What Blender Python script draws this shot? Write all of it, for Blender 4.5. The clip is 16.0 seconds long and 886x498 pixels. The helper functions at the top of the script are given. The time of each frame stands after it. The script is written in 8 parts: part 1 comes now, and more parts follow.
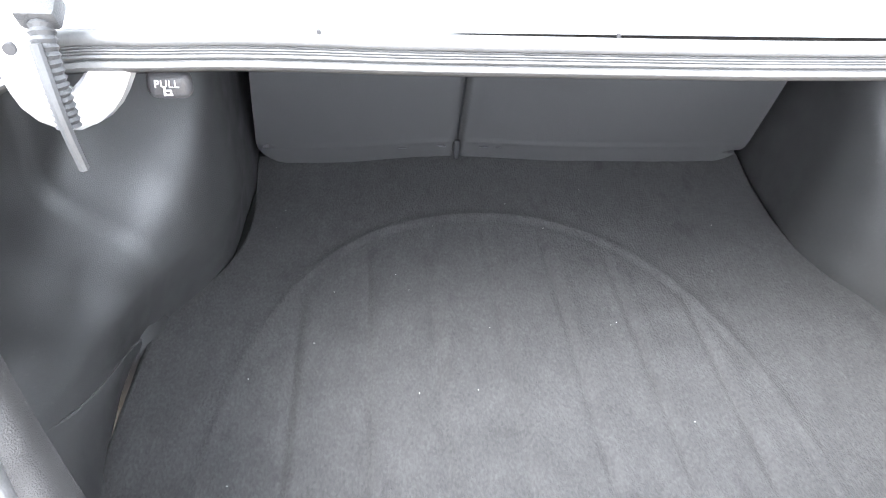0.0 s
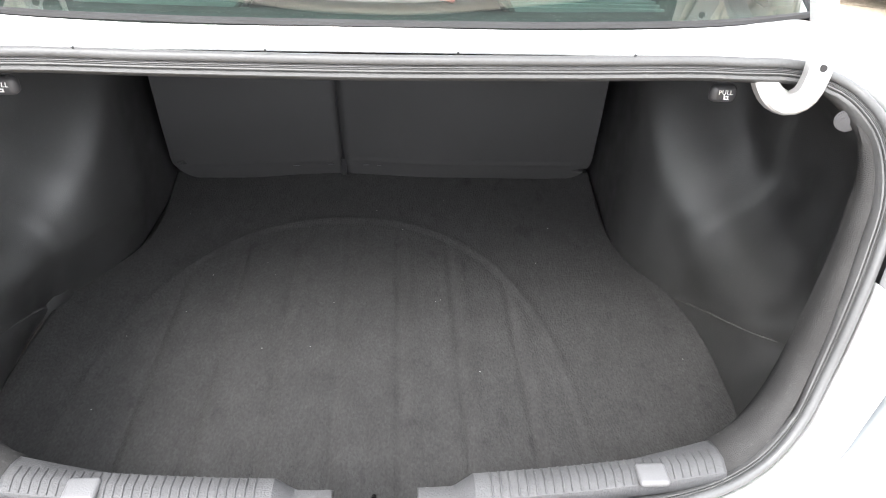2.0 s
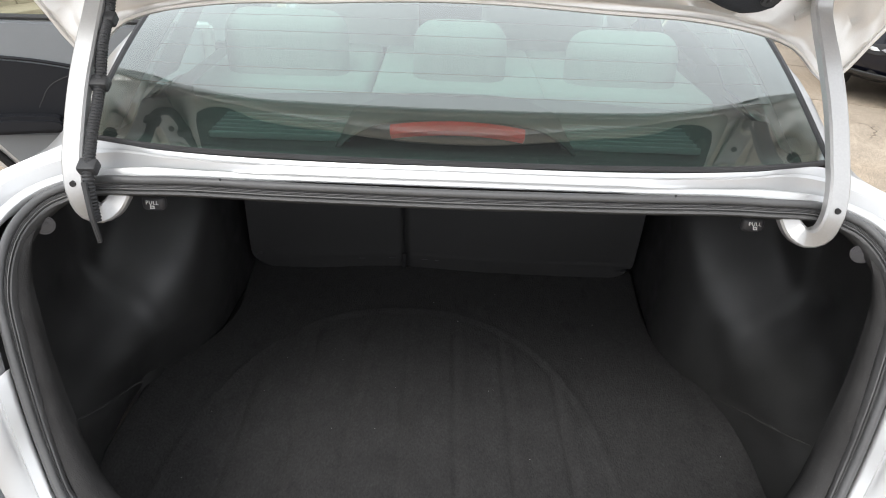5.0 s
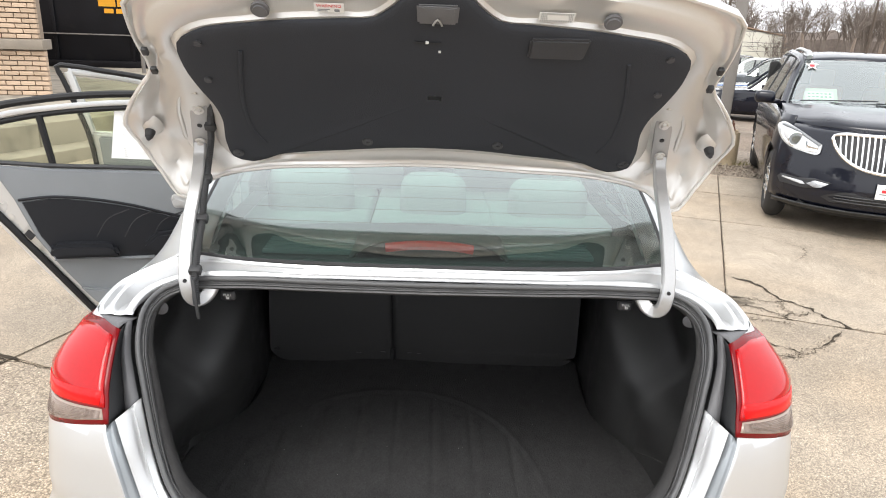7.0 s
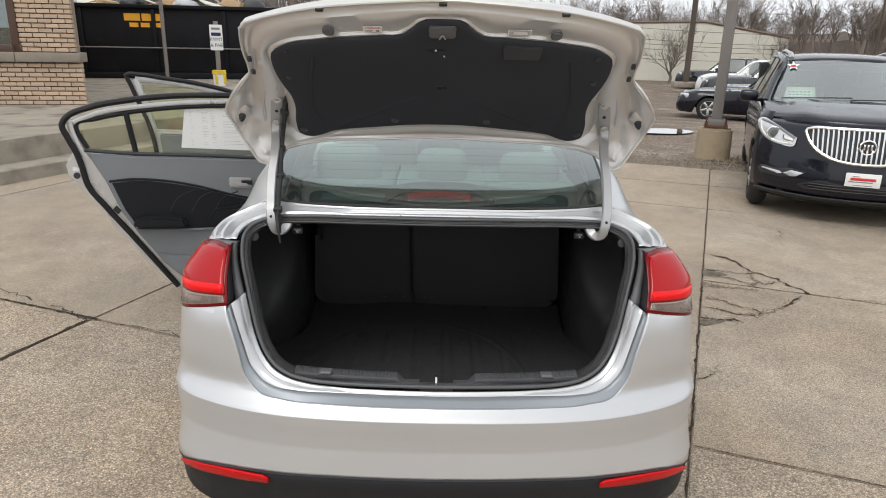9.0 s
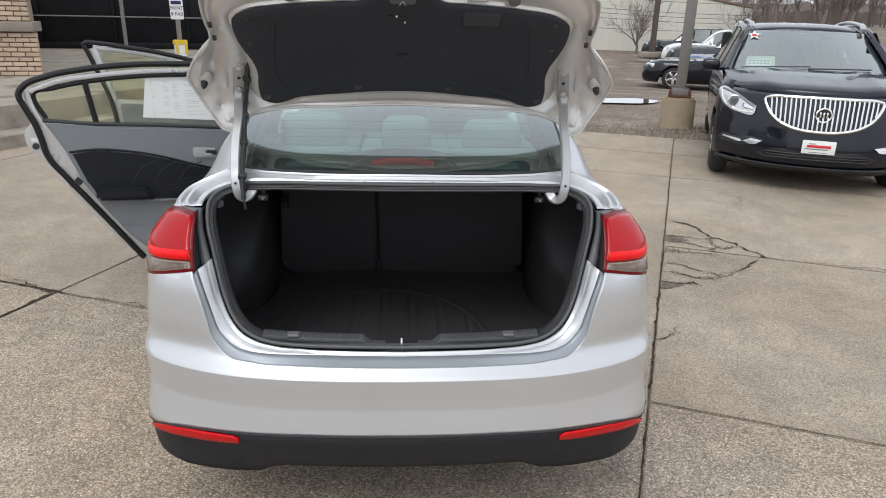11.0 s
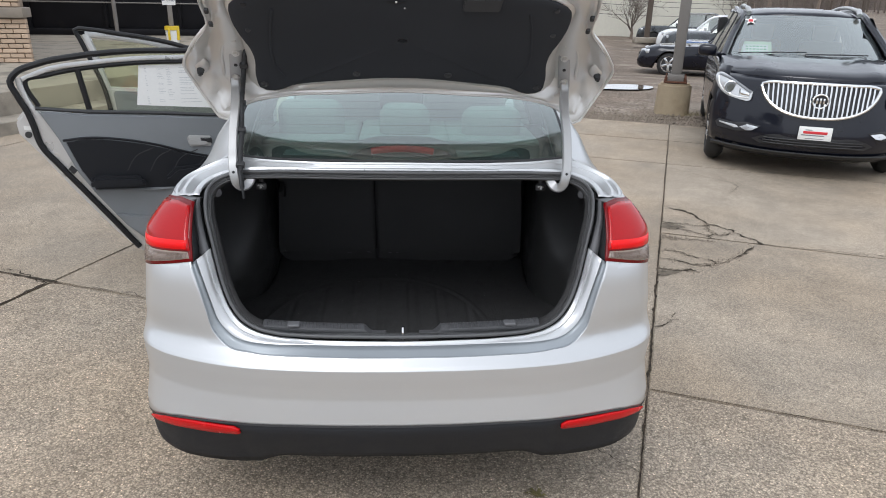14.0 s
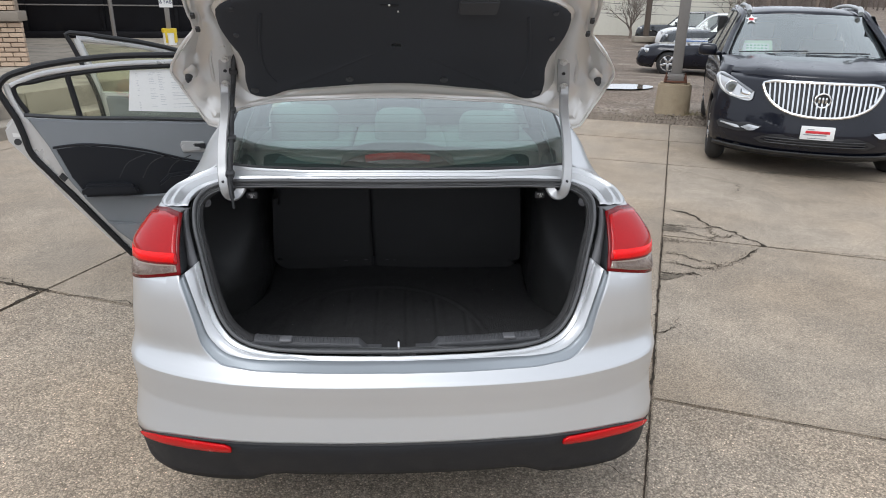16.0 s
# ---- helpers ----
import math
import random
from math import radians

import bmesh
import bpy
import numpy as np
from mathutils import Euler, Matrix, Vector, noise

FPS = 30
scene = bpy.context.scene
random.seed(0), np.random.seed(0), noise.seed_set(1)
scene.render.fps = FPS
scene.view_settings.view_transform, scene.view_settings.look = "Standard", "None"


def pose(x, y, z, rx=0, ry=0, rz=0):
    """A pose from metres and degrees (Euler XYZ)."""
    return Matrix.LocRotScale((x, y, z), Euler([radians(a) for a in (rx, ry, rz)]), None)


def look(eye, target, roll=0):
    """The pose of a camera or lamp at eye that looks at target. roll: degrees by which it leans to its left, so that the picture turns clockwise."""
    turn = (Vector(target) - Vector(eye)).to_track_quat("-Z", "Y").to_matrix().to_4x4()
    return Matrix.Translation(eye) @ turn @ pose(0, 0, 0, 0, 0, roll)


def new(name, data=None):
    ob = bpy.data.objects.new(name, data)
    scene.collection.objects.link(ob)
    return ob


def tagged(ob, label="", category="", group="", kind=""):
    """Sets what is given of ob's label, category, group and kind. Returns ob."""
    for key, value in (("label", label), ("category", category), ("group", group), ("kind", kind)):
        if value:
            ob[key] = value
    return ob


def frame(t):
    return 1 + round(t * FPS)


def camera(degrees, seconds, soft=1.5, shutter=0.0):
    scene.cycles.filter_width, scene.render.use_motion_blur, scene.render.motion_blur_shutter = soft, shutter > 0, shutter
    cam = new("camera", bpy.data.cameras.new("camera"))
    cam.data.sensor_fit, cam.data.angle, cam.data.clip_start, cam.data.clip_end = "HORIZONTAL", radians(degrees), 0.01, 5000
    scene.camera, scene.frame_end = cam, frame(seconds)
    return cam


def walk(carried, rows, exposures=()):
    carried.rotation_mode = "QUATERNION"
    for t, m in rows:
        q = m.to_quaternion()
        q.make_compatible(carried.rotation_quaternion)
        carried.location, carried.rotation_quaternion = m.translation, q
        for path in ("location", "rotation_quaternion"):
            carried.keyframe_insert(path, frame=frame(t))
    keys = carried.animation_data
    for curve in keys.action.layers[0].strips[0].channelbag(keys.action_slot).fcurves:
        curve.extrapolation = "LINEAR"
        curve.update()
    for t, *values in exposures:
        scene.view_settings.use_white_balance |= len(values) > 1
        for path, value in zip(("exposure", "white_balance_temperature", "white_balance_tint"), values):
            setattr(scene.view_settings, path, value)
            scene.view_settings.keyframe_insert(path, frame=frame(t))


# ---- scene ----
cam = camera(66.1, 16.0, soft=1.0)
PATH = [
    (0, (-0.291, -0.086, 1.334), (-0.121, 1.455, 0.071), 3.1),
    (0.5, (-0.22, -0.185, 1.346), (-0.121, 1.401, 0.131), 4.6),
    (1, (-0.097, -0.344, 1.398), (0.011, 1.271, 0.223), 4.7),
    (1.5, (0.018, -0.36, 1.417), (0.082, 1.259, 0.245), 2.1),
    (2, (0.028, -0.398, 1.418), (0.16, 1.233, 0.268), 2.4),
    (2.5, (0.028, -0.4, 1.424), (0.239, 1.234, 0.291), 4.0),
    (3, (0.002, -0.403, 1.417), (0.194, 1.227, 0.275), 4.5),
    (3.5, (-0.016, -0.401, 1.426), (0.032, 1.244, 0.29), 2.9),
    (3.7, (-0.036, -0.398, 1.427), (-0.018, 1.256, 0.303), 3.2),
    (5.8, (-0.007, -0.605, 1.582), (0.014, 1.223, 0.771), 1.8),
    (6, (0.026, -0.629, 1.581), (0.014, 1.216, 0.809), 1.2),
    (6.5, (0.068, -0.79, 1.665), (0.013, 1.089, 0.981), 0.1),
    (7, (-0.012, -1.035, 1.685), (0.042, 0.867, 1.068), 2.1),
    (7.5, (0.052, -1.233, 1.699), (0.063, 0.697, 1.177), 0.3),
    (8, (0.125, -1.406, 1.684), (0.08, 0.503, 1.088), 0.9),
    (8.5, (0.061, -1.59, 1.707), (0.032, 0.322, 1.122), 0.6),
    (9, (-0.005, -1.719, 1.7), (0.013, 0.189, 1.101), 1.2),
    (9.5, (0.01, -1.768, 1.7), (0.066, 0.121, 1.046), 0.9),
    (9.7, (0.013, -1.775, 1.702), (0.081, 0.116, 1.055), 0.8),
    (12, (0.014, -1.774, 1.684), (0.14, 0.096, 0.984), 1.3),
    (12.5, (0.003, -1.769, 1.685), (0.132, 0.098, 0.98), 0.6),
    (13, (-0.004, -1.76, 1.687), (0.134, 0.106, 0.979), 1.1),
    (13.5, (-0.002, -1.759, 1.689), (0.118, 0.108, 0.983), 1.2),
    (14, (-0.005, -1.757, 1.691), (0.118, 0.108, 0.982), 1.3),
    (14.5, (-0.002, -1.747, 1.706), (0.13, 0.122, 1.006), 1.0),
    (15, (0.018, -1.721, 1.703), (0.142, 0.149, 1.004), 1.0),
    (15.5, (0.023, -1.69, 1.698), (0.131, 0.178, 0.99), 0.4),
    (16, (0.01, -1.684, 1.697), (0.132, 0.182, 0.988), 0.9),
]
EXPOSURES = [(0.0, 4.10, 6050, 10), (0.5, 3.84, 6150, 10), (1.0, 3.62, 6300, 10), (1.5, 3.1, 6400, 10), (2.0, 2.76, 6500, 10), (2.5, 2.38, 6500, 10), (3.0, 1.78, 6500, 10), (3.25, 2.15, 6500, 10), (3.5, 2.62, 6600, 10), (3.7, 2.68, 6600, 10), (4.5, 1.75, 6500, 10), (5.8, 0.62, 6500, 10),
             (6.5, 1.12, 6550, 10), (7.0, 1.18, 6550, 10), (7.5, 0.82, 6600, 10), (8.2, 0.45, 6600, 10), (9.0, 0.31, 6500, 10), (9.7, 0.31, 6400, 10), (12.0, 0.34, 6080, 10), (16.0, 0.34, 6080, 10)]
walk(cam, [(t, look(eye, target, roll)) for t, eye, target, roll in PATH], EXPOSURES)

# ---------------------------------------------------------------- sky and sun
world = bpy.data.worlds.new("overcast_sky")
scene.world = world
world.use_nodes = True
wn, wl = world.node_tree.nodes, world.node_tree.links
wn.clear()
sky = wn.new("ShaderNodeTexSky")
sky.sky_type, sky.sun_disc = "NISHITA", False
sky.sun_elevation, sky.sun_rotation = radians(50), radians(200)
sky.air_density, sky.dust_density, sky.ozone_density = 1.5, 6.0, 1.0
grey = wn.new("ShaderNodeHueSaturation")
grey.inputs["Saturation"].default_value = 0.22
grey.inputs["Value"].default_value = 0.10
wl.new(sky.outputs[0], grey.inputs["Color"])
cloud = wn.new("ShaderNodeMix")
cloud.data_type = "RGBA"
cloud.inputs[0].default_value = 0.72
cloud.inputs[7].default_value = (1.02, 1.05, 1.10, 1)
wl.new(grey.outputs[0], cloud.inputs[6])
back = wn.new("ShaderNodeBackground")
back.inputs[1].default_value = 1.0
wl.new(cloud.outputs[2], back.inputs[0])
wo = wn.new("ShaderNodeOutputWorld")
wl.new(back.outputs[0], wo.inputs[0])

sun_data = bpy.data.lights.new("sun", "SUN")
sun_data.energy, sun_data.angle, sun_data.color = 0.7, radians(25), (1.0, 0.97, 0.92)
sun = new("sun", sun_data)
sun.matrix_world = look((-8, -14, 24), (0, 0, 0))


# ---------------------------------------------------------------- materials
def mat(name, col, rough=0.5, metal=0.0, var=0.12, scale=6.0, fine=90.0, bump=0.0, coat=0.0, spec=0.5,
        stain=None, rvar=0.1, piece=0.0, stretch=(1, 1, 1), pebble=None):
    m = bpy.data.materials.new(name)
    m.use_nodes = True
    n, l = m.node_tree.nodes, m.node_tree.links
    p = n["Principled BSDF"]
    tc = n.new("ShaderNodeTexCoord")
    mp = n.new("ShaderNodeMapping")
    mp.inputs["Scale"].default_value = stretch
    l.new(tc.outputs["Object"], mp.inputs["Vector"])
    a, b = n.new("ShaderNodeTexNoise"), n.new("ShaderNodeTexNoise")
    for t, sc, d in ((a, scale, 4.0), (b, fine, 3.0)):
        t.inputs["Scale"].default_value, t.inputs["Detail"].default_value = sc, d
        l.new(mp.outputs[0], t.inputs["Vector"])
    mix = n.new("ShaderNodeMath")
    mix.operation = "ADD"
    l.new(a.outputs[0], mix.inputs[0])
    l.new(b.outputs[0], mix.inputs[1])
    rng = n.new("ShaderNodeMapRange")
    rng.inputs[1].default_value, rng.inputs[2].default_value = 0.6, 1.4
    rng.inputs[3].default_value, rng.inputs[4].default_value = 1 - var, 1 + var
    l.new(mix.outputs[0], rng.inputs[0])
    val = rng.outputs[0]
    if piece:
        oi = n.new("ShaderNodeObjectInfo")
        pr = n.new("ShaderNodeMapRange")
        pr.inputs[3].default_value, pr.inputs[4].default_value = 1 - piece, 1 + piece
        l.new(oi.outputs["Random"], pr.inputs[0])
        mu = n.new("ShaderNodeMath")
        mu.operation = "MULTIPLY"
        l.new(val, mu.inputs[0])
        l.new(pr.outputs[0], mu.inputs[1])
        val = mu.outputs[0]
    sc = n.new("ShaderNodeVectorMath")
    sc.operation = "SCALE"
    sc.inputs[0].default_value = col
    l.new(val, sc.inputs["Scale"])
    out = sc.outputs[0]
    if stain:
        scol, sscale, lo, hi, amt = stain
        st = n.new("ShaderNodeTexNoise")
        st.inputs["Scale"].default_value, st.inputs["Detail"].default_value = sscale, 6.0
        l.new(mp.outputs[0], st.inputs["Vector"])
        sr = n.new("ShaderNodeMapRange")
        sr.inputs[1].default_value, sr.inputs[2].default_value, sr.inputs[4].default_value = lo, hi, amt
        l.new(st.outputs[0], sr.inputs[0])
        mx = n.new("ShaderNodeMix")
        mx.data_type = "RGBA"
        mx.inputs[7].default_value = (*scol, 1)
        l.new(sr.outputs[0], mx.inputs[0])
        l.new(out, mx.inputs[6])
        out = mx.outputs[2]
    if pebble:
        vo = n.new("ShaderNodeTexVoronoi")
        vo.inputs["Scale"].default_value = pebble[0]
        l.new(mp.outputs[0], vo.inputs["Vector"])
        sepc = n.new("ShaderNodeSeparateColor")
        l.new(vo.outputs["Color"], sepc.inputs[0])
        pv = n.new("ShaderNodeMapRange")
        pv.inputs[3].default_value, pv.inputs[4].default_value = 1 - pebble[1], 1 + pebble[1]
        l.new(sepc.outputs[0], pv.inputs[0])
        if len(pebble) > 2:
            # pale round stones showing in a darker binder
            pv.inputs[1].default_value, pv.inputs[2].default_value = 0.12, 0.85
            rd = n.new("ShaderNodeMapRange")
            rd.inputs[1].default_value, rd.inputs[2].default_value = 0.55, 0.30
            l.new(vo.outputs["Distance"], rd.inputs[0])
            pm = n.new("ShaderNodeMath")
            pm.operation = "MULTIPLY"
            l.new(sepc.outputs[0], pm.inputs[0])
            l.new(rd.outputs[0], pm.inputs[1])
            l.new(pm.outputs[0], pv.inputs[0])
            pv.inputs[3].default_value, pv.inputs[4].default_value = 1 - 0.35 * pebble[1], 1 + pebble[2]
        ps = n.new("ShaderNodeVectorMath")
        ps.operation = "SCALE"
        l.new(out, ps.inputs[0])
        l.new(pv.outputs[0], ps.inputs["Scale"])
        out = ps.outputs[0]
    l.new(out, p.inputs["Base Color"])
    rr = n.new("ShaderNodeMapRange")
    rr.inputs[1].default_value, rr.inputs[2].default_value = 0.3, 0.7
    rr.inputs[3].default_value, rr.inputs[4].default_value = max(0.02, rough - rvar), min(1, rough + rvar)
    l.new(a.outputs[0], rr.inputs[0])
    l.new(rr.outputs[0], p.inputs["Roughness"])
    p.inputs["Metallic"].default_value = metal
    p.inputs["Coat Weight"].default_value = coat
    p.inputs["Coat Roughness"].default_value = 0.06
    p.inputs["Specular IOR Level"].default_value = spec
    if bump:
        bp = n.new("ShaderNodeBump")
        bp.inputs["Strength"].default_value, bp.inputs["Distance"].default_value = bump, 0.004
        l.new(b.outputs[0], bp.inputs["Height"])
        l.new(bp.outputs[0], p.inputs["Normal"])
    return m


def glass_mat(name, tint, ior=1.5, rough=0.0, gain=1.0, haze=0.0):
    """A thin pane: tinted see-through with a mirror sheen that grows towards grazing."""
    m = bpy.data.materials.new(name)
    m.use_nodes = True
    n, l = m.node_tree.nodes, m.node_tree.links
    n.clear()
    t, g, x, f, o = (n.new("ShaderNode" + k) for k in ("BsdfTransparent", "BsdfGlossy", "MixShader", "Fresnel", "OutputMaterial"))
    t.inputs[0].default_value = (*tint, 1)
    g.inputs[0].default_value = (0.95, 1.0, 0.98, 1)
    g.inputs["Roughness"].default_value = rough
    f.inputs[0].default_value = ior
    mu = n.new("ShaderNodeMath")
    mu.operation, mu.use_clamp = "MULTIPLY", True
    mu.inputs[1].default_value = gain
    l.new(f.outputs[0], mu.inputs[0])
    l.new(mu.outputs[0], x.inputs[0])
    l.new(t.outputs[0], x.inputs[1])
    l.new(g.outputs[0], x.inputs[2])
    top = x
    if haze:
        # an even pale diffuse layer, mixed in to give the pane a veil
        film, top = n.new("ShaderNodeBsdfDiffuse"), n.new("ShaderNodeMixShader")
        film.inputs[0].default_value = (0.72, 0.76, 0.74, 1)
        top.inputs[0].default_value = haze
        l.new(x.outputs[0], top.inputs[1])
        l.new(film.outputs[0], top.inputs[2])
    l.new(top.outputs[0], o.inputs[0])
    return m


SILVER = mat("silver_metallic_paint", (0.565, 0.572, 0.578), 0.33, 0.50, var=0.012, scale=2, fine=900, coat=0.55, rvar=0.015)
SILVER_JAMB = mat("silver_door_jamb_paint", (0.62, 0.618, 0.61), 0.32, 0.45, var=0.05, scale=5, fine=500, coat=0.4, rvar=0.06)
HINGE = mat("silver_hinge_paint", (0.40, 0.40, 0.40), 0.4, 0.5, var=0.06, scale=8, fine=300, coat=0.3)
SILVER_IN = mat("silver_inner_paint", (0.655, 0.64, 0.615), 0.38, 0.55, var=0.05, scale=5, fine=500, coat=0.4, rvar=0.08)
RUBBER = mat("black_rubber", (0.035, 0.036, 0.038), 0.55, var=0.2, scale=20, fine=300, bump=0.1)
SEALRUB = mat("grey_weatherstrip_rubber", (0.085, 0.086, 0.088), 0.45, var=0.15, scale=15, fine=300, bump=0.1)
DOORSEAL = mat("black_door_rubber", (0.014, 0.014, 0.015), 0.55, var=0.15, scale=20, fine=300, bump=0.1, spec=0.3)
SEALLIP = mat("dusty_seal_lip_rubber", (0.075, 0.075, 0.076), 0.55, var=0.2, scale=20, fine=400, bump=0.15,
              stain=((0.16, 0.16, 0.155), 60, 0.60, 0.78, 0.5))
BLACKPL = mat("black_textured_plastic", (0.028, 0.029, 0.031), 0.5, var=0.15, scale=12, fine=600, bump=0.25)
VALANCE = mat("black_grained_valance_plastic", (0.021, 0.022, 0.025), 0.6, var=0.2, scale=10, fine=600, bump=0.25, spec=0.25)
GUTTER = mat("blue_grey_gutter_step", (0.30, 0.325, 0.345), 0.42, 0.35, var=0.04, scale=5, fine=600, coat=0.1, rvar=0.04)
LINT = mat("pale_lint", (0.38, 0.38, 0.37), 0.9, var=0.1)
GREYPL2 = mat("satin_black_handle_plastic", (0.05, 0.05, 0.054), 0.4, var=0.1, scale=10, fine=500, bump=0.15)
GREYPL = mat("grey_plastic", (0.13, 0.13, 0.135), 0.5, var=0.12, scale=10, fine=500, bump=0.2)
SILLPL = mat("worn_grey_sill_plastic", (0.068, 0.068, 0.071), 0.48, var=0.2, scale=14, fine=400, bump=0.35,
             stain=((0.16, 0.16, 0.16), 30, 0.58, 0.78, 0.25))
CARPET = mat("charcoal_trunk_carpet", (0.049, 0.0485, 0.049), 0.94, var=0.24, scale=30, fine=260, bump=0.55, spec=0.15,
             stain=((0.026, 0.025, 0.027), 24, 0.62, 0.74, 0.5), pebble=(340, 0.11), stretch=(1, 0.55, 1))
FELT = mat("dark_felt_liner", (0.067, 0.066, 0.067), 0.9, var=0.14, scale=7, fine=700, bump=0.3, spec=0.25)
MOULD = mat("moulded_trunk_felt", (0.034, 0.0335, 0.0335), 0.48, var=0.30, scale=16, fine=620, bump=0.16, spec=0.85,
            stain=((0.060, 0.058, 0.056), 170, 0.60, 0.74, 0.5))
BANDFELT = mat("edge_band_felt", (0.046, 0.045, 0.045), 0.9, var=0.35, scale=25, fine=700, bump=0.5, spec=0.2,
               stain=((0.10, 0.098, 0.095), 120, 0.62, 0.75, 0.5))
MOULDEDGE = mat("pale_felt_edge", (0.075, 0.074, 0.072), 0.7, var=0.5, scale=40, fine=300, bump=0.3)
CLIPBLK = mat("black_clip_plastic", (0.05, 0.05, 0.053), 0.34, var=0.1)
LIDFELT = mat("black_lid_liner", (0.039, 0.042, 0.049), 0.75, var=0.15, scale=6, fine=500, bump=0.3, spec=0.2)
DARK = mat("dark_underbody_and_backing", (0.012, 0.012, 0.012), 0.8, var=0.2)
LAMPRED = mat("red_lamp_plastic", (0.38, 0.002, 0.004), 0.08, var=0.06, scale=14, fine=120, coat=0.22, spec=0.25, rvar=0.03)
LAMPBAND = mat("bright_red_lamp_band", (0.80, 0.006, 0.007), 0.2, var=0.1, scale=20, fine=300, coat=0.1, spec=0.2, rvar=0.03)
LAMPDEEP = mat("deep_red_lamp_rim", (0.15, 0.001, 0.003), 0.2, var=0.08, scale=10, fine=200, coat=0.1, spec=0.2, rvar=0.03)
LAMPCLEAR = mat("clear_ribbed_lamp", (0.31, 0.245, 0.20), 0.18, 0.0, var=0.15, scale=14, fine=160, coat=0.3, rvar=0.05)
LAMPRIB = mat("brown_grey_lens_ribs", (0.19, 0.14, 0.115), 0.3, var=0.1, scale=30, fine=300)
REFL = mat("red_reflector", (0.55, 0.004, 0.006), 0.25, var=0.1, scale=30, fine=400, coat=0.12, spec=0.2, rvar=0.03)
CHROME = mat("chrome", (0.78, 0.78, 0.78), 0.12, 1.0, var=0.02, rvar=0.04)
STEEL = mat("zinc_steel", (0.55, 0.55, 0.54), 0.35, 0.9, var=0.08, fine=200)
WHITEPL = mat("white_print", (0.8, 0.8, 0.78), 0.5, var=0.03)
REDPRINT = mat("red_print", (0.6, 0.03, 0.04), 0.5, var=0.05)
INKGREY = mat("grey_print", (0.22, 0.23, 0.24), 0.6, var=0.05)
INKBLUE = mat("dark_blue_print", (0.012, 0.02, 0.09), 0.6, var=0.05)
INKBLACK = mat("black_print", (0.02, 0.02, 0.022), 0.6, var=0.05)
PALEGREEN = mat("pale_green_paper", (0.62, 0.78, 0.55), 0.6, var=0.05)
GREENPRINT = mat("green_print", (0.05, 0.35, 0.12), 0.6, var=0.05)
YELLOWPRINT = mat("amber_print", (0.75, 0.36, 0.02), 0.55, var=0.08)
SEATGREY = mat("grey_seat_cloth", (0.33, 0.335, 0.335), 0.85, var=0.1, fine=300, bump=0.2)
TRIMGREY = mat("grey_door_vinyl", (0.195, 0.208, 0.22), 0.5, var=0.08, fine=500, bump=0.25)
TRIMBLACK = mat("black_door_vinyl", (0.012, 0.013, 0.016), 0.55, var=0.1, fine=500, bump=0.2, spec=0.25)
SHELF = mat("charcoal_parcel_shelf", (0.075, 0.078, 0.078), 0.85, var=0.1, fine=500, bump=0.2)
GLASS = glass_mat("green_tinted_glass", (0.48, 0.76, 0.66), 1.55, gain=3.1, haze=0.02)
DOORGLASS = glass_mat("door_glass", (0.91, 0.93, 0.85), 1.5)
SUVGLASS = glass_mat("dark_windscreen_glass", (0.70, 0.77, 0.77), 1.55, gain=3.6)
HEADLAMP = mat("clear_headlamp", (0.58, 0.59, 0.60), 0.14, 0.30, var=0.12, scale=18, fine=120, coat=1.0, rvar=0.05)
SIDEGLASS = mat("dark_side_glass", (0.012, 0.014, 0.016), 0.08, var=0.1, scale=2, fine=20, spec=0.35, rvar=0.03)
FARGLASS = glass_mat("tinted_car_glass", (0.30, 0.33, 0.34), 1.55, gain=2.5)
BLACKCAR = mat("black_blue_car_paint", (0.006, 0.007, 0.013), 0.3, 0.0, var=0.05, coat=0.8, spec=0.08, rvar=0.04)
TYRE = mat("tyre_rubber", (0.02, 0.02, 0.02), 0.75, var=0.2, bump=0.2)
ALLOY = mat("alloy_rim", (0.6, 0.6, 0.6), 0.25, 0.9, var=0.05)
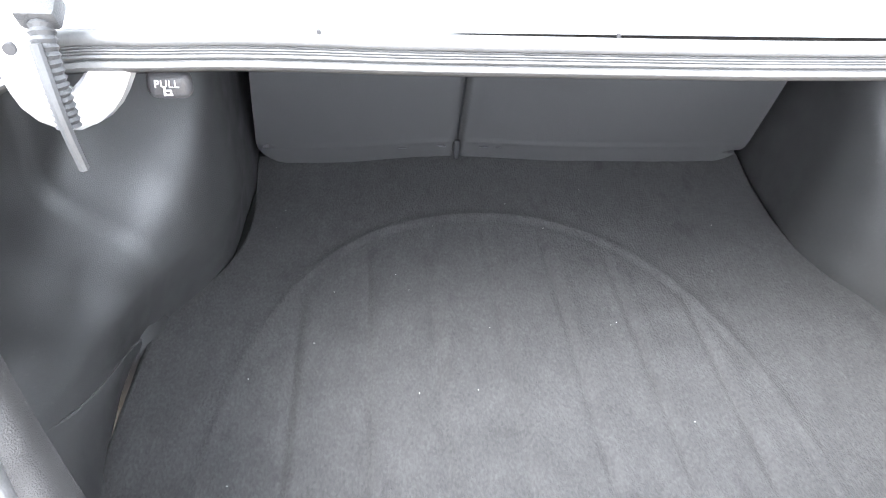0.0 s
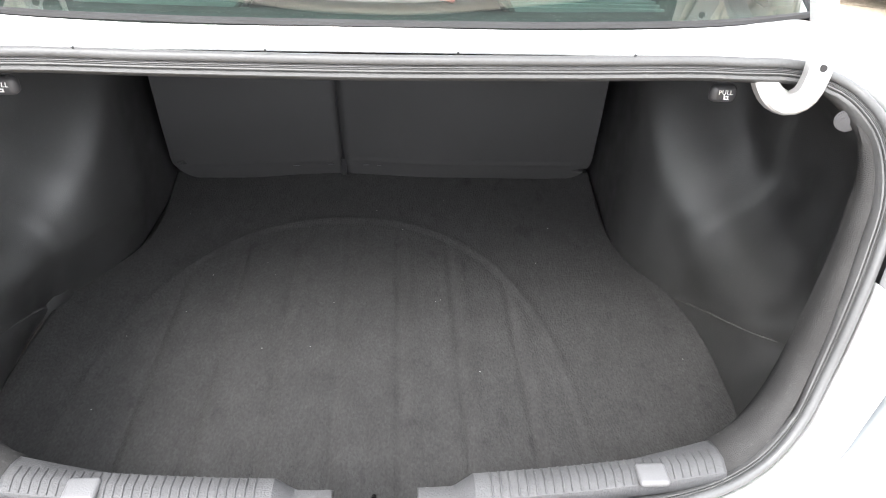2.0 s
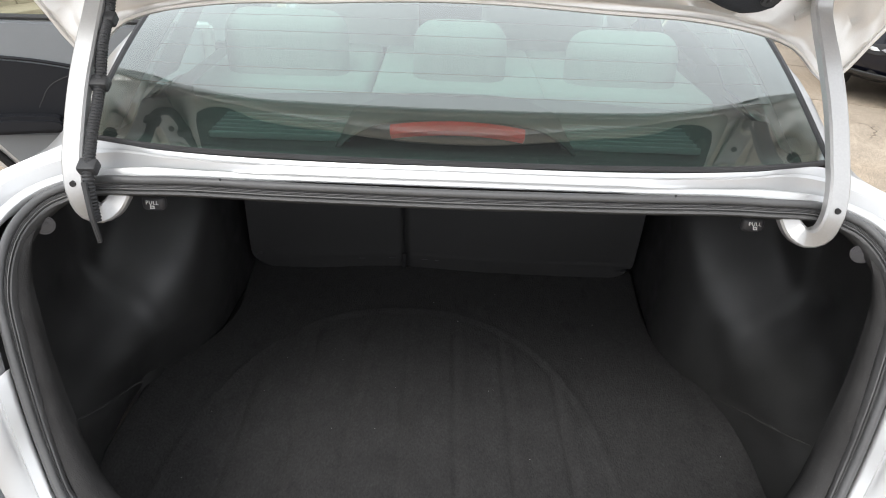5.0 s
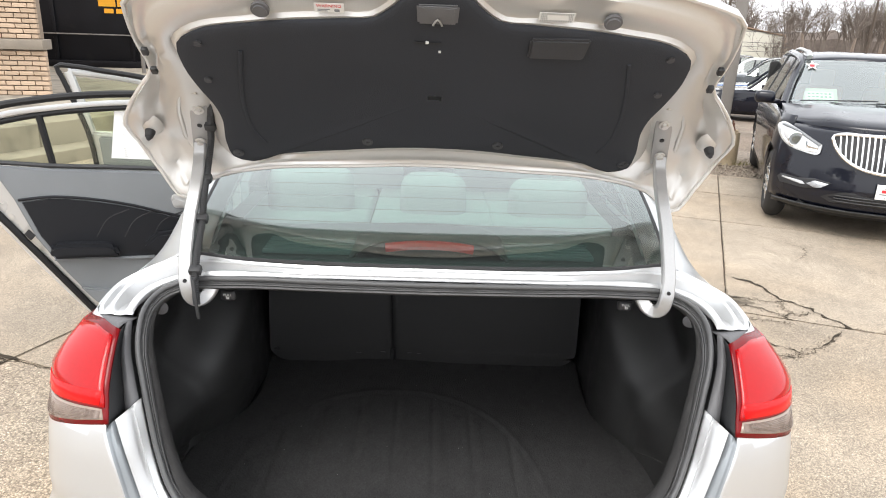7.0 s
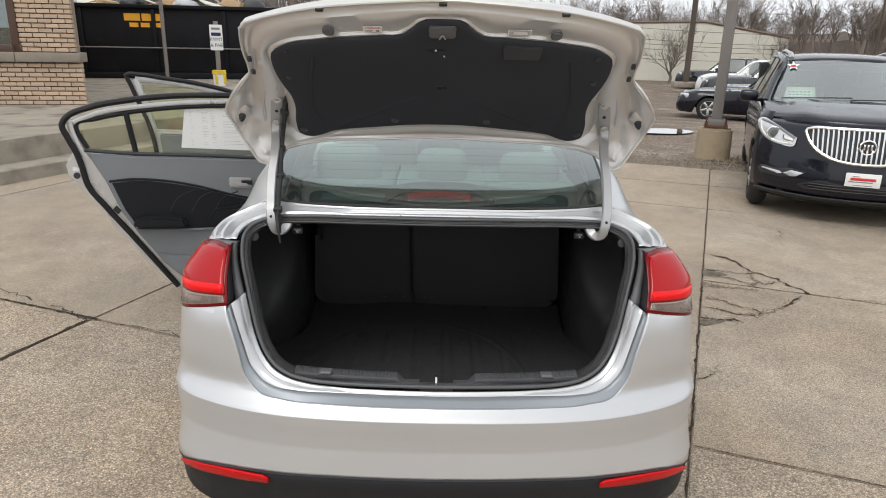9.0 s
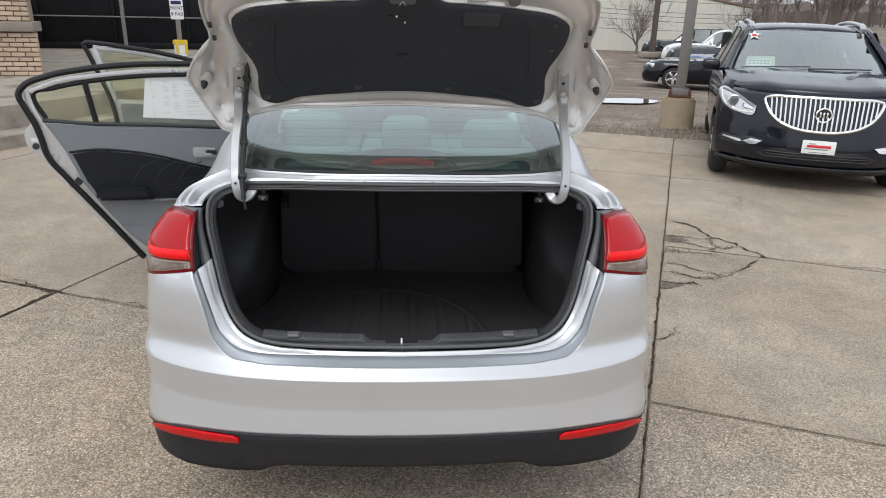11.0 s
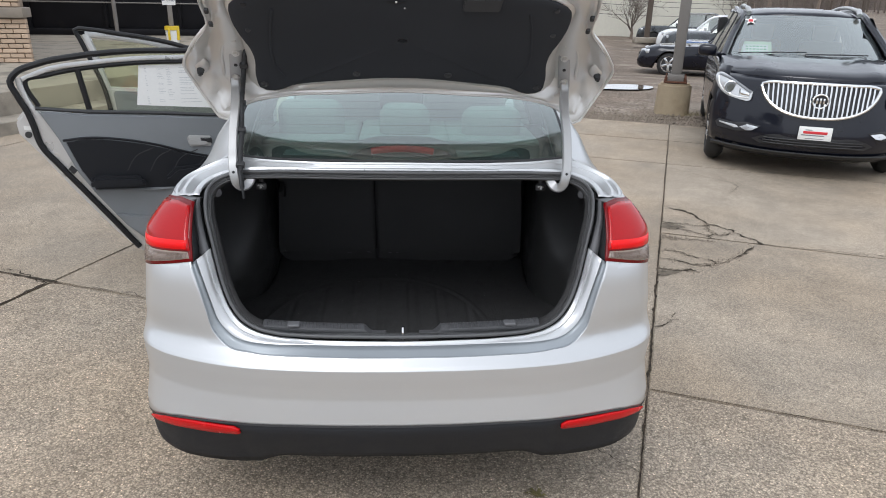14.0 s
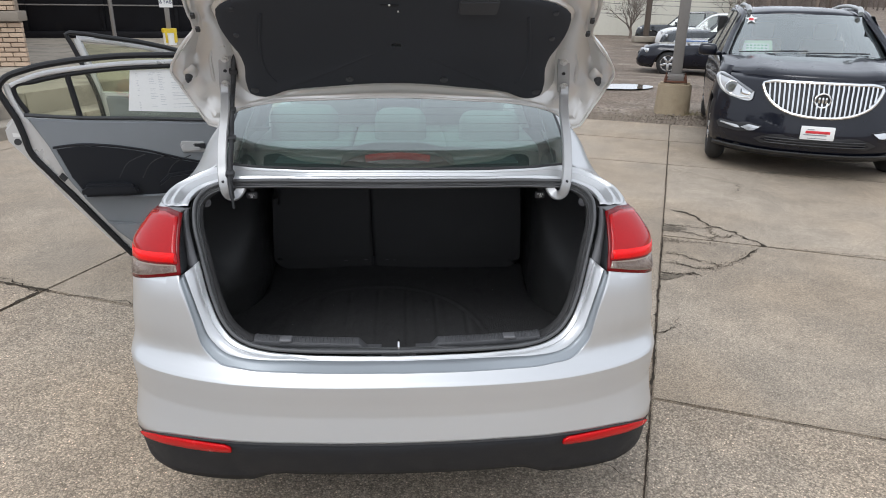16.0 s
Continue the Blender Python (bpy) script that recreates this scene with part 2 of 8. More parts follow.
def concrete_mat(name, col, stone, contrast, rough_bump):
    """Cast concrete with its aggregate showing: stones of two sizes, pits, stains and traffic wear, laid out in world space."""
    m = bpy.data.materials.new(name)
    m.use_nodes = True
    n, l = m.node_tree.nodes, m.node_tree.links
    p = n["Principled BSDF"]
    geo = n.new("ShaderNodeNewGeometry")

    def ramp(src, a, b, lo, hi):
        q = n.new("ShaderNodeMapRange")
        q.inputs[1].default_value, q.inputs[2].default_value = a, b
        q.inputs[3].default_value, q.inputs[4].default_value = lo, hi
        l.new(src, q.inputs[0])
        return q.outputs[0]

    def noise_at(scale, detail, rough=0.55):
        q = n.new("ShaderNodeTexNoise")
        q.inputs["Scale"].default_value, q.inputs["Detail"].default_value, q.inputs["Roughness"].default_value = scale, detail, rough
        l.new(geo.outputs["Position"], q.inputs["Vector"])
        return q.outputs[0]

    def cells(scale):
        q = n.new("ShaderNodeTexVoronoi")
        q.inputs["Scale"].default_value = scale
        l.new(geo.outputs["Position"], q.inputs["Vector"])
        s = n.new("ShaderNodeSeparateColor")
        l.new(q.outputs["Color"], s.inputs[0])
        return q.outputs["Distance"], s.outputs[0], s.outputs[1]

    def mul(a, b):
        q = n.new("ShaderNodeMath")
        q.operation = "MULTIPLY"
        l.new(a, q.inputs[0])
        l.new(b, q.inputs[1])
        return q.outputs[0]

    d1, c1, k1 = cells(stone)
    d2, c2, k2 = cells(stone * 2.3)
    d3, c3, k3 = cells(28.0)
    tone = mul(ramp(c1, 0.0, 1.0, 1 - 0.8 * contrast, 1 + 0.8 * contrast), ramp(c2, 0.0, 1.0, 1 - 0.7 * contrast, 1 + 0.7 * contrast))
    tone = mul(tone, ramp(d1, 0.30, 0.75, 1.0, 1 - 0.9 * contrast))
    # a few pale stones, and small dark pits
    pale = mul(ramp(k1, 0.86, 0.90, 0.0, 1.0), ramp(d1, 0.45, 0.25, 0.0, 1.0))
    tone = mul(tone, ramp(pale, 0.0, 1.0, 1.0, 1 + 1.5 * contrast))
    pit = mul(ramp(k3, 0.72, 0.76, 0.0, 1.0), ramp(d3, 0.16, 0.10, 0.0, 1.0))
    tone = mul(tone, ramp(pit, 0.0, 1.0, 1.0, 0.62))
    tone = mul(tone, ramp(noise_at(0.55, 5.0), 0.34, 0.66, 0.84, 1.13))
    tone = mul(tone, ramp(noise_at(3.2, 7.0, 0.65), 0.32, 0.68, 0.84, 1.13))
    tone = mul(tone, ramp(noise_at(420.0, 2.0), 0.3, 0.7, 0.86, 1.14))
    tone = mul(tone, ramp(noise_at(1.1, 9.0, 0.7), 0.60, 0.72, 1.0, 0.74))
    tint = n.new("ShaderNodeMix")
    tint.data_type = "RGBA"
    tint.inputs[6].default_value = (*col, 1)
    tint.inputs[7].default_value = (col[0] * 1.02, col[1] * 0.975, col[2] * 0.92, 1)
    l.new(ramp(noise_at(0.8, 4.0), 0.40, 0.62, 0.0, 1.0), tint.inputs[0])
    sc = n.new("ShaderNodeVectorMath")
    sc.operation = "SCALE"
    l.new(tint.outputs[2], sc.inputs[0])
    l.new(tone, sc.inputs["Scale"])
    oi = n.new("ShaderNodeObjectInfo")
    sc2 = n.new("ShaderNodeVectorMath")
    sc2.operation = "SCALE"
    l.new(sc.outputs[0], sc2.inputs[0])
    l.new(ramp(oi.outputs["Random"], 0.0, 1.0, 0.95, 1.05), sc2.inputs["Scale"])
    l.new(sc2.outputs[0], p.inputs["Base Color"])
    p.inputs["Specular IOR Level"].default_value = 0.3
    l.new(ramp(noise_at(2.0, 4.0), 0.3, 0.7, 0.74, 0.94), p.inputs["Roughness"])
    bp = n.new("ShaderNodeBump")
    bp.inputs["Strength"].default_value, bp.inputs["Distance"].default_value = rough_bump, 0.004
    l.new(mul(ramp(d1, 0.2, 0.8, 1.0, 0.0), ramp(c1, 0.0, 1.0, 0.3, 1.0)), bp.inputs["Height"])
    l.new(bp.outputs[0], p.inputs["Normal"])
    return m


CONCRETE = concrete_mat("exposed_aggregate_concrete", (0.398, 0.335, 0.262), 160.0, 0.34, 0.4)
CONCRETE_WORN = concrete_mat("worn_coarse_aggregate_concrete", (0.410, 0.343, 0.268), 118.0, 0.42, 0.6)
KERB = mat("kerb_concrete", (0.30, 0.265, 0.215), 0.85, var=0.25, scale=2.0, fine=90, bump=0.5, spec=0.3,
           stain=((0.11, 0.095, 0.08), 2.2, 0.5, 0.68, 0.7))
ASPHALT = mat("old_asphalt_lot", (0.185, 0.146, 0.114), 0.9, var=0.45, scale=0.7, fine=60, bump=0.6, spec=0.2,
              stain=((0.29, 0.245, 0.198), 0.8, 0.50, 0.64, 0.8), pebble=(40, 0.45))
PATCHDIRT = mat("grit_filled_hollow", (0.16, 0.135, 0.105), 0.95, var=0.5, scale=20, fine=140, bump=0.8, spec=0.1,
                stain=((0.06, 0.05, 0.04), 14, 0.5, 0.65, 0.7))
DIRT = mat("crack_dirt", (0.050, 0.041, 0.031), 0.95, var=0.4, scale=15, fine=120, bump=0.6, spec=0.1)
BRICK = mat("buff_brick", (0.47, 0.352, 0.256), 0.85, var=0.16, scale=4, fine=80, bump=0.4, piece=0.13, spec=0.25)
MORTAR = mat("dark_mortar", (0.27, 0.215, 0.165), 0.95, var=0.2, fine=150, bump=0.4)
STONE = mat("stone_sill", (0.24, 0.205, 0.165), 0.8, var=0.2, fine=80, bump=0.4)
BROWNFR = mat("brown_window_frame", (0.08, 0.045, 0.03), 0.5, var=0.15)
DUMPST = mat("black_dumpster_steel", (0.009, 0.009, 0.011), 0.5, var=0.4, scale=2, fine=40, bump=0.2,
             stain=((0.022, 0.021, 0.02), 2.5, 0.60, 0.75, 0.5), spec=0.15)
POLEGREY = mat("grey_painted_steel_pole", (0.20, 0.185, 0.17), 0.55, var=0.12, scale=3, fine=60)
RUST = mat("rusty_steel", (0.11, 0.045, 0.025), 0.8, var=0.35, scale=8, fine=60, bump=0.4)
POLEBASE = mat("stained_concrete_pier", (0.36, 0.29, 0.195), 0.9, var=0.2, scale=3, fine=70, bump=0.4,
               stain=((0.22, 0.16, 0.10), 4, 0.5, 0.7, 0.6))
WOODPOLE = mat("weathered_wood_pole", (0.085, 0.065, 0.05), 0.9, var=0.25, scale=3, fine=60, bump=0.5, stretch=(1, 1, 0.1))
SIDING = mat("cream_metal_siding", (0.62, 0.60, 0.52), 0.6, var=0.05, scale=0.5, fine=8)
EAVE = mat("brown_eave_trim", (0.20, 0.13, 0.08), 0.6, var=0.1)
BARK = mat("grey_bark", (0.185, 0.145, 0.115), 0.95, var=0.3, scale=3, fine=40, bump=0.4)
TWIG = mat("bare_twig", (0.150, 0.124, 0.105), 0.95, var=0.3, scale=2, fine=30)
WATER = mat("shallow_puddle", (0.10, 0.09, 0.075), 0.03, var=0.1, spec=1.0, coat=1.0, rvar=0.02)
GRAVEL = mat("limestone_gravel", (0.23, 0.192, 0.152), 0.9, var=0.45, scale=6, fine=45, bump=0.6, spec=0.2)
YELLOWPL = mat("yellow_plastic_bucket", (0.72, 0.52, 0.03), 0.45, var=0.1)
CARD = mat("brown_cardboard", (0.45, 0.31, 0.18), 0.85, var=0.12)
PLASTICBAG = mat("grey_plastic_sheet", (0.42, 0.44, 0.46), 0.4, var=0.2)
WEED = mat("dry_weed", (0.16, 0.14, 0.06), 0.9, var=0.3)


# ---------------------------------------------------------------- mesh helpers
def spl(pts, n):
    """A smooth curve through points, resampled to n evenly spaced points."""
    p = np.array(pts, float)
    d = np.r_[0, np.cumsum(np.maximum(np.linalg.norm(np.diff(p, axis=0), axis=1), 1e-6))]
    tan = np.gradient(p, d, axis=0) if len(p) > 2 else np.repeat((p[1:] - p[:-1]) / d[-1], 2, axis=0)
    fine = np.linspace(0, d[-1], max(400, n * 4))
    k = np.clip(np.searchsorted(d, fine, "right") - 1, 0, len(p) - 2)
    h = (d[k + 1] - d[k])[:, None]
    u = ((fine - d[k]) / h[:, 0])[:, None]
    c = ((2 * u**3 - 3 * u**2 + 1) * p[k] + (u**3 - 2 * u**2 + u) * h * tan[k]
         + (-2 * u**3 + 3 * u**2) * p[k + 1] + (u**3 - u**2) * h * tan[k + 1])
    e = np.r_[0, np.cumsum(np.linalg.norm(np.diff(c, axis=0), axis=1))]
    at = np.linspace(0, e[-1], n)
    return np.stack([np.interp(at, e, c[:, i]) for i in range(p.shape[1])], axis=1)


def both(half):
    """A right-hand curve that starts on the middle plane, with its mirror image, left to right."""
    h = np.array(half, float)
    m = h[::-1].copy()
    m[:, 0] *= -1
    return np.vstack([m[:-1], h])


def flip(rows):
    r = np.array(rows, float)
    r[..., 0] *= -1
    return r


def grid(bm, rows, loop=False, cap=False):
    """Quads between rows of points. loop: each row is closed."""
    vs = [[bm.verts.new(tuple(p)) for p in r] for r in rows]
    n = len(vs[0])
    for a, b in zip(vs, vs[1:]):
        for i in range(n if loop else n - 1):
            j = (i + 1) % n
            try:
                bm.faces.new((a[i], a[j], b[j], b[i]))
            except ValueError:
                pass
    if cap:
        bm.faces.new(vs[0])
        bm.faces.new(vs[-1][::-1])
    return bm


def tube(bm, pts, r, n=8, cap=True, flat=1.0, up=None):
    """A round bar along points; r: a radius or one for each point."""
    p = np.array(pts, float)
    rs = np.broadcast_to(np.array(r, float), (len(p),))
    t = np.gradient(p, axis=0)
    t /= np.maximum(np.linalg.norm(t, axis=1), 1e-9)[:, None]
    ref = np.array(up if up is not None else ((0, 0, 1) if abs(t[0][2]) < 0.9 else (1, 0, 0)), float)
    rows = []
    for i in range(len(p)):
        a = np.cross(t[i], ref)
        if np.linalg.norm(a) < 1e-6:
            a = np.cross(t[i], (0.3, 0.9, 0.1))
        a /= np.linalg.norm(a)
        b = np.cross(a, t[i])
        if up is None:
            ref = b
        rows.append([p[i] + rs[i] * (math.cos(k) * a + flat * math.sin(k) * b) for k in np.linspace(0, 2 * math.pi, n, endpoint=False)])
    return grid(bm, rows, loop=True, cap=cap)


def sweep(bm, pts, prof, ups, closed=False):
    """A profile of (out, up) offsets carried along points; ups: a direction for each point."""
    p, ups = np.array(pts, float), np.array(ups, float)
    t = np.gradient(p, axis=0)
    if closed:
        t = np.roll(p, -1, axis=0) - np.roll(p, 1, axis=0)
    t /= np.linalg.norm(t, axis=1)[:, None]
    rows = []
    for i in range(len(p)):
        u = ups[i] - t[i] * np.dot(ups[i], t[i])
        u /= np.linalg.norm(u)
        o = np.cross(t[i], u)
        rows.append([p[i] + a * o + b * u for a, b in prof])
    if closed:
        rows.append(rows[0])
    return grid(bm, rows, loop=True)


def bx(bm, c, size, bev=0.004, m=None, seg=2):
    """A box with rounded edges added to a bmesh."""
    t = bmesh.new()
    bmesh.ops.create_cube(t, size=1)
    bmesh.ops.scale(t, vec=size, verts=t.verts)
    if bev:
        bmesh.ops.bevel(t, geom=list(t.edges), offset=min(bev, min(size) * 0.45), segments=seg, affect="EDGES", profile=0.5)
    mm = Matrix.Translation(c) if m is None else m @ Matrix.Translation(c)
    bmesh.ops.transform(t, matrix=mm, verts=t.verts)
    return merge(bm, t)


def merge(bm, t):
    me = bpy.data.meshes.new("tmp")
    t.to_mesh(me)
    t.free()
    bm.from_mesh(me)
    bpy.data.meshes.remove(me)
    return bm


def cyl(bm, c, r, h, axis="z", n=20, bev=0.0, r2=None, m=None):
    t = bmesh.new()
    bmesh.ops.create_cone(t, cap_ends=True, segments=n, radius1=r, radius2=r if r2 is None else r2, depth=h)
    if bev:
        bmesh.ops.bevel(t, geom=[e for e in t.edges if len(e.link_faces) == 2 and e.calc_face_angle() > 1], offset=bev, segments=2, affect="EDGES")
    rot = {"z": Matrix(), "x": Matrix.Rotation(math.pi / 2, 4, "Y"), "y": Matrix.Rotation(math.pi / 2, 4, "X")}[axis]
    mm = Matrix.Translation(c) @ rot
    bmesh.ops.transform(t, matrix=mm if m is None else m @ mm, verts=t.verts)
    return merge(bm, t)


def plate(bm, outline, m, thick, bev=0.0):
    """A flat piece from an outline in m's x-y plane, thick along m's z."""
    t = bmesh.new()
    f = t.faces.new([t.verts.new((u, v, 0)) for u, v in outline])
    g = bmesh.ops.extrude_face_region(t, geom=[f])
    bmesh.ops.translate(t, vec=(0, 0, thick), verts=[v for v in g["geom"] if isinstance(v, bmesh.types.BMVert)])
    bmesh.ops.recalc_face_normals(t, faces=t.faces)
    if bev:
        bmesh.ops.bevel(t, geom=[e for e in t.edges if e.calc_face_angle() > 0.8], offset=bev, segments=2, affect="EDGES")
    bmesh.ops.transform(t, matrix=m, verts=t.verts)
    return merge(bm, t)


def part(name, bm, material, parent=None, label="", thick=0.0, angle=38, offset=-1.0):
    """Links a bmesh as one mesh object, under a thing or a part."""
    bmesh.ops.recalc_face_normals(bm, faces=bm.faces)
    me = bpy.data.meshes.new(name)
    bm.to_mesh(me)
    bm.free()
    me.materials.append(material)
    me.shade_smooth()
    me.set_sharp_from_angle(angle=radians(angle))
    ob = new(name, me)
    if parent:
        ob.parent = parent
    if label:
        ob["label"] = label
    if thick:
        s = ob.modifiers.new("thickness", "SOLIDIFY")
        s.thickness, s.offset = thick, offset
    return ob


def thing(name, label, category, at=None, group="", kind=""):
    ob = new(name)
    if at is not None:
        ob.matrix_world = at
    return tagged(ob, label, category, group, kind)


def letters(name, text, size, m, material, parent, label="", thick=0.0006, spread=1.0):
    c = bpy.data.curves.new(name, "FONT")
    c.body, c.size, c.extrude, c.align_x, c.align_y, c.space_character = text, size, thick, "CENTER", "CENTER", spread
    tmp = bpy.data.objects.new("tmp", c)
    scene.collection.objects.link(tmp)
    me = bpy.data.meshes.new_from_object(tmp.evaluated_get(bpy.context.evaluated_depsgraph_get()))
    bpy.data.objects.remove(tmp)
    me.transform(m)
    me.materials.clear()
    me.materials.append(material)
    ob = new(name, me)
    ob.parent = parent
    if label:
        ob["label"] = label
    return ob


def frame_of(o, x, y):
    """A matrix with its origin at o, its x along x and its y towards y."""
    x = Vector(x).normalized()
    z = x.cross(Vector(y)).normalized()
    y = z.cross(x)
    return Matrix(((x.x, y.x, z.x, o[0]), (x.y, y.y, z.y, o[1]), (x.z, y.z, z.z, o[2]), (0, 0, 0, 1)))

# ---------------------------------------------------------------- ground
U, V = np.array([0.365, 0.931]), np.array([0.931, -0.365])  # along and across the concrete drive
ANG = math.degrees(math.atan2(V[1], V[0]))


def sv(s, v, z=0.0):
    p = s * U + v * V
    return (p[0], p[1], z)


LOT_Z = -0.445  # the lot beyond the drive lies lower


def ground_z(x, y):
    """The lot falls away past the gravel edge and comes up again far behind the buildings."""
    s_ = 0.365 * x + 0.931 * y
    down = min(1, max(0, (s_ - 13.8) / 5.7)) * min(1, max(0, (78 - s_) / 20))
    ripple = 0.02 * noise.noise((x * 0.3, y * 0.3, 2)) - 0.01 if 9.5 < s_ < 70 else 0
    deeper = 0.27 * min(1, max(0, (s_ - 21) / 10))
    return -0.022 + (LOT_Z + 0.022 - deeper) * down + ripple


# farther things are laid out on the lot by widening the near plan about a point over the drive
FARM = Matrix.Translation((0, -1.75, 1.69)) @ Matrix.Scale(1.25, 4) @ Matrix.Translation((0, 1.75, -1.69))
bm = bmesh.new()
rr = [6] + list(range(7, 46)) + [48, 52, 56, 60, 65, 70, 80, 95, 120, 200, 400, 900]
ang = np.linspace(0, 2 * math.pi, 96, endpoint=False)
rows = [[(5 + q * math.cos(a), 12 + q * math.sin(a), 0) for a in ang] for q in [0.02, 1, 2, 3, 4, 5] + rr]
rows = [[(x, y, ground_z(x, y)) for x, y, _ in row] for row in rows]
grid(bm, rows, loop=True)
bm.faces.new([v for v in list(bm.verts)[:96]])
bmesh.ops.remove_doubles(bm, verts=bm.verts, dist=0.0005)
ground = tagged(part("ground", bm, ASPHALT), "worn brown-grey asphalt and gravel lot", "ground", kind="structure")

# cast concrete slabs with open joints
pavement = tagged(new("pavement"), "pale exposed-aggregate concrete drive with cracked slabs", "pavement", kind="structure")
COLS = [-9.7, -6.2, -2.745, 0.727, 4.2, 7.6]
ROWS_L = [-9.0, -5.7, -2.3, 1.23, 5.95, 7.25, 8.45]
ROWS_R = [-9.0, -5.7, -2.3, 1.23, 3.55, 5.95, 7.25, 8.45]
for v0, v1 in zip(COLS, COLS[1:]):
    rs = ROWS_R if v0 > 0 else ROWS_L
    for s0, s1 in zip(rs, rs[1:]):
        g = 0.005
        o = ((s0 + s1) / 2, (v0 + v1) / 2)
        t = bmesh.new()
        rnd = random.Random(int(s0 * 31 + v0 * 17))
        L, W = s1 - s0 - 2 * g, v1 - v0 - 2 * g
        def edge(n, f):
            return [f(k / n) for k in range(n)]
        nz = lambda k, q: 0.006 * noise.noise((k * 9.0 + s0, q + v0, 3.3))
        out = (edge(14, lambda k: (-W / 2 + W * k, -L / 2 + nz(k, 1))) + edge(14, lambda k: (W / 2 + nz(k, 5), -L / 2 + L * k))
               + edge(14, lambda k: (W / 2 - W * k, L / 2 + nz(k, 9))) + edge(14, lambda k: (-W / 2 + nz(k, 13), L / 2 - L * k)))
        f = t.faces.new([t.verts.new((a, b, 0)) for a, b in out])
        e = bmesh.ops.extrude_face_region(t, geom=[f])
        bmesh.ops.translate(t, vec=(0, 0, -0.10), verts=[q for q in e["geom"] if isinstance(q, bmesh.types.BMVert)])
        bmesh.ops.recalc_face_normals(t, faces=t.faces)
        bmesh.ops.bevel(t, geom=[q for q in t.edges if all(abs(w.co.z) < 1e-5 for w in q.verts)], offset=0.006, segments=2, affect="EDGES")
        slab = part("slab", t, CONCRETE_WORN if s1 < 1.3 else CONCRETE, pavement)
        slab.matrix_basis = Matrix.Translation(sv(o[0], o[1], rnd.uniform(-0.003, 0.001))) @ Matrix.Rotation(radians(ANG), 4, "Z")


def crack(pts, w, seed, z=0.0035, mt=DIRT, name="crack", wander=0.010):
    """A dirt-filled crack: a ragged ribbon that swells and thins."""
    rnd = random.Random(seed)
    c = spl([(x, y) for x, y in pts], max(14, int(26 * np.linalg.norm(np.array(pts[-1]) - np.array(pts[0])))))
    t = np.gradient(c, axis=0)
    t /= np.linalg.norm(t, axis=1)[:, None]
    nn = np.stack([-t[:, 1], t[:, 0]], axis=1)
    c = c + nn * np.array([rnd.gauss(0, wander) for _ in c])[:, None]
    ws = np.array([0.34 * w * (0.3 + 1.6 * rnd.random() ** 2) for _ in c])[:, None]
    ws[0] = ws[-1] = 0.001
    a, b = c + nn * ws, c - nn * ws * 0.8
    bm_ = grid(bmesh.new(), [[(*p, z) for p in a], [(*p, z + 0.0008) for p in c], [(*p, z) for p in b]])
    return part(name, bm_, mt, pavement, "", angle=60)


CR = [([(2.27, 3.66), (2.34, 3.62), (2.41, 3.48), (2.43, 3.25), (2.52, 3.13), (2.58, 2.97), (2.65, 2.76)], 0.034), ([(2.65, 2.76), (2.88, 2.70), (3.05, 2.64), (3.46, 2.52)], 0.009),
      ([(2.08, 3.28), (2.25, 3.23), (2.38, 3.20), (2.45, 3.23)], 0.020), ([(2.05, 3.12), (2.17, 3.11), (2.25, 3.02), (2.32, 2.91)], 0.016),
      ([(2.30, 2.95), (2.38, 2.99), (2.44, 2.98), (2.52, 3.03)], 0.014), ([(1.94, 2.92), (2.11, 2.89), (2.31, 2.83)], 0.009), ([(1.86, 2.68), (1.93, 2.64), (2.02, 2.54), (2.15, 2.41)], 0.016),
      ([(2.56, 2.74), (2.46, 2.64), (2.35, 2.55), (2.23, 2.45)], 0.024), ([(2.23, 2.45), (2.15, 2.41), (2.08, 2.37)], 0.008), ([(1.77, 2.50), (1.90, 2.44), (1.98, 2.38), (2.08, 2.37)], 0.020),
      ([(1.70, 2.33), (1.75, 2.30), (1.86, 2.29), (1.94, 2.27)], 0.030), ([(1.95, 2.98), (2.02, 2.94), (2.00, 2.88)], 0.008), ([(2.42, 3.22), (2.37, 3.10), (2.38, 3.00)], 0.006),
      ([(2.82, 5.05), (2.95, 4.86), (3.22, 4.47)], 0.006), ([(3.25, 4.49), (3.17, 4.30), (3.04, 4.17)], 0.013), ([(1.36, 1.48), (1.48, 1.54), (1.55, 1.66)], 0.010),
      ([(0.70, 0.55), (0.76, 0.46), (0.82, 0.38), (0.90, 0.31)], 0.007), ([(-2.12, 2.12), (-1.83, 2.04), (-1.45, 1.93)], 0.007), ([(-3.3, 2.80), (-2.51, 2.36), (-2.31, 2.24), (-2.12, 2.12)], 0.013)]


def broken_patch(pts, seed, mt, z, name):
    """A ragged-edged flat spot where the surface has broken away or been filled."""
    rnd_ = random.Random(seed)
    c_ = spl(pts + [pts[0]], 44)[:-1]
    mid_ = c_.mean(axis=0)
    rows_ = [[(*(mid_ + (q - mid_) * f_ * rnd_.uniform(0.80, 1.12)), z + 0.0006 * (1 - f_)) for q in c_] for f_ in (1.0, 0.6, 0.05)]
    return part(name, grid(bmesh.new(), rows_, loop=True), mt, pavement, "", angle=60)


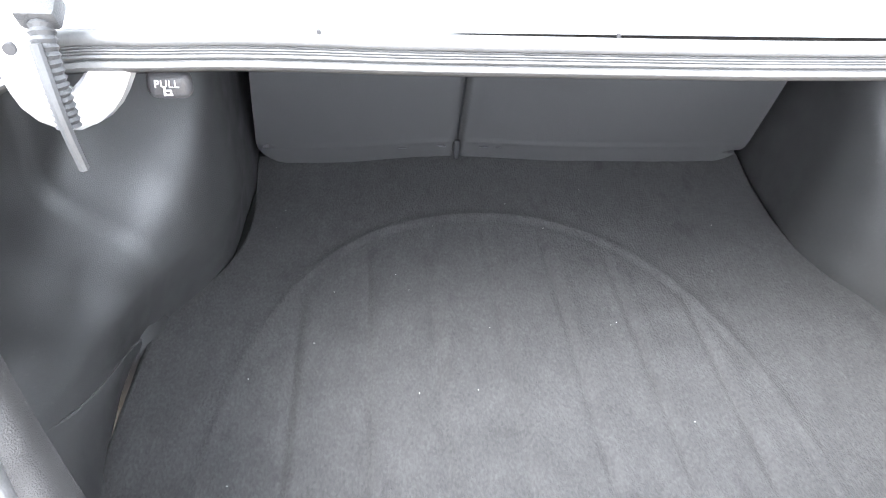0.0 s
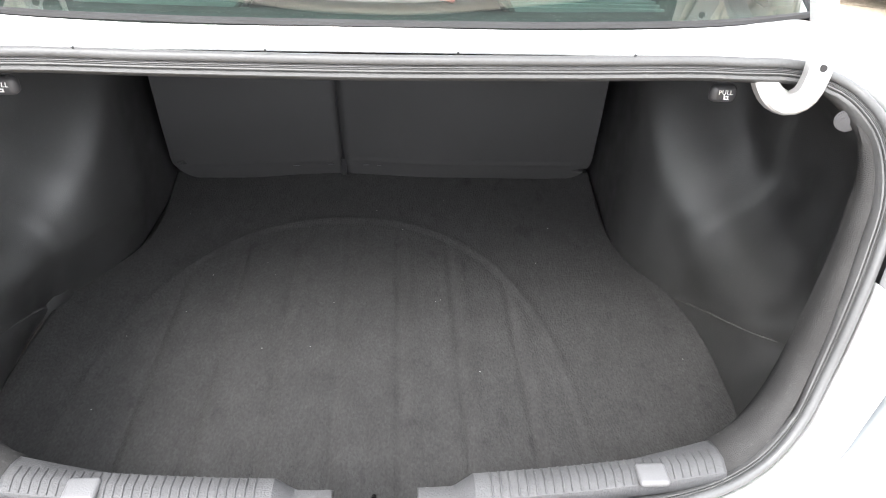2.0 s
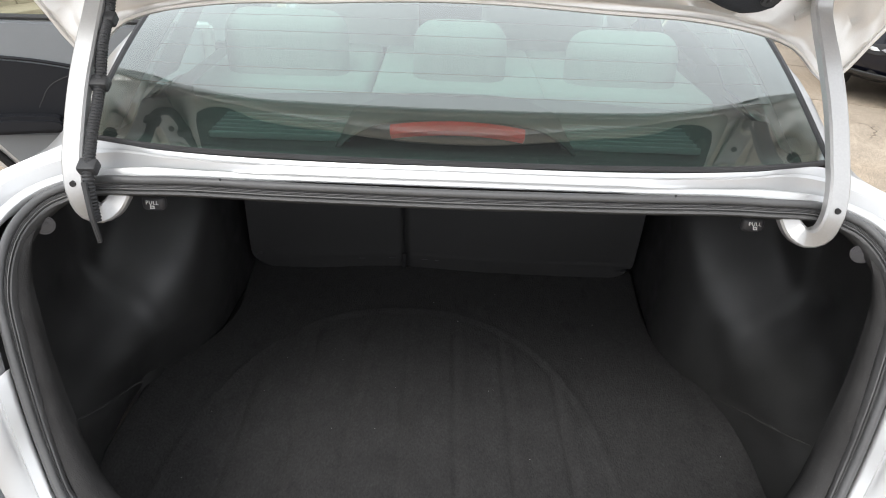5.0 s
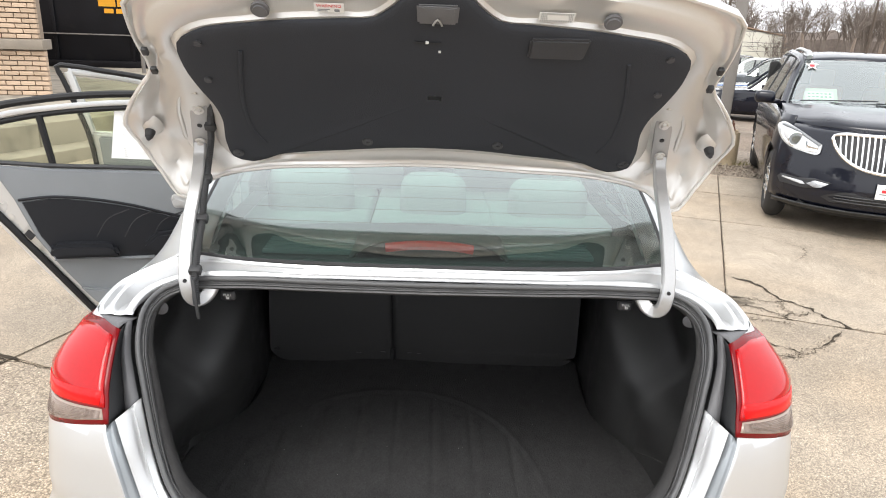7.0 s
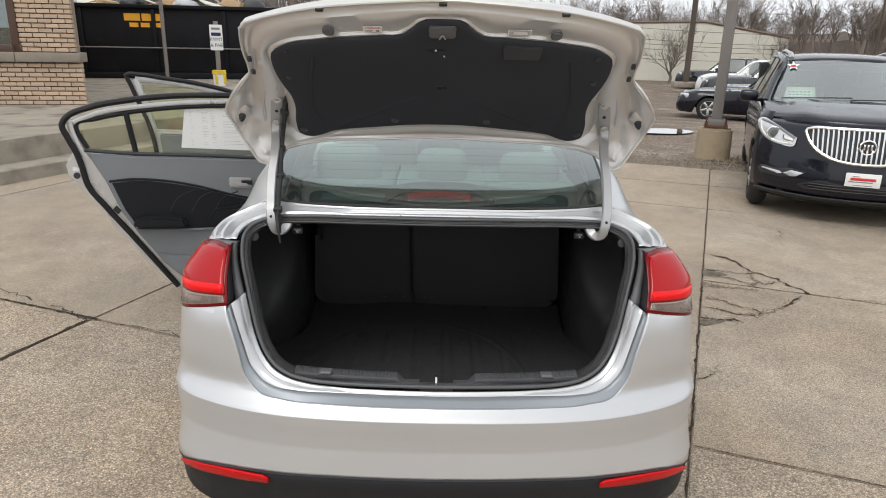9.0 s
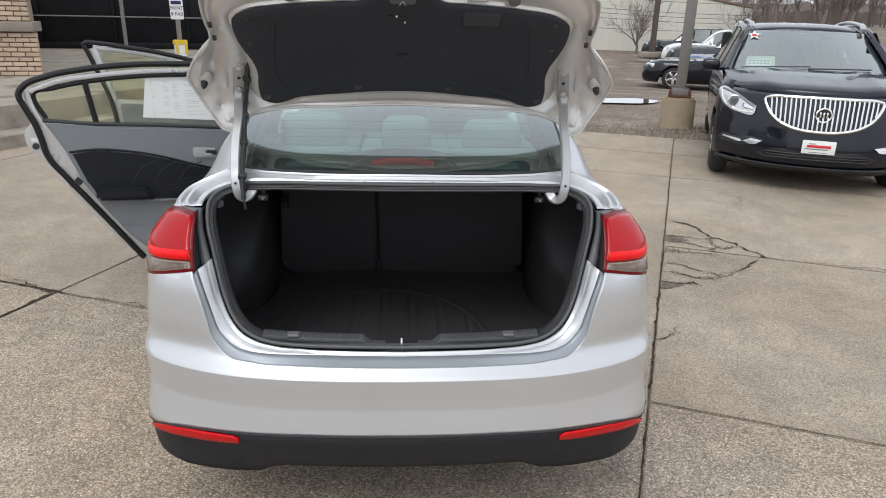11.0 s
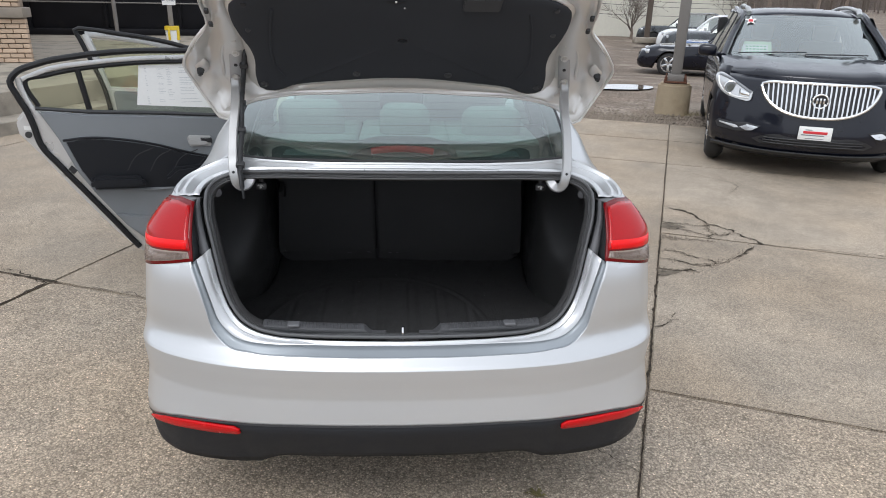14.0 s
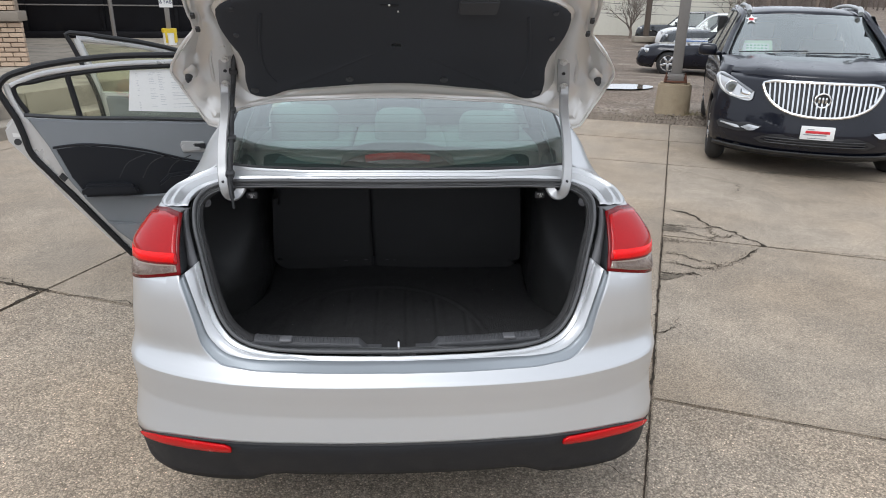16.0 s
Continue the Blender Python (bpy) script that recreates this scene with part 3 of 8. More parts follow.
broken_patch([(2.06, 3.27), (2.17, 3.23), (2.22, 3.17), (2.12, 3.14), (2.02, 3.14)], 1, PATCHDIRT, 0.0026, "broken_patch")
broken_patch([(1.68, 2.29), (1.84, 2.28), (1.77, 2.23), (1.66, 2.20)], 3, PATCHDIRT, 0.0026, "broken_patch")
for k, (p_, w_) in enumerate(CR):
    crack(p_, w_, k)
bm = bmesh.new()
rnd = random.Random(21)
for k in range(700):
    p_, w_ = rnd.choice(CR[:13])
    i = rnd.randint(0, len(p_) - 2)
    t = rnd.random()
    x, y = (p_[i][j] + (p_[i + 1][j] - p_[i][j]) * t + rnd.gauss(0, 0.018) for j in (0, 1))
    r_ = rnd.uniform(0.003, 0.008)
    vs = [bm.verts.new((x + r_ * a * rnd.uniform(0.6, 1.2), y + r_ * b * rnd.uniform(0.6, 1.2), 0.003 + r_ * c)) for a, b, c in ((1, 0, 0), (0, 1, 0), (-1, 0, 0), (0, -1, 0), (0, 0, 0.9))]
    for i, j in ((0, 1), (1, 2), (2, 3), (3, 0)):
        bm.faces.new((vs[i], vs[j], vs[4]))
tagged(part("crack_gravel", bm, GRAVEL), "loose grit in the broken concrete", "gravel", kind="stuff")
# dirt in the main joints
for k, (a, b, w_) in enumerate((((-2.0, 0.727), (1.2, 0.727), 0.006), ((1.25, 0.727), (3.5, 0.727), 0.014), ((3.6, 0.727), (8.4, 0.727), 0.007), ((1.23, 0.75), (1.23, 4.2), 0.005),
                                ((3.55, 0.75), (3.55, 4.2), 0.007), ((1.23, -6.2), (1.23, -2.75), 0.010), ((-2.0, -2.745), (5.9, -2.745), 0.006), ((1.23, -2.7), (1.23, 0.7), 0.004), ((5.95, -2.7), (5.95, 4.0), 0.004),
                                ((7.25, -2.7), (7.25, 4.0), 0.004), ((1.23, -2.76), (0.1, -2.745), 0.034), ((1.235, -2.70), (1.23, -3.9), 0.026), ((1.30, -2.745), (2.9, -2.745), 0.013))):
    pa, pb = sv(*a), sv(*b)
    crack([(pa[0] + (pb[0] - pa[0]) * t, pa[1] + (pb[1] - pa[1]) * t) for t in np.linspace(0, 1, 6)], w_, 40 + k, 0.0012, name="joint_dirt", wander=0.003)

# raised walk in front of the brick building: two risers
KA, KB = np.array([-4.95, 5.62]), np.array([-3.02, 9.95])
KD = (KB - KA) / np.linalg.norm(KB - KA)
KN = np.array([-KD[1], KD[0]])


KM = frame_of((KA[0], KA[1], 0), (KD[0], KD[1], 0), (KN[0], KN[1], 0))
for nm, n0, n1, z1, lab in (("kerb", 0.0, 0.42, 0.15, "weathered concrete lower kerb step"), ("raised_walk", 0.40, 26.0, 0.43, "raised concrete walk with a stained riser")):
    step = tagged(new(nm), lab, "kerb" if nm == "kerb" else "pavement", kind="structure")
    d0 = -14.0
    while d0 < 30:
        ln = 2.3 if nm == "kerb" else 5.2
        bm = bmesh.new()
        bx(bm, (d0 + ln / 2, (n0 + n1) / 2, (z1 - 0.6) / 2), (ln - 0.012, n1 - n0, z1 + 0.6), 0.018, KM)
        part("kerb_stone" if nm == "kerb" else "walk_slab", bm, KERB, step)
        d0 += ln

# gravel edge, puddle and far kerb beyond the drive
bm = bmesh.new()
rnd = random.Random(3)
for k in range(2600):
    s_, v_ = 8.45 + abs(rnd.gauss(0, 0.45)), rnd.uniform(-1.0, 4.4)
    r_ = rnd.uniform(0.010, 0.032)
    c = Vector(sv(s_, v_, -0.012 + r_ * 0.35))
    d = [c + Vector((rnd.uniform(0.6, 1.2) * r_ * a, rnd.uniform(0.6, 1.2) * r_ * b, rnd.uniform(0.5, 1.0) * r_ * e)) for a, b, e in ((1, 0, 0), (-1, 0, 0), (0, 1, 0), (0, -1, 0), (0, 0, 1))]
    vs = [bm.verts.new(p) for p in d]
    for i, j in ((0, 2), (2, 1), (1, 3), (3, 0)):
        bm.faces.new((vs[i], vs[j], vs[4]))
tagged(part("gravel", bm, GRAVEL), "loose pale gravel along the edge of the drive", "gravel", kind="stuff")
bm = bmesh.new()
c0 = spl([(2.4, 11.55), (3.2, 11.40), (4.0, 11.35), (4.5, 11.33), (4.85, 11.5), (5.0, 11.8), (4.7, 12.1), (4.4, 12.12), (3.9, 12.02), (3.3, 12.06), (2.6, 12.0), (2.2, 11.8), (2.4, 11.55)], 60)[:-1]
bm.faces.new([bm.verts.new((x, y, -0.0055)) for x, y in c0])
tagged(part("puddle", bm, WATER), "shallow rain puddle on the lot", "puddle", kind="structure")

# ---------------------------------------------------------------- the silver sedan
sedan = thing("sedan_car", "silver four-door sedan with its trunk lid and two doors open", "car")

# plan of the body at its widest, from the middle of the tail round the right side to the nose
PLAN = spl([(0, -0.045), (0.2, -0.040), (0.35, -0.028), (0.48, -0.006), (0.58, 0.025), (0.66, 0.06), (0.72, 0.095), (0.77, 0.14),
            (0.80, 0.19), (0.815, 0.25), (0.822, 0.35), (0.825, 0.55), (0.84, 0.9), (0.86, 1.4), (0.87, 2.2), (0.86, 3.2),
            (0.83, 3.9), (0.72, 4.3), (0.4, 4.48), (0, 4.5)], 1200)
PLAN_S = np.r_[0, np.cumsum(np.linalg.norm(np.diff(PLAN, axis=0), axis=1))]
Z_LEV = [0.22, 0.3, 0.35, 0.4, 0.455, 0.5, 0.56, 0.6, 0.63, 0.660, 0.668, 0.684, 0.7, 0.72, 0.76, 0.85, 0.937, 1.0, 1.07, 1.1]
Z_DY = [0.09, 0.06, 0.035, 0.010, -0.012, -0.005, 0.005, 0.004, 0.0015, 0.0005, 0.007, 0.026, 0.043, 0.050, 0.052, 0.056, 0.066, 0.085, 0.13, 0.16]
Z_KX = [0.95, 0.975, 0.988, 0.998, 1.004, 1.005, 1.008, 1.011, 1.013, 1.0135, 1.013, 1.012, 1.010, 1.008, 0.999, 0.983, 0.976, 0.959, 0.911, 0.89]


def body(s, z, out=0.0):
    """A point of the body's skin, s metres round the plan from the middle of the tail, at height z."""
    x, y = np.interp(s, PLAN_S, PLAN[:, 0]), np.interp(s, PLAN_S, PLAN[:, 1])
    x2, y2 = np.interp(s + 0.01, PLAN_S, PLAN[:, 0]), np.interp(s + 0.01, PLAN_S, PLAN[:, 1])
    t = np.array([x2 - x, y2 - y])
    t /= max(np.linalg.norm(t), 1e-9)
    rear = min(1, max(0, (2.0 - y) / 1.4))
    if z < 0.98:
        rear *= 1 - 0.55 * min(1, max(0, (x - 0.50) / 0.26)) * min(1, (0.98 - z) / 0.10) * min(1, max(0.2, (z - 0.70) / 0.08))
    x -= max(0, x - 0.795) * min(1, max(0, (z - 0.95) / 0.13))
    if z < 0.56:  # fuller lower corner
        out = out + 0.034 * np.interp(s, [0.5, 0.72, 0.9, 1.1, 1.35], [0, 0.7, 1, 0.7, 0.2]) * np.interp(z, [0.26, 0.30, 0.35, 0.40, 0.43, 0.50, 0.56], [1.9, 1.65, 1.25, 0.9, 0.62, 0.22, 0])
    return np.array([x * np.interp(z, Z_LEV, Z_KX) + out * t[1], y + rear * np.interp(z, Z_LEV, Z_DY) - out * t[0], z])


def s_of_x(x, z):
    """The s at which the tail part of the skin has this x."""
    return float(np.interp(x / np.interp(z, Z_LEV, Z_KX), PLAN[:420, 0], PLAN_S[:420]))


def s_of_y(y):
    i = int(np.argmin(np.abs(PLAN[200:, 1] - y))) + 200
    return PLAN_S[i]


def skin(bm, s0, s1, zlo, zhi, ns=24, nz=8, out=0.0, sides=(1, -1), share=None):
    """A patch of skin; zlo and zhi are functions of s, s0 and s1 of the height's share."""
    for side in sides:
        rows = []
        for k in np.linspace(0, 1, nz):
            a, b = (f(k) if callable(f) else f for f in (s0, s1))
            row = []
            for s in np.linspace(a, b, ns):
                z = share(zlo(s), zhi(s), k) if share else zlo(s) + k * (zhi(s) - zlo(s))
                p = body(s, z, out)
                row.append((side * p[0], p[1], p[2]))
            rows.append(row)
        grid(bm, rows)
    bmesh.ops.remove_doubles(bm, verts=bm.verts, dist=0.0004)
    return bm


S_ARCH = s_of_y(0.62)
# curve of the trunk opening, right half, from the middle of the upper rail to the middle of the lip
OPEN = spl([(0, 0.388, 1.141), (0.25, 0.389, 1.141), (0.45, 0.392, 1.140), (0.540, 0.388, 1.135), (0.592, 0.372, 1.116), (0.610, 0.332, 1.098), (0.607, 0.280, 1.076),
            (0.597, 0.236, 1.037), (0.582, 0.208, 0.990), (0.565, 0.182, 0.928), (0.542, 0.153, 0.845), (0.513, 0.123, 0.788), (0.480, 0.102, 0.754),
            (0.435, 0.083, 0.734), (0.375, 0.066, 0.726), (0.30, 0.054, 0.724), (0.15, 0.044, 0.722), (0, 0.040, 0.721)], 90)
# edge of the bumper and quarter panel round the opening, right half
QEDGE = spl([(0.612, 0.112, 0.937), (0.590, 0.092, 0.87), (0.572, 0.070, 0.80), (0.558, 0.052, 0.742), (0.525, 0.033, 0.706),
             (0.44, 0.0, 0.692), (0.3, -0.018, 0.689), (0.15, -0.026, 0.688), (0, -0.029, 0.688)], 60)

QEDGE = np.array([body(s_of_x(x, z), z) for x, y, z in QEDGE])

# bumper skin
Q_X, Q_Z = QEDGE[::-1, 0], QEDGE[::-1, 2]


S_LAMP0, S_LAMP1 = s_of_x(0.609, 0.937), s_of_x(0.648, 0.937)


def bumper_top(s):
    if S_LAMP0 < s < S_LAMP1:
        return 0.953
    z = 0.80
    for _ in range(8):
        z = float(np.interp(body(s, z)[0], Q_X, Q_Z))
    return z if s < 0.9 else 0.937


def seam(s):
    return float(np.interp(s, [0, 0.3, 0.5, 0.6, 0.66, 0.7, 0.75, 0.8, 0.9], [0.479, 0.479, 0.472, 0.467, 0.462, 0.457, 0.445, 0.424, 0.405]))


def crest_share(lo, hi, k):
    """Rows of the bumper, packed along its crest."""
    return float(np.interp(k, [0, 0.45, 0.55, 0.72, 0.82, 1], [lo, 0.643, 0.655, 0.673, 0.685, hi]))


bm = skin(bmesh.new(), 0, S_ARCH, lambda s: seam(s) + 0.002, bumper_top, 200, 60, share=crest_share)
bumper = part("bumper", bm, SILVER, sedan, "silver painted plastic rear bumper", thick=0.004)


def valance_low(s):
    x = body(s, 0.45)[0]
    side_z = float(np.interp(s, [0.80, 0.90, 1.02, 1.12], [0.262, 0.270, 0.300, 0.36]))
    return max(side_z, float(np.interp(x, [0, 0.36, 0.40, 0.47, 0.52, 0.60, 0.70, 0.80], [0.330, 0.328, 0.318, 0.276, 0.268, 0.270, 0.275, 0.285])))


bm = skin(bmesh.new(), 0, S_ARCH - 0.05, valance_low, seam, 140, 9, out=-0.004)
part("lower_valance", bm, VALANCE, sedan, "black textured lower valance", thick=0.006)
bm = bmesh.new()
skin(bm, 0, S_ARCH - 0.02, lambda s: seam(s) - 0.0025, lambda s: seam(s) + 0.0045, 90, 3, out=0.002)
part("bumper_seam", bm, RUBBER, sedan)
for side in (1, -1):
    sa, sb = 0.489, 0.832
    f = lambda s: (s - sa) / (sb - sa)
    bm = skin(bmesh.new(), sa, sb, lambda s: float(np.interp(f(s), [0, 0.03, 0.25, 0.5, 0.75, 1], [0.434, 0.429, 0.424, 0.420, 0.412, 0.398])), lambda s: float(np.interp(f(s), [0, 0.05, 0.25, 0.5, 0.75, 0.9, 1], [0.450, 0.460, 0.460, 0.455, 0.440, 0.421, 0.402])), 40, 4, out=0.004, sides=(side,))
    part("bumper_reflector", bm, REFL, sedan, "narrow red reflector", thick=0.008)

# quarter panels
S_END = s_of_y(1.12)
for side in (1, -1):
    bm = bmesh.new()
    skin(bm, S_ARCH, S_END, lambda s: 0.70 if s < S_ARCH + 0.25 else 0.62, lambda s: 0.937, 16, 8, sides=(side,))
    skin(bm, lambda k: s_of_x(0.650 + 0.02 * k, 0.937 + 0.155 * k), S_END, lambda s: 0.937, lambda s: 1.092, 44, 10, sides=(side,))
    part("quarter_panel", bm, SILVER, sedan, "silver rear quarter panel", thick=0.002)

# tail lights
def swell(bm, deep=0.015):
    """Rounds the lamp outwards at half its height, fading towards its inner and front ends."""
    for v in bm.verts:
        w = float(np.interp(abs(v.co.x), [0.63, 0.73], [0, 1])) * float(np.interp(v.co.y, [0.34, 0.52], [1, 0.15]))
        k = deep * w * math.sin(math.pi * min(1, max(0, (v.co.z - 0.945) / 0.145)))
        v.co.x += math.copysign(0.92 * k, v.co.x)
        v.co.y -= 0.38 * k
    return bm


for side in (1, -1):
    lamp = part("tail_light", swell(skin(bmesh.new(), lambda k: s_of_x(0.606 + 0.016 * k, 0.94 + 0.14 * k), s_of_y(0.52), lambda s: 0.948 - 0.054 * min(1, (s - 0.62) / 0.26),
                                   lambda s: float(np.interp(s, [0.6, 0.70, 0.78, 0.90, 1.05, 1.2], [1.075, 1.088, 1.092, 1.075, 1.04, 1.0])), 30, 12, out=-0.001, sides=(side,))),
                LAMPDEEP, sedan, "red and clear wrap-round tail light", thick=0.004, offset=0)
    zin = lambda s: 0.948 - 0.054 * min(1, (s - 0.62) / 0.26)
    top = lambda s: float(np.interp(s, [0.6, 0.70, 0.78, 0.90, 1.05, 1.2], [1.065, 1.080, 1.085, 1.068, 1.03, 0.99]))
    mid = lambda s: 0.976 - 0.023 * min(1, (s - 0.62) / 0.26)
    bm = skin(bmesh.new(), lambda k: s_of_x(0.613 + 0.014 * k, 0.98 + 0.10 * k), s_of_y(0.50), mid, top, 30, 12, out=0.006, sides=(side,))
    part("red_lens", swell(bm), LAMPRED, lamp, "glossy red upper lens", thick=0.006)
    bm = skin(bmesh.new(), s_of_x(0.622, 0.99), s_of_y(0.48), lambda s: mid(s) + 0.003, lambda s: mid(s) + 0.028, 30, 3, out=0.0078, sides=(side,))
    part("bright_band", swell(bm), LAMPBAND, lamp, "brighter red band of the lens", thick=0.002)
    bm = skin(bmesh.new(), lambda k: s_of_x(0.615 + 0.004 * k, 0.95 + 0.03 * k), s_of_y(0.50), lambda s: zin(s) + 0.010, lambda s: mid(s) - 0.004, 30, 3, out=0.004, sides=(side,))
    part("clear_lens", swell(bm), LAMPCLEAR, lamp, "clear ribbed reversing lens", thick=0.005)
    bm = bmesh.new()
    for k in range(9):
        skin(bm, s_of_x(0.622, 0.96), s_of_y(0.49), lambda s: zin(s) + 0.012 + k / 9 * (mid(s) - zin(s) - 0.018), lambda s: zin(s) + 0.0133 + k / 9 * (mid(s) - zin(s) - 0.018), 30, 2, out=0.0055, sides=(side,))
    part("lens_ribs", swell(bm), LAMPRIB, lamp, "", thick=0.001)
    # plastic bracket between lamp and seal
    q = lambda pts: [(side * a, b, c) for a, b, c in pts]
    fold = spl([(0.628, 0.268, 1.080), (0.626, 0.232, 1.040), (0.617, 0.204, 0.99), (0.606, 0.176, 0.930)], 14)
    inn = spl([(0.617, 0.282, 1.085), (0.607, 0.238, 1.040), (0.592, 0.208, 0.99), (0.573, 0.178, 0.934)], 14)
    lampside = spl([(0.632, 0.212, 1.079), (0.630, 0.172, 1.04), (0.624, 0.142, 1.0), (0.611, 0.108, 0.935)], 14)
    deep = 0.5 * (fold + lampside) + np.array([0, 0.012, -0.004])
    bm = bmesh.new()
    grid(bm, [q(inn), q(0.5 * (inn + fold) + np.array([0, -0.004, 0.002])), q(fold)])
    bracket = part("lamp_bracket", bm, GREYPL, sedan, "grey plastic trim beside the tail light", thick=0.002)
    bm = bmesh.new()
    grid(bm, [q(fold), q(deep), q(lampside)])
    part("bracket_recess", bm, BLACKPL, bracket, "black recessed face", thick=0.002)
    bm = bmesh.new()
    tip = body(s_of_x(0.700, 1.09), 1.0895)
    k8 = np.linspace(0, 1, 8)[:, None]
    line = lambda a, b: np.array(a) * (1 - k8) + np.array(b) * k8
    grid(bm, [q(line((0.617, 0.310, 1.078), tip + np.array([-0.004, 0.035, -0.014]))), q(line((0.617, 0.285, 1.083), tip + np.array([-0.004, 0.010, -0.004]))), q(line((0.628, 0.262, 1.084), tip)), q(line((0.634, 0.226, 1.079), tip + np.array([-0.002, -0.010, -0.004])))])
    part("bracket_top", bm, GREYPL, bracket, "", thick=0.002)

# silver flange between seal and quarter panel
k0 = int(np.argmin(np.abs(OPEN[:, 2] - 0.958) + (OPEN[:, 1] > 0.2)))
ino = spl(OPEN[k0:], 60)
ino = ino + np.stack([0.004 * np.interp(np.arange(60), [0, 30, 45, 59], [1, 0.8, 0.3, 0]), -0.004 * np.ones(60), np.interp(np.arange(60), [0, 25, 40, 59], [0, -0.003, -0.006, -0.006])], axis=1)
rows = []
low_ = np.interp(np.arange(60), [0, 25, 40, 59], [0, 0.35, 1, 1])[:, None]
for t, dy, g in ((0, 0.004, 1), (0.03, 0.0, 0.93), (0.06, 0.0, 0.80), (0.20, 0.0, 0.76), (0.28, 0.008, 0.72), (0.36, 0.008, 0.68), (0.42, 0.0, 0.64), (0.60, 0.0, 0.36), (0.90, 0.006, 0.06), (0.97, 0.008, 0.01), (1.0, 0.002, 0)):
    # the step is broad along the bottom and narrows up the sides
    t = t + ({0.42: 0.72, 0.60: 0.82}.get(t, t) - t) * (1 - low_) + ({0.20: 0.09, 0.28: 0.13, 0.36: 0.17, 0.42: 0.21, 0.60: 0.50}.get(t, t) - t) * low_
    r = (1 - t) * ino + t * QEDGE + np.array([0, dy, -0.3 * dy]) * (1 - 0.85 * low_)
    r[:, 2] += (g - (1 - np.ravel(t))) * np.maximum(0, ino[:, 2] - QEDGE[:, 2]) * low_[:, 0]
    rows.append(both(r[::-1]))
flange = part("opening_flange", grid(bmesh.new(), rows[:7]), SILVER, sedan, "silver sheet-metal gutter round the trunk opening", thick=0.0015)
# the outer step gets a darker, bluer grey than the silver flange
part("gutter_step", grid(bmesh.new(), rows[6:]), GUTTER, flange, "blue-grey step of the gutter", thick=0.0015)

# shoulder, deck strip and C-pillars
DECK_OUT = spl([(0, 0.421, 1.165), (0.25, 0.425, 1.164), (0.45, 0.436, 1.167), (0.555, 0.452, 1.170), (0.64, 0.445, 1.140), (0.702, 0.405, 1.112), tuple(body(s_of_x(0.719, 1.09), 1.091)), tuple(body(s_of_x(0.694, 1.09), 1.0905))], 60)
k1 = int(np.argmin(np.abs(OPEN[:, 2] - 1.086) + (OPEN[:, 1] < 0.25)))
din = spl(OPEN[:k1 + 1], 60)
din = din + np.stack([np.interp(np.arange(60), [0, 30, 45, 59], [0, 0.002, 0.010, 0.012]), np.interp(np.arange(60), [0, 40, 50, 59], [0.008, 0.008, 0.003, -0.004]), 0.004 * np.ones(60)], axis=1)
rows = []
for t, dz in ((0, -0.012), (0.04, -0.002), (0.16, 0.001), (0.24, -0.001), (0.30, -0.014), (0.38, -0.020), (0.49, -0.020), (0.54, -0.008), (0.59, 0.003), (0.69, 0.003), (0.73, -0.008), (0.82, -0.010), (0.87, 0.001), (0.94, 0.004), (1.0, -0.002)):
    r = (1 - t) * din + t * DECK_OUT
    r[:, 2] += dz * np.interp(np.arange(60), [0, 20, 34, 44, 52, 57, 60], [0.22, 0.25, 1.0, 1.5, 1.3, 0.3, 0])
    rows.append(both(r))
part("deck_shoulder", grid(bmesh.new(), rows), SILVER, sedan, "silver deck beneath the rear window", thick=0.0015)
for side in (1, -1):
    s_a = s_of_x(0.719, 1.09)
    low = spl([body(s, 1.0895) for s in np.linspace(s_a, s_of_y(1.12), 14)], 30)
    high = spl([tuple(body(s_a + 0.004, 1.0915)), (0.702, 0.405, 1.112), (0.64, 0.446, 1.141), (0.566, 0.470, 1.172), (0.573, 0.70, 1.262), (0.560, 0.90, 1.325), (0.54, 1.10, 1.388)], 30)
    rows = [(1 - t) * low + t * high + np.array([0.022 * math.sin(t * math.pi), 0, 0.018 * math.sin(t * math.pi)]) * np.interp(np.arange(30), [0, 8, 16], [0.1, 0.3, 1])[:, None] for t in np.linspace(0, 1, 8)]
    part("c_pillar", grid(bmesh.new(), flip(rows) if side < 0 else rows), SILVER, sedan, "silver rear roof pillar", thick=0.0015)

# rear window
gb = spl([(0, 0.425, 1.169), (0.25, 0.428, 1.170), (0.45, 0.440, 1.174), (0.558, 0.458, 1.180)], 24)
gt = spl([(0, 1.10, 1.410), (0.25, 1.10, 1.408), (0.42, 1.095, 1.403), (0.525, 1.085, 1.395)], 24)
crown = np.stack([0 * gb[:, 0], 0 * gb[:, 0], 1 - (np.arange(24) / 23.0) ** 2], axis=1)
rows = [both((1 - t) * gb + t * gt + np.array([0.012, 0, 0.022]) * math.sin(t * math.pi) + 0.006 * (1 - (1 - t) ** 3) * crown) for t in np.linspace(0, 1, 14)]
pane = part("rear_window", grid(bmesh.new(), rows), GLASS, sedan, "green-tinted rear window pane")
pane.visible_shadow = False
bm = bmesh.new()
edge = np.vstack([rows[-1][0][None], np.array(rows)[::-1, 0], rows[0], np.array(rows)[:, -1]])
tube(bm, spl(edge[1:], 160) + np.array([0, -0.002, -0.001]), 0.0045, 6)
part("window_seal", bm, RUBBER, sedan)
GR = np.array(rows)
for side in (1, -1):
    a = GR[:, -1 if side > 0 else 0] + np.array([0, 0, -0.006])
    part("window_frit", grid(bmesh.new(), [a, a - np.array([side * 0.048, 0, -0.0008])]), RUBBER, pane, "", thick=0.001)
low_ = GR[0] + np.array([0, 0.004, -0.005])
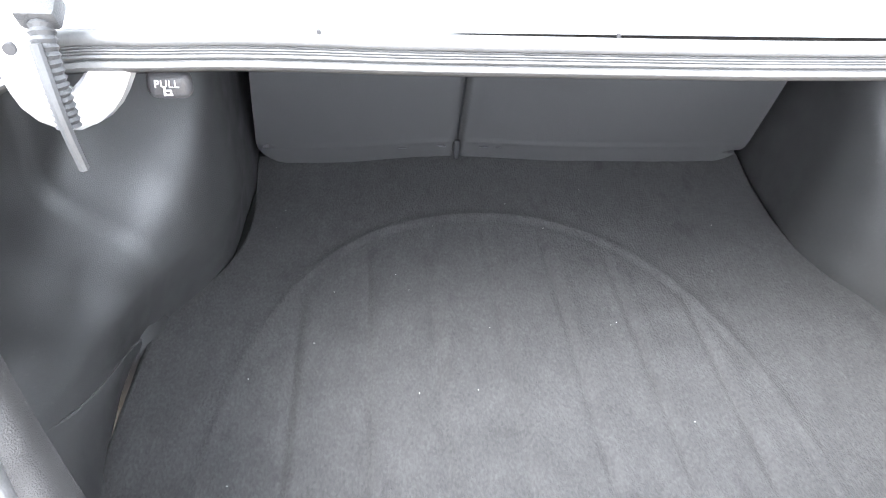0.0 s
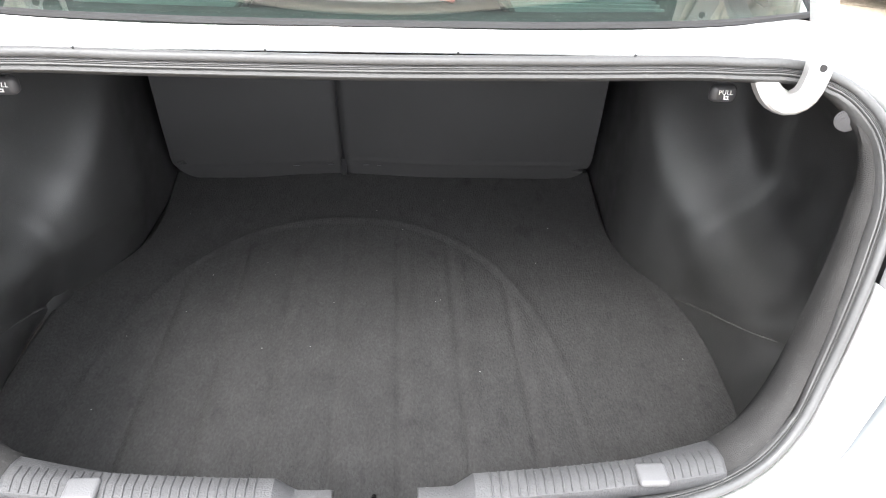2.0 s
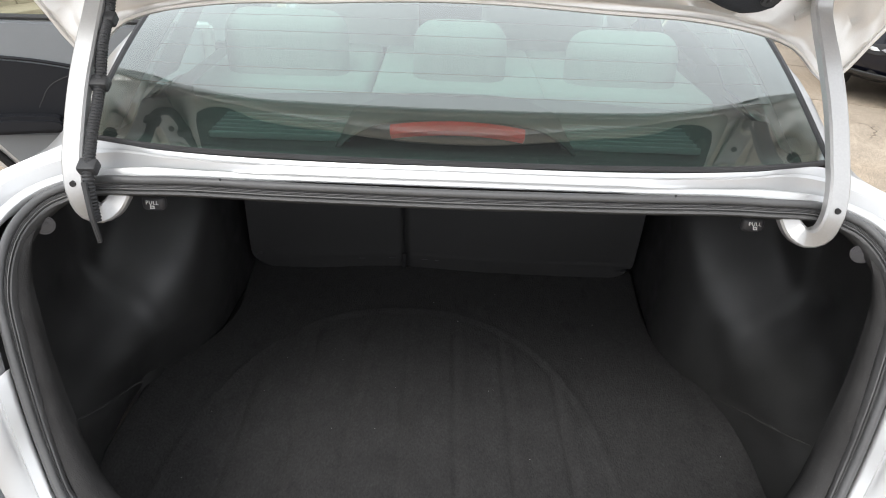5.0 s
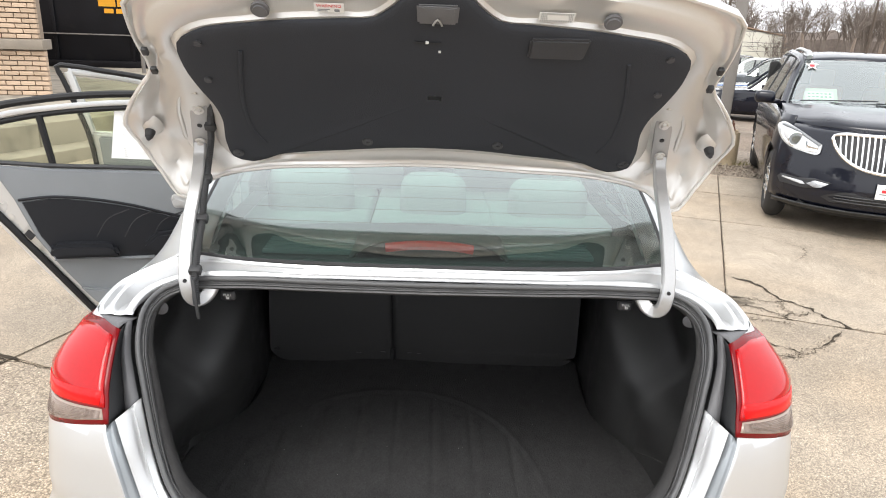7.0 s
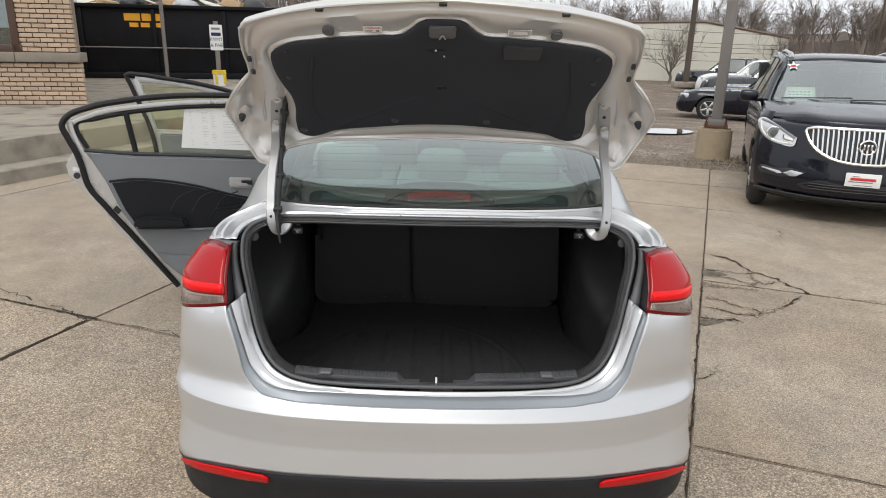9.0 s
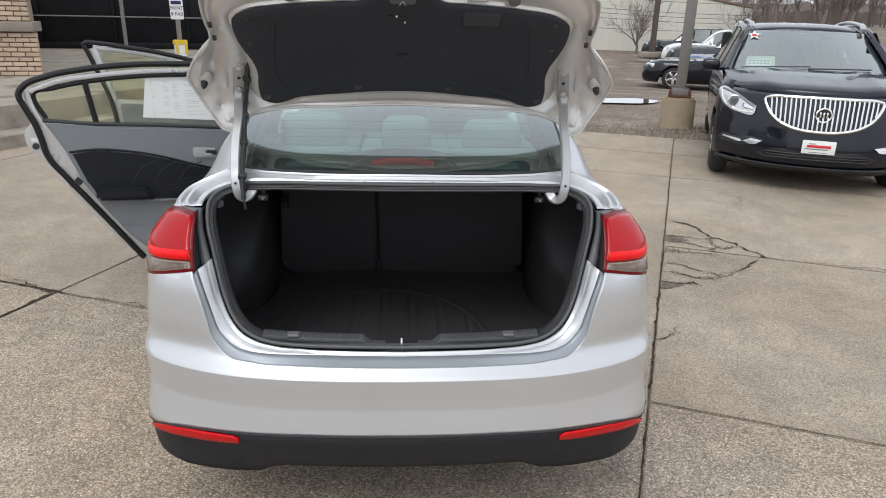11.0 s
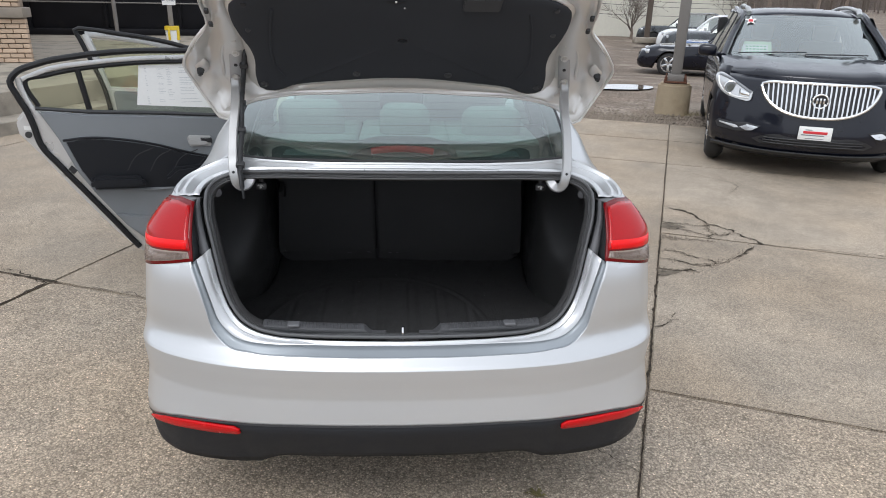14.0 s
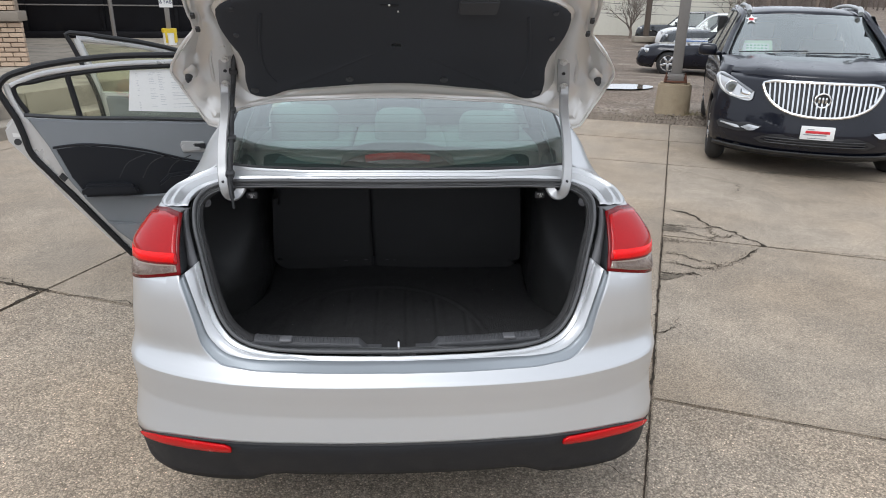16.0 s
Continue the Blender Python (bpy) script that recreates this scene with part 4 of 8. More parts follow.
up_ = GR[0] + (GR[2] - GR[0]) * 0.26 + np.array([0, 0.0, -0.006])
part("window_frit", grid(bmesh.new(), [low_, up_]), RUBBER, pane, "black printed band along the glass", thick=0.001)
for t in np.linspace(0.20, 0.92, 11):
    k = t * (len(GR) - 1)
    i, f = int(k), k - int(k)
    line = (GR[i] * (1 - f) + GR[min(i + 1, len(GR) - 1)] * f)[2:-2] - np.array([0, 0, 0.004])
    part("defogger_wire", tube(bmesh.new(), line, 0.0006, 4), RUST, pane)

# pale trim inside the rear pillars
for side in (1, -1):
    low_ = spl([(side * x, y, z) for x, y, z in ((0.60, 0.56, 1.135), (0.655, 0.80, 1.12), (0.66, 1.12, 1.11))], 16)
    high_ = spl([(side * x, y, z) for x, y, z in ((0.520, 0.53, 1.176), (0.525, 0.78, 1.268), (0.515, 1.12, 1.372))], 16)
    part("pillar_trim", grid(bmesh.new(), [(1 - t) * low_ + t * high_ for t in np.linspace(0, 1, 5)]), SEATGREY, sedan, "pale grey inner pillar trim", thick=0.004)

# roof, sides and front of the body
gt_full = both(gt)
roof_rows = []
for y, z, w in ((1.10, 1.405, 0.53), (1.5, 1.425, 0.56), (2.0, 1.430, 0.57), (2.5, 1.405, 0.56), (2.75, 1.365, 0.545)):
    x = np.linspace(-1, 1, 25)
    roof_rows.append([(w * a, y, z - 0.045 * abs(a) ** 3) for a in x])
roof = part("roof", grid(bmesh.new(), roof_rows), SILVER, sedan, "silver steel roof", thick=0.03)
ws = [[(w * a, y, z - 0.03 * abs(a) ** 2) for a in np.linspace(-1, 1, 15)] for y, z, w in ((2.76, 1.36, 0.545), (3.15, 1.19, 0.62), (3.5, 1.02, 0.68))]
wsp = part("windscreen", grid(bmesh.new(), ws), DOORGLASS, sedan, "sloping clear windscreen")
wsp.visible_shadow = False
hood = [[(w * a, y, z - 0.05 * abs(a) ** 3) for a in np.linspace(-1, 1, 15)] for y, z, w in ((3.5, 1.01, 0.70), (3.9, 0.95, 0.72), (4.25, 0.85, 0.66), (4.44, 0.68, 0.5))]
part("hood", grid(bmesh.new(), hood), SILVER, sedan, "silver hood", thick=0.01)
for side in (1, -1):
    bm = skin(bmesh.new(), s_of_y(3.17), s_of_y(3.17) + 1.9, lambda s: 0.24, lambda s: 0.93, 24, 6, sides=(side,))
    part("front_fender", bm, SILVER, sedan, "silver front fender", thick=0.004)
    bm = skin(bmesh.new(), s_of_y(1.3), s_of_y(3.17), lambda s: 0.20, lambda s: 0.30, 20, 3, out=-0.03, sides=(side,))
    part("side_sill", bm, SILVER, sedan, "", thick=0.01)
    bm = bmesh.new()
    tube(bm, [(side * 0.80, 2.12, 0.28), (side * 0.80, 2.12, 0.95), (side * 0.62, 2.02, 1.38)], 0.05, 8)
    part("b_pillar", bm, BLACKPL, sedan)
    bm = bmesh.new()
    tube(bm, [(side * 0.76, 3.35, 0.95), (side * 0.60, 2.76, 1.35), (side * 0.58, 2.0, 1.39), (side * 0.56, 1.15, 1.375)], 0.035, 8)
    part("roof_rail", bm, SILVER, sedan)
for y0, y1, nm in ((1.13, 2.10, "rear_door"), (2.13, 3.15, "front_door")):
    bm = skin(bmesh.new(), s_of_y(y0), s_of_y(y1), lambda s: 0.31, lambda s: 1.0, 18, 8, sides=(1,))
    door = part(nm, bm, SILVER, sedan, "closed silver side door", thick=0.02)
    bm = bmesh.new()
    g = [[(0.775 - 0.18 * t, y, 1.0 + 0.36 * t) for y in np.linspace(y0 + 0.05, y1 - 0.05 - (0.45 * t if nm == "front_door" else 0), 6)] for t in (0, 0.5, 1)]
    gl = part("side_glass", grid(bm, g), DOORGLASS, door)
    gl.visible_shadow = False

# floor pan and wheels
bm = bmesh.new()
bx(bm, (0, 2.35, 0.24), (1.45, 3.9, 0.05), 0.01)
bx(bm, (0, 0.40, 0.36), (1.10, 0.50, 0.05), 0.01)
part("underbody", bm, DARK, sedan, "dark underbody pan")
for x in (-0.74, 0.74):
    for y in (0.97, 3.67):
        bm = bmesh.new()
        tube(bm, [(x, y + 0.24 * math.cos(a), 0.31 + 0.24 * math.sin(a)) for a in np.linspace(0, 2 * math.pi, 33)], 0.075, 10, cap=False, up=(1, 0, 0))
        wheel = part("wheel", bm, TYRE, sedan, "black tyre on an alloy rim")
        bm = bmesh.new()
        cyl(bm, (x, y, 0.31), 0.20, 0.12, "x", 24, 0.01)
        part("rim", bm, ALLOY, wheel)

# ------------------------------------------------ trunk opening: seal and upper rail
ring = np.vstack([OPEN, flip(OPEN[::-1])[1:-1]])
cen = np.array([0, 0.20, 0.95])
nrm = np.cross(np.roll(ring, -1, 0) - np.roll(ring, 1, 0), cen - ring)
nrm /= np.linalg.norm(nrm, axis=1)[:, None]
nrm *= np.where(nrm[:, 1:2] * -0.75 + nrm[:, 2:3] * 0.66 < 0, -1, 1)
ring = ring + (cen - ring) / np.linalg.norm(cen - ring, axis=1)[:, None] * 0.006
prof = [(0.0058 * math.cos(a), 0.0035 + 0.0058 * math.sin(a)) for a in np.linspace(-0.4, math.pi + 0.4, 10)]
bm = sweep(bmesh.new(), ring, prof, nrm, closed=True)
seal = part("trunk_weatherstrip", bm, SEALRUB, sedan, "dark grey rubber weatherstrip round the trunk opening")


reach = np.interp(ring[:, 2], [0.72, 0.75, 0.80, 0.95, 1.09, 1.12], [0.55, 0.42, 0.30, 0.45, 0.66, 0.72])[:, None]


def inward(d, lift):
    aim = np.tile(cen, (len(ring), 1))
    aim[:, 0] = ring[:, 0] * np.interp(ring[:, 2], [1.10, 1.128], [0, 1])
    v = aim - ring
    v -= nrm * np.sum(v * nrm, axis=1)[:, None]
    v /= np.linalg.norm(v, axis=1)[:, None]
    if lift < -0.005:  # the return under the upper rail is short
        lift = lift * np.interp(ring[:, 2], [0.74, 0.80, 0.90, 1.09, 1.125], [1, 0.3, 0.6, 1, 0.4])[:, None]
    return ring + v * d * reach + nrm * lift


# two flat strips with grooves between them, then the rolled inner edge
rows = [inward(d, h) for d, h in ((0.0040, -0.004), (0.0070, -0.0035), (0.0075, 0.0005), (0.0088, 0.001), (0.0096, -0.001), (0.0104, 0.0008), (0.0116, 0.0008), (0.0122, -0.0016), (0.0130, 0.0004), (0.0142, 0.0006),
                                  (0.0150, -0.0016), (0.0158, 0.0), (0.0184, 0.0), (0.0190, -0.004), (0.0200, -0.0025), (0.0225, -0.001), (0.0250, -0.002), (0.0268, -0.006), (0.0272, -0.012), (0.0268, -0.030))]
bm = grid(bmesh.new(), rows, loop=True)
part("seal_flange", bm, SEALLIP, seal, "dusty ribbed inner lip of the seal", thick=0.001, angle=25)
for x in (-0.334, -0.122, 0.099, 0.309):
    part("seal_vent", cyl(bmesh.new(), (x, 0.3765, 1.1500), 0.0014, 0.003, "z", 10), INKBLACK, seal)
bm = bmesh.new()
w = np.linspace(-0.50, 0.50, 30)
grid(bm, [[(x, y, z) for x in w] for y, z in ((0.412, 1.146), (0.416, 1.128), (0.425, 1.120), (0.46, 1.118), (0.475, 1.135))])
part("rail_crossmember", bm, BANDFELT, sedan, "", thick=0.002)

# ------------------------------------------------ trunk lining
FLOOR_Z = 0.472
fx = np.linspace(-0.70, 0.66, 150)
fy = np.linspace(0.115, 1.31, 190)
L_EDGE = spl([(0.115, -0.64), (0.40, -0.686), (0.70, -0.690), (0.785, -0.684), (0.90, -0.605), (0.96, -0.580), (1.31, -0.580)], 60)
R_EDGE = spl([(0.115, 0.60), (0.38, 0.650), (0.70, 0.662), (0.78, 0.640), (0.88, 0.580), (0.96, 0.562), (1.31, 0.578)], 60)


def bell(d, w):
    return math.exp(-(d / w) ** 2)


def mat_z(x, y):
    """Height of the moulded mat: a raised arch over the spare wheel and long grooves inside it."""
    u, v = (x + 0.10) / 0.475, (y - 0.36) / 0.745
    e = (abs(u) ** 2.3 + max(v, 0) ** 2.3) ** (1 / 2.3)
    z = 0.003 * (1 / (1 + math.exp((e - 0.985) * 120))) + 0.0020 * bell(e - 0.962, 0.011) - 0.0018 * bell(e - 0.930, 0.010)
    for k in range(7):
        gx = -0.10 + 0.118 * (k - 3) + 0.012
        lim = 0.36 + 0.745 * max(0, 1 - abs((gx + 0.10) / 0.475) ** 2.3) ** (1 / 2.3) - 0.10
        fade = 1 / (1 + math.exp((y - lim) * 60)) * 1 / (1 + math.exp((0.22 - y) * 60))
        z -= 0.0062 * bell(x - gx, 0.007) * fade
        z += 0.0022 * bell(x - gx - 0.022, 0.012) * fade
    z += 0.003 * bell(y - 0.255, 0.03) * bell(x + 0.1, 0.5)
    z += 0.0025 * noise.noise((x * 6, y * 6, 1.3)) + 0.0012 * noise.noise((x * 22, y * 22, 4.1))
    if y > 1.18:
        z += 0.55 * (y - 1.18) ** 2
    return z


rows = []
for y in fy:
    a, b = np.interp(y, L_EDGE[:, 0], L_EDGE[:, 1]), np.interp(y, R_EDGE[:, 0], R_EDGE[:, 1])
    rows.append([(a + (b - a) * t, y, FLOOR_Z + mat_z(a + (b - a) * t, y)) for t in np.linspace(0, 1, 220)])
floor_mat = tagged(part("trunk_floor_mat", grid(bmesh.new(), rows), CARPET, None, "", thick=0.006, angle=60),
                   "worn charcoal carpet mat moulded over the spare wheel, in the trunk", "floor mat")
# the highlight along the mat's right edge is a tube of paler colour
edge_line = [(x + 0.001, y, FLOOR_Z + mat_z(x, y) + 0.001) for y, x in R_EDGE if 0.2 < y < 0.80]
part("mat_edge", tube(bmesh.new(), edge_line, [0.0016 + 0.0010 * math.sin(k * 2.1) ** 2 for k in range(len(edge_line))], 6), MOULDEDGE, floor_mat, "raised edge of the mat, painted paler as its highlight")
bm = bmesh.new()
rnd = random.Random(44)
for k in range(30):
    x, y = rnd.uniform(-0.6, 0.6), rnd.uniform(0.2, 1.2)
    a, ln = rnd.uniform(0, 3.1), rnd.uniform(0.001, 0.0028)
    bx(bm, (0, 0, 0), (ln, 0.0008, 0.0008), 0, Matrix.Translation((x, y, FLOOR_Z + mat_z(x, y) + 0.0008)) @ Matrix.Rotation(a, 4, "Z"))
tagged(part("lint", bm, LINT), "pale specks of lint on the trunk mat", "lint", kind="stuff")
bm = bmesh.new()
bx(bm, (0, 0.76, 0.45), (1.40, 1.34, 0.02), 0.004)
part("trunk_pan", bm, DARK, sedan, "dark steel trunk floor pan")

# side linings: an inner wall up to the rounded shoulder of the wheel housing, and the body side above and behind it
LIN_Y = [0.12, 0.19, 0.26, 0.34, 0.44, 0.55, 0.66, 0.76, 0.86, 0.96, 1.08, 1.20, 1.36]
LIN_FOOT = [0.545, 0.585, 0.615, 0.642, 0.656, 0.662, 0.660, 0.638, 0.588, 0.563, 0.570, 0.580, 0.592]
LIN_OUT = [0.630, 0.684, 0.728, 0.768, 0.784, 0.786, 0.784, 0.778, 0.766, 0.748, 0.712, 0.650, 0.604]
LIN_TOP = [0.620, 0.620, 0.620, 0.625, 0.632, 0.642, 0.660, 0.700, 0.780, 0.885, 1.005, 1.10, 1.16]
LIN = spl(np.c_[LIN_Y, LIN_FOOT, LIN_OUT, LIN_TOP], 300)


def lining_x(y, z, side):
    foot, out_, top = (float(np.interp(y, LIN[:, 0], LIN[:, c])) for c in (1, 2, 3))
    rise = max(0.0, min(1.0, (z - 0.462) / max(0.05, top - 0.462)))
    lean = float(np.interp(y, [0.3, 0.5, 0.75, 0.95], [0.085, 0.060, 0.020, 0.012]))
    x = foot + lean * rise ** 1.3
    k = 1 / (1 + math.exp(-(z - top) / 0.022))
    x = x + (out_ - x) * k
    x = min(x, float(np.interp(z, [0.93, 1.02, 1.09], [0.79, 0.735, 0.665])))
    if side < 0 and z < 0.6:
        x += 0.065 * max(0, 1 - abs(y - 0.70) / 0.5) * (1 - (z - 0.46) / 0.14)
    # swellings and hollows of the moulding
    x -= 0.012 * bell(y - 0.80, 0.055) * bell(z - 0.865, 0.050)
    x += 0.014 * bell(y - 0.70, 0.050) * bell(z - 0.790, 0.045)
    x -= 0.018 * bell(y - 0.52, 0.030) * bell(z - 0.80, 0.110)
    x += 0.014 * bell(y - 0.45, 0.030) * bell(z - 0.78, 0.100)
    x -= 0.018 * bell(y - 0.385, 0.022) * bell(z - 0.82, 0.090)
    return x + 0.004 * noise.noise((y * 5, z * 5, side * 3.0)) + 0.0015 * noise.noise((y * 17, z * 17, side * 5.0))


def crease_z(y):
    return 0.468 + 0.44 * (0.76 - y)


def lining(side):
    ys = np.linspace(0.125, 1.435, 116)
    rows = []
    for y in ys:
        row = []
        for z in np.linspace(0.460, 1.09, 72):
            lip = float(np.interp(z, [0.72, 0.80, 0.925, 1.0, 1.045, 1.09], [0.08, 0.13, 0.18, 0.21, 0.24, 0.31]))
            y1 = max(y, lip + 0.03)
            x = min(lining_x(y1, z, side), 0.60 + 0.6 * (y1 - lip)) if z > 0.75 else lining_x(y1, z, side)
            if y < 0.76:
                x += 0.011 / (1 + math.exp(-(z - crease_z(y)) / 0.003)) - 0.006
            row.append((side * x, y1, z))
        rows.append(row)
    lin = part("side_lining", grid(bmesh.new(), rows), MOULD, sedan, "moulded charcoal felt lining over the wheel housing", thick=0.004, angle=80)
    # the fold is a tube paler than the lining round it
    fold = [(side * (lining_x(y, crease_z(y), side) - 0.0050), y, crease_z(y) + 0.001) for y in np.linspace(0.74, 0.36, 30)]
    part("lining_fold", tube(bmesh.new(), fold, [0.0018 + 0.0009 * math.sin(5 * k) for k in range(30)], 6), MOULDEDGE, lin, "pale fold of the lining")
    return lin


for side in (1, -1):
    lining(side)
    # lining band behind the seal, from the lip's plastic up to the rail
    k2 = int(np.argmin(np.abs(OPEN[:, 0] - 0.43) + 10 * (OPEN[:, 2] > 0.9)))
    kt = int(np.argmin(np.abs(OPEN[:, 0] - 0.565) + 10 * (OPEN[:, 2] < 1.1)))
    seg = spl(OPEN[kt:k2 + 1], 40)
    c = seg - (seg - np.array([0, 0.2, 0.95])) * np.array([0.024, 0, 0.026])
    a = c + np.array([0, 0.012, -0.004])
    wid = np.interp(np.arange(40), [0, 8, 20, 30, 39], [0.034, 0.042, 0.045, 0.056, 0.064])[:, None]
    b = a + wid * np.array([0.12, 1.0, -0.16])
    mid_ = 0.5 * (a + b) + np.array([-0.008, 0, 0.004])
    d = b + np.interp(np.arange(40), [0, 20, 39], [0.03, 0.035, 0.03])[:, None] * np.array([1.0, 0.5, -0.3])
    d[:, 2] -= np.interp(np.arange(40), [0, 22, 30, 39], [0, 0, 0.03, 0.09])
    rows = [[(side * p[0], p[1], p[2]) for p in r] for r in (a, mid_, b, 0.5 * (b + d) + np.array([-0.01, 0.01, 0.01]), d)]
    band = part("opening_lining", grid(bmesh.new(), rows), BANDFELT, sedan, "charcoal carpet band behind the seal", thick=0.003, angle=60)
    for q_ in ((0.487, 0.146, 0.771), (0.584, 0.355, 1.079), (0.577, 0.237, 0.908)):
        bm = bmesh.new()
        cyl(bm, (0, 0, 0), 0.0135, 0.006, "z", 20, 0.002)
        cyl(bm, (0, 0, 0.002), 0.006, 0.006, "z", 12, 0.001)
        n_ = Vector((-0.68 * side, -0.10, 0.72)) if q_[2] < 0.8 else Vector((-0.55 * side, -0.8, 0.1 if q_[2] > 1 else 0.35))
        bmesh.ops.transform(bm, matrix=Matrix.Translation((side * q_[0], q_[1], q_[2])) @ n_.to_track_quat("Z", "Y").to_matrix().to_4x4(), verts=bm.verts)
        part("push_pin", bm, GREYPL2, band, "round grey push-pin fastener")

# sill plastic with ribs, in two halves with a notch for the striker
for side in (1, -1):
    prof_y = [(0.058, 0.728), (0.064, 0.741), (0.080, 0.747), (0.099, 0.743), (0.106, 0.733), (0.111, 0.60), (0.111, 0.47)]
    rows = []
    for y, z in prof_y:
        row = []
        for x in np.linspace(0.05, 0.418, 80):
            f = x / 0.44
            dz = 0.004 * f ** 2 + 0.002 * f ** 6
            zz = z + dz
            if x < 0.115 and z > 0.70:
                zz -= 0.022 * min(1, (0.115 - x) / 0.022)
            row.append((side * x, y + 0.030 * f ** 2 + (0.05 * max(0, f - 0.7) if z < 0.745 and y > 0.1 else 0), zz))
        rows.append(row)
    sill = part("sill_trim", grid(bmesh.new(), rows), SILLPL, sedan, "worn grey ribbed plastic trunk sill", thick=0.002)
    for x in np.linspace(0.135, 0.405, 27):
        f = x / 0.44
        bm = bmesh.new()
        yy = 0.030 * f ** 2
        grid(bm, [[(side * (x + o), y + yy, z + 0.004 * f ** 2 + 0.002 * f ** 6 + h) for y, z in ((0.065, 0.7420), (0.080, 0.7475), (0.097, 0.7440), (0.104, 0.736))]
                  for o, h in ((-0.0016, -0.001), (-0.0006, 0.0012), (0.0006, 0.0012), (0.0016, -0.001))])
        part("sill_rib", bm, SILLPL, sill)
    bm = bmesh.new()
    bx(bm, (side * 0.325, 0.088, 0.7490), (0.036, 0.030, 0.010), 0.0095, seg=4)
    part("sill_cap", bm, GREYPL, sill, "rounded grey screw cap")
bm = bmesh.new()
tube(bm, spl([(0, 0.050, 0.715), (0, 0.050, 0.738), (0, 0.056, 0.748), (0, 0.070, 0.748), (0, 0.076, 0.738), (0, 0.076, 0.715)], 24), 0.0036, 8)
part("lid_striker", bm, CHROME, sedan, "bright steel lid striker")

# split seat backs, leaning rearwards at the top
def seat_y(x, z):
    return 1.303 - 0.026 * (1 - math.exp(-((x + 0.12) / 0.2) ** 2)) - 0.45 * (z - 0.483)


for x0, x1, nm in ((-0.592, -0.1230, "narrow"), (-0.1180, 0.590, "wide")):
    rows = []
    for k, z in enumerate(np.r_[np.linspace(0.475, 0.56, 14)[:-1], np.linspace(0.56, 1.09, 20)]):
        zc = max(0.0, 0.085 - (z - 0.475))
        ins = 0.085 - math.sqrt(max(0.0, 0.085 ** 2 - zc ** 2)) + 0.13 * (z - 0.475)
        row = []
        for t in np.linspace(0, 1, 40):
            a = x0 + (ins if x0 < -0.3 else 0.0)
            b = x1 - (ins if x1 > 0.3 else 0.0)
            x = a + (b - a) * t
            edge_ = min(t, 1 - t) * (b - a)
            y = seat_y(x, z) + (0.11 * max(0, 1 - edge_ / 0.055) ** 2 if edge_ == (x - a if x0 < -0.3 else b - x) else 0.008 * max(0, 1 - edge_ / 0.006) ** 2)
            y += 0.004 * noise.noise((x * 5, z * 5, 7))
            y -= 0.003 * bell(z - 0.535, 0.006)
            row.append((x, y, z))
        rows.append(row)
    seat = part("seat_back", grid(bmesh.new(), rows), FELT, sedan, "charcoal carpeted back of the " + nm + " folding seat", thick=0.03)
    rnd = random.Random(5 if nm == "wide" else 9)
    for k in range(6):
        x = (x0 + 0.02 + rnd.random() * 0.16) if nm == "wide" else (x1 - 0.02 - rnd.random() * 0.14)
        part("scuff", bx(bmesh.new(), (x, seat_y(x, 0.529) + 0.0035, 0.522 + rnd.choice((0, 0.014))), (0.006 + 0.014 * rnd.random(), 0.002, 0.0008), 0, Matrix.Translation((0, 0, rnd.uniform(-0.005, 0.005)))), GREYPL, seat)
bm = bmesh.new()
bx(bm, (-0.1205, 1.289, 0.512), (0.014, 0.02, 0.05), 0.003)
part("seat_catch", bm, INKBLACK, sedan)
# black strip added so that the split between the seats reads as shade
gap = grid(bmesh.new(), [[(x, seat_y(-0.12, z) + 0.012, z) for x in (-0.130, -0.1205, -0.111)] for z in np.linspace(0.475, 1.09, 6)])
part("seat_gap_shade_strip", gap, INKBLACK, sedan, "black strip added behind the split for the gap's shade", thick=0.002)
# added backing: a strip to darken the gap, a hidden panel to block cabin light
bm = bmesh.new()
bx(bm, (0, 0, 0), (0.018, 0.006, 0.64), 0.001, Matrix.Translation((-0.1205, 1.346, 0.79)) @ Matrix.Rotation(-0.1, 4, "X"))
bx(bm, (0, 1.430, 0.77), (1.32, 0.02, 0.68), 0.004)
part("seat_dark_backing", bm, DARK, sedan, "dark strip and unseen panel added behind the seats against cabin light")
bm = bmesh.new()
bx(bm, (0, 0.94, 1.098), (1.26, 0.84, 0.02), 0.004)
part("shelf_underside", bm, DARK, sedan, "dark steel under the parcel shelf")

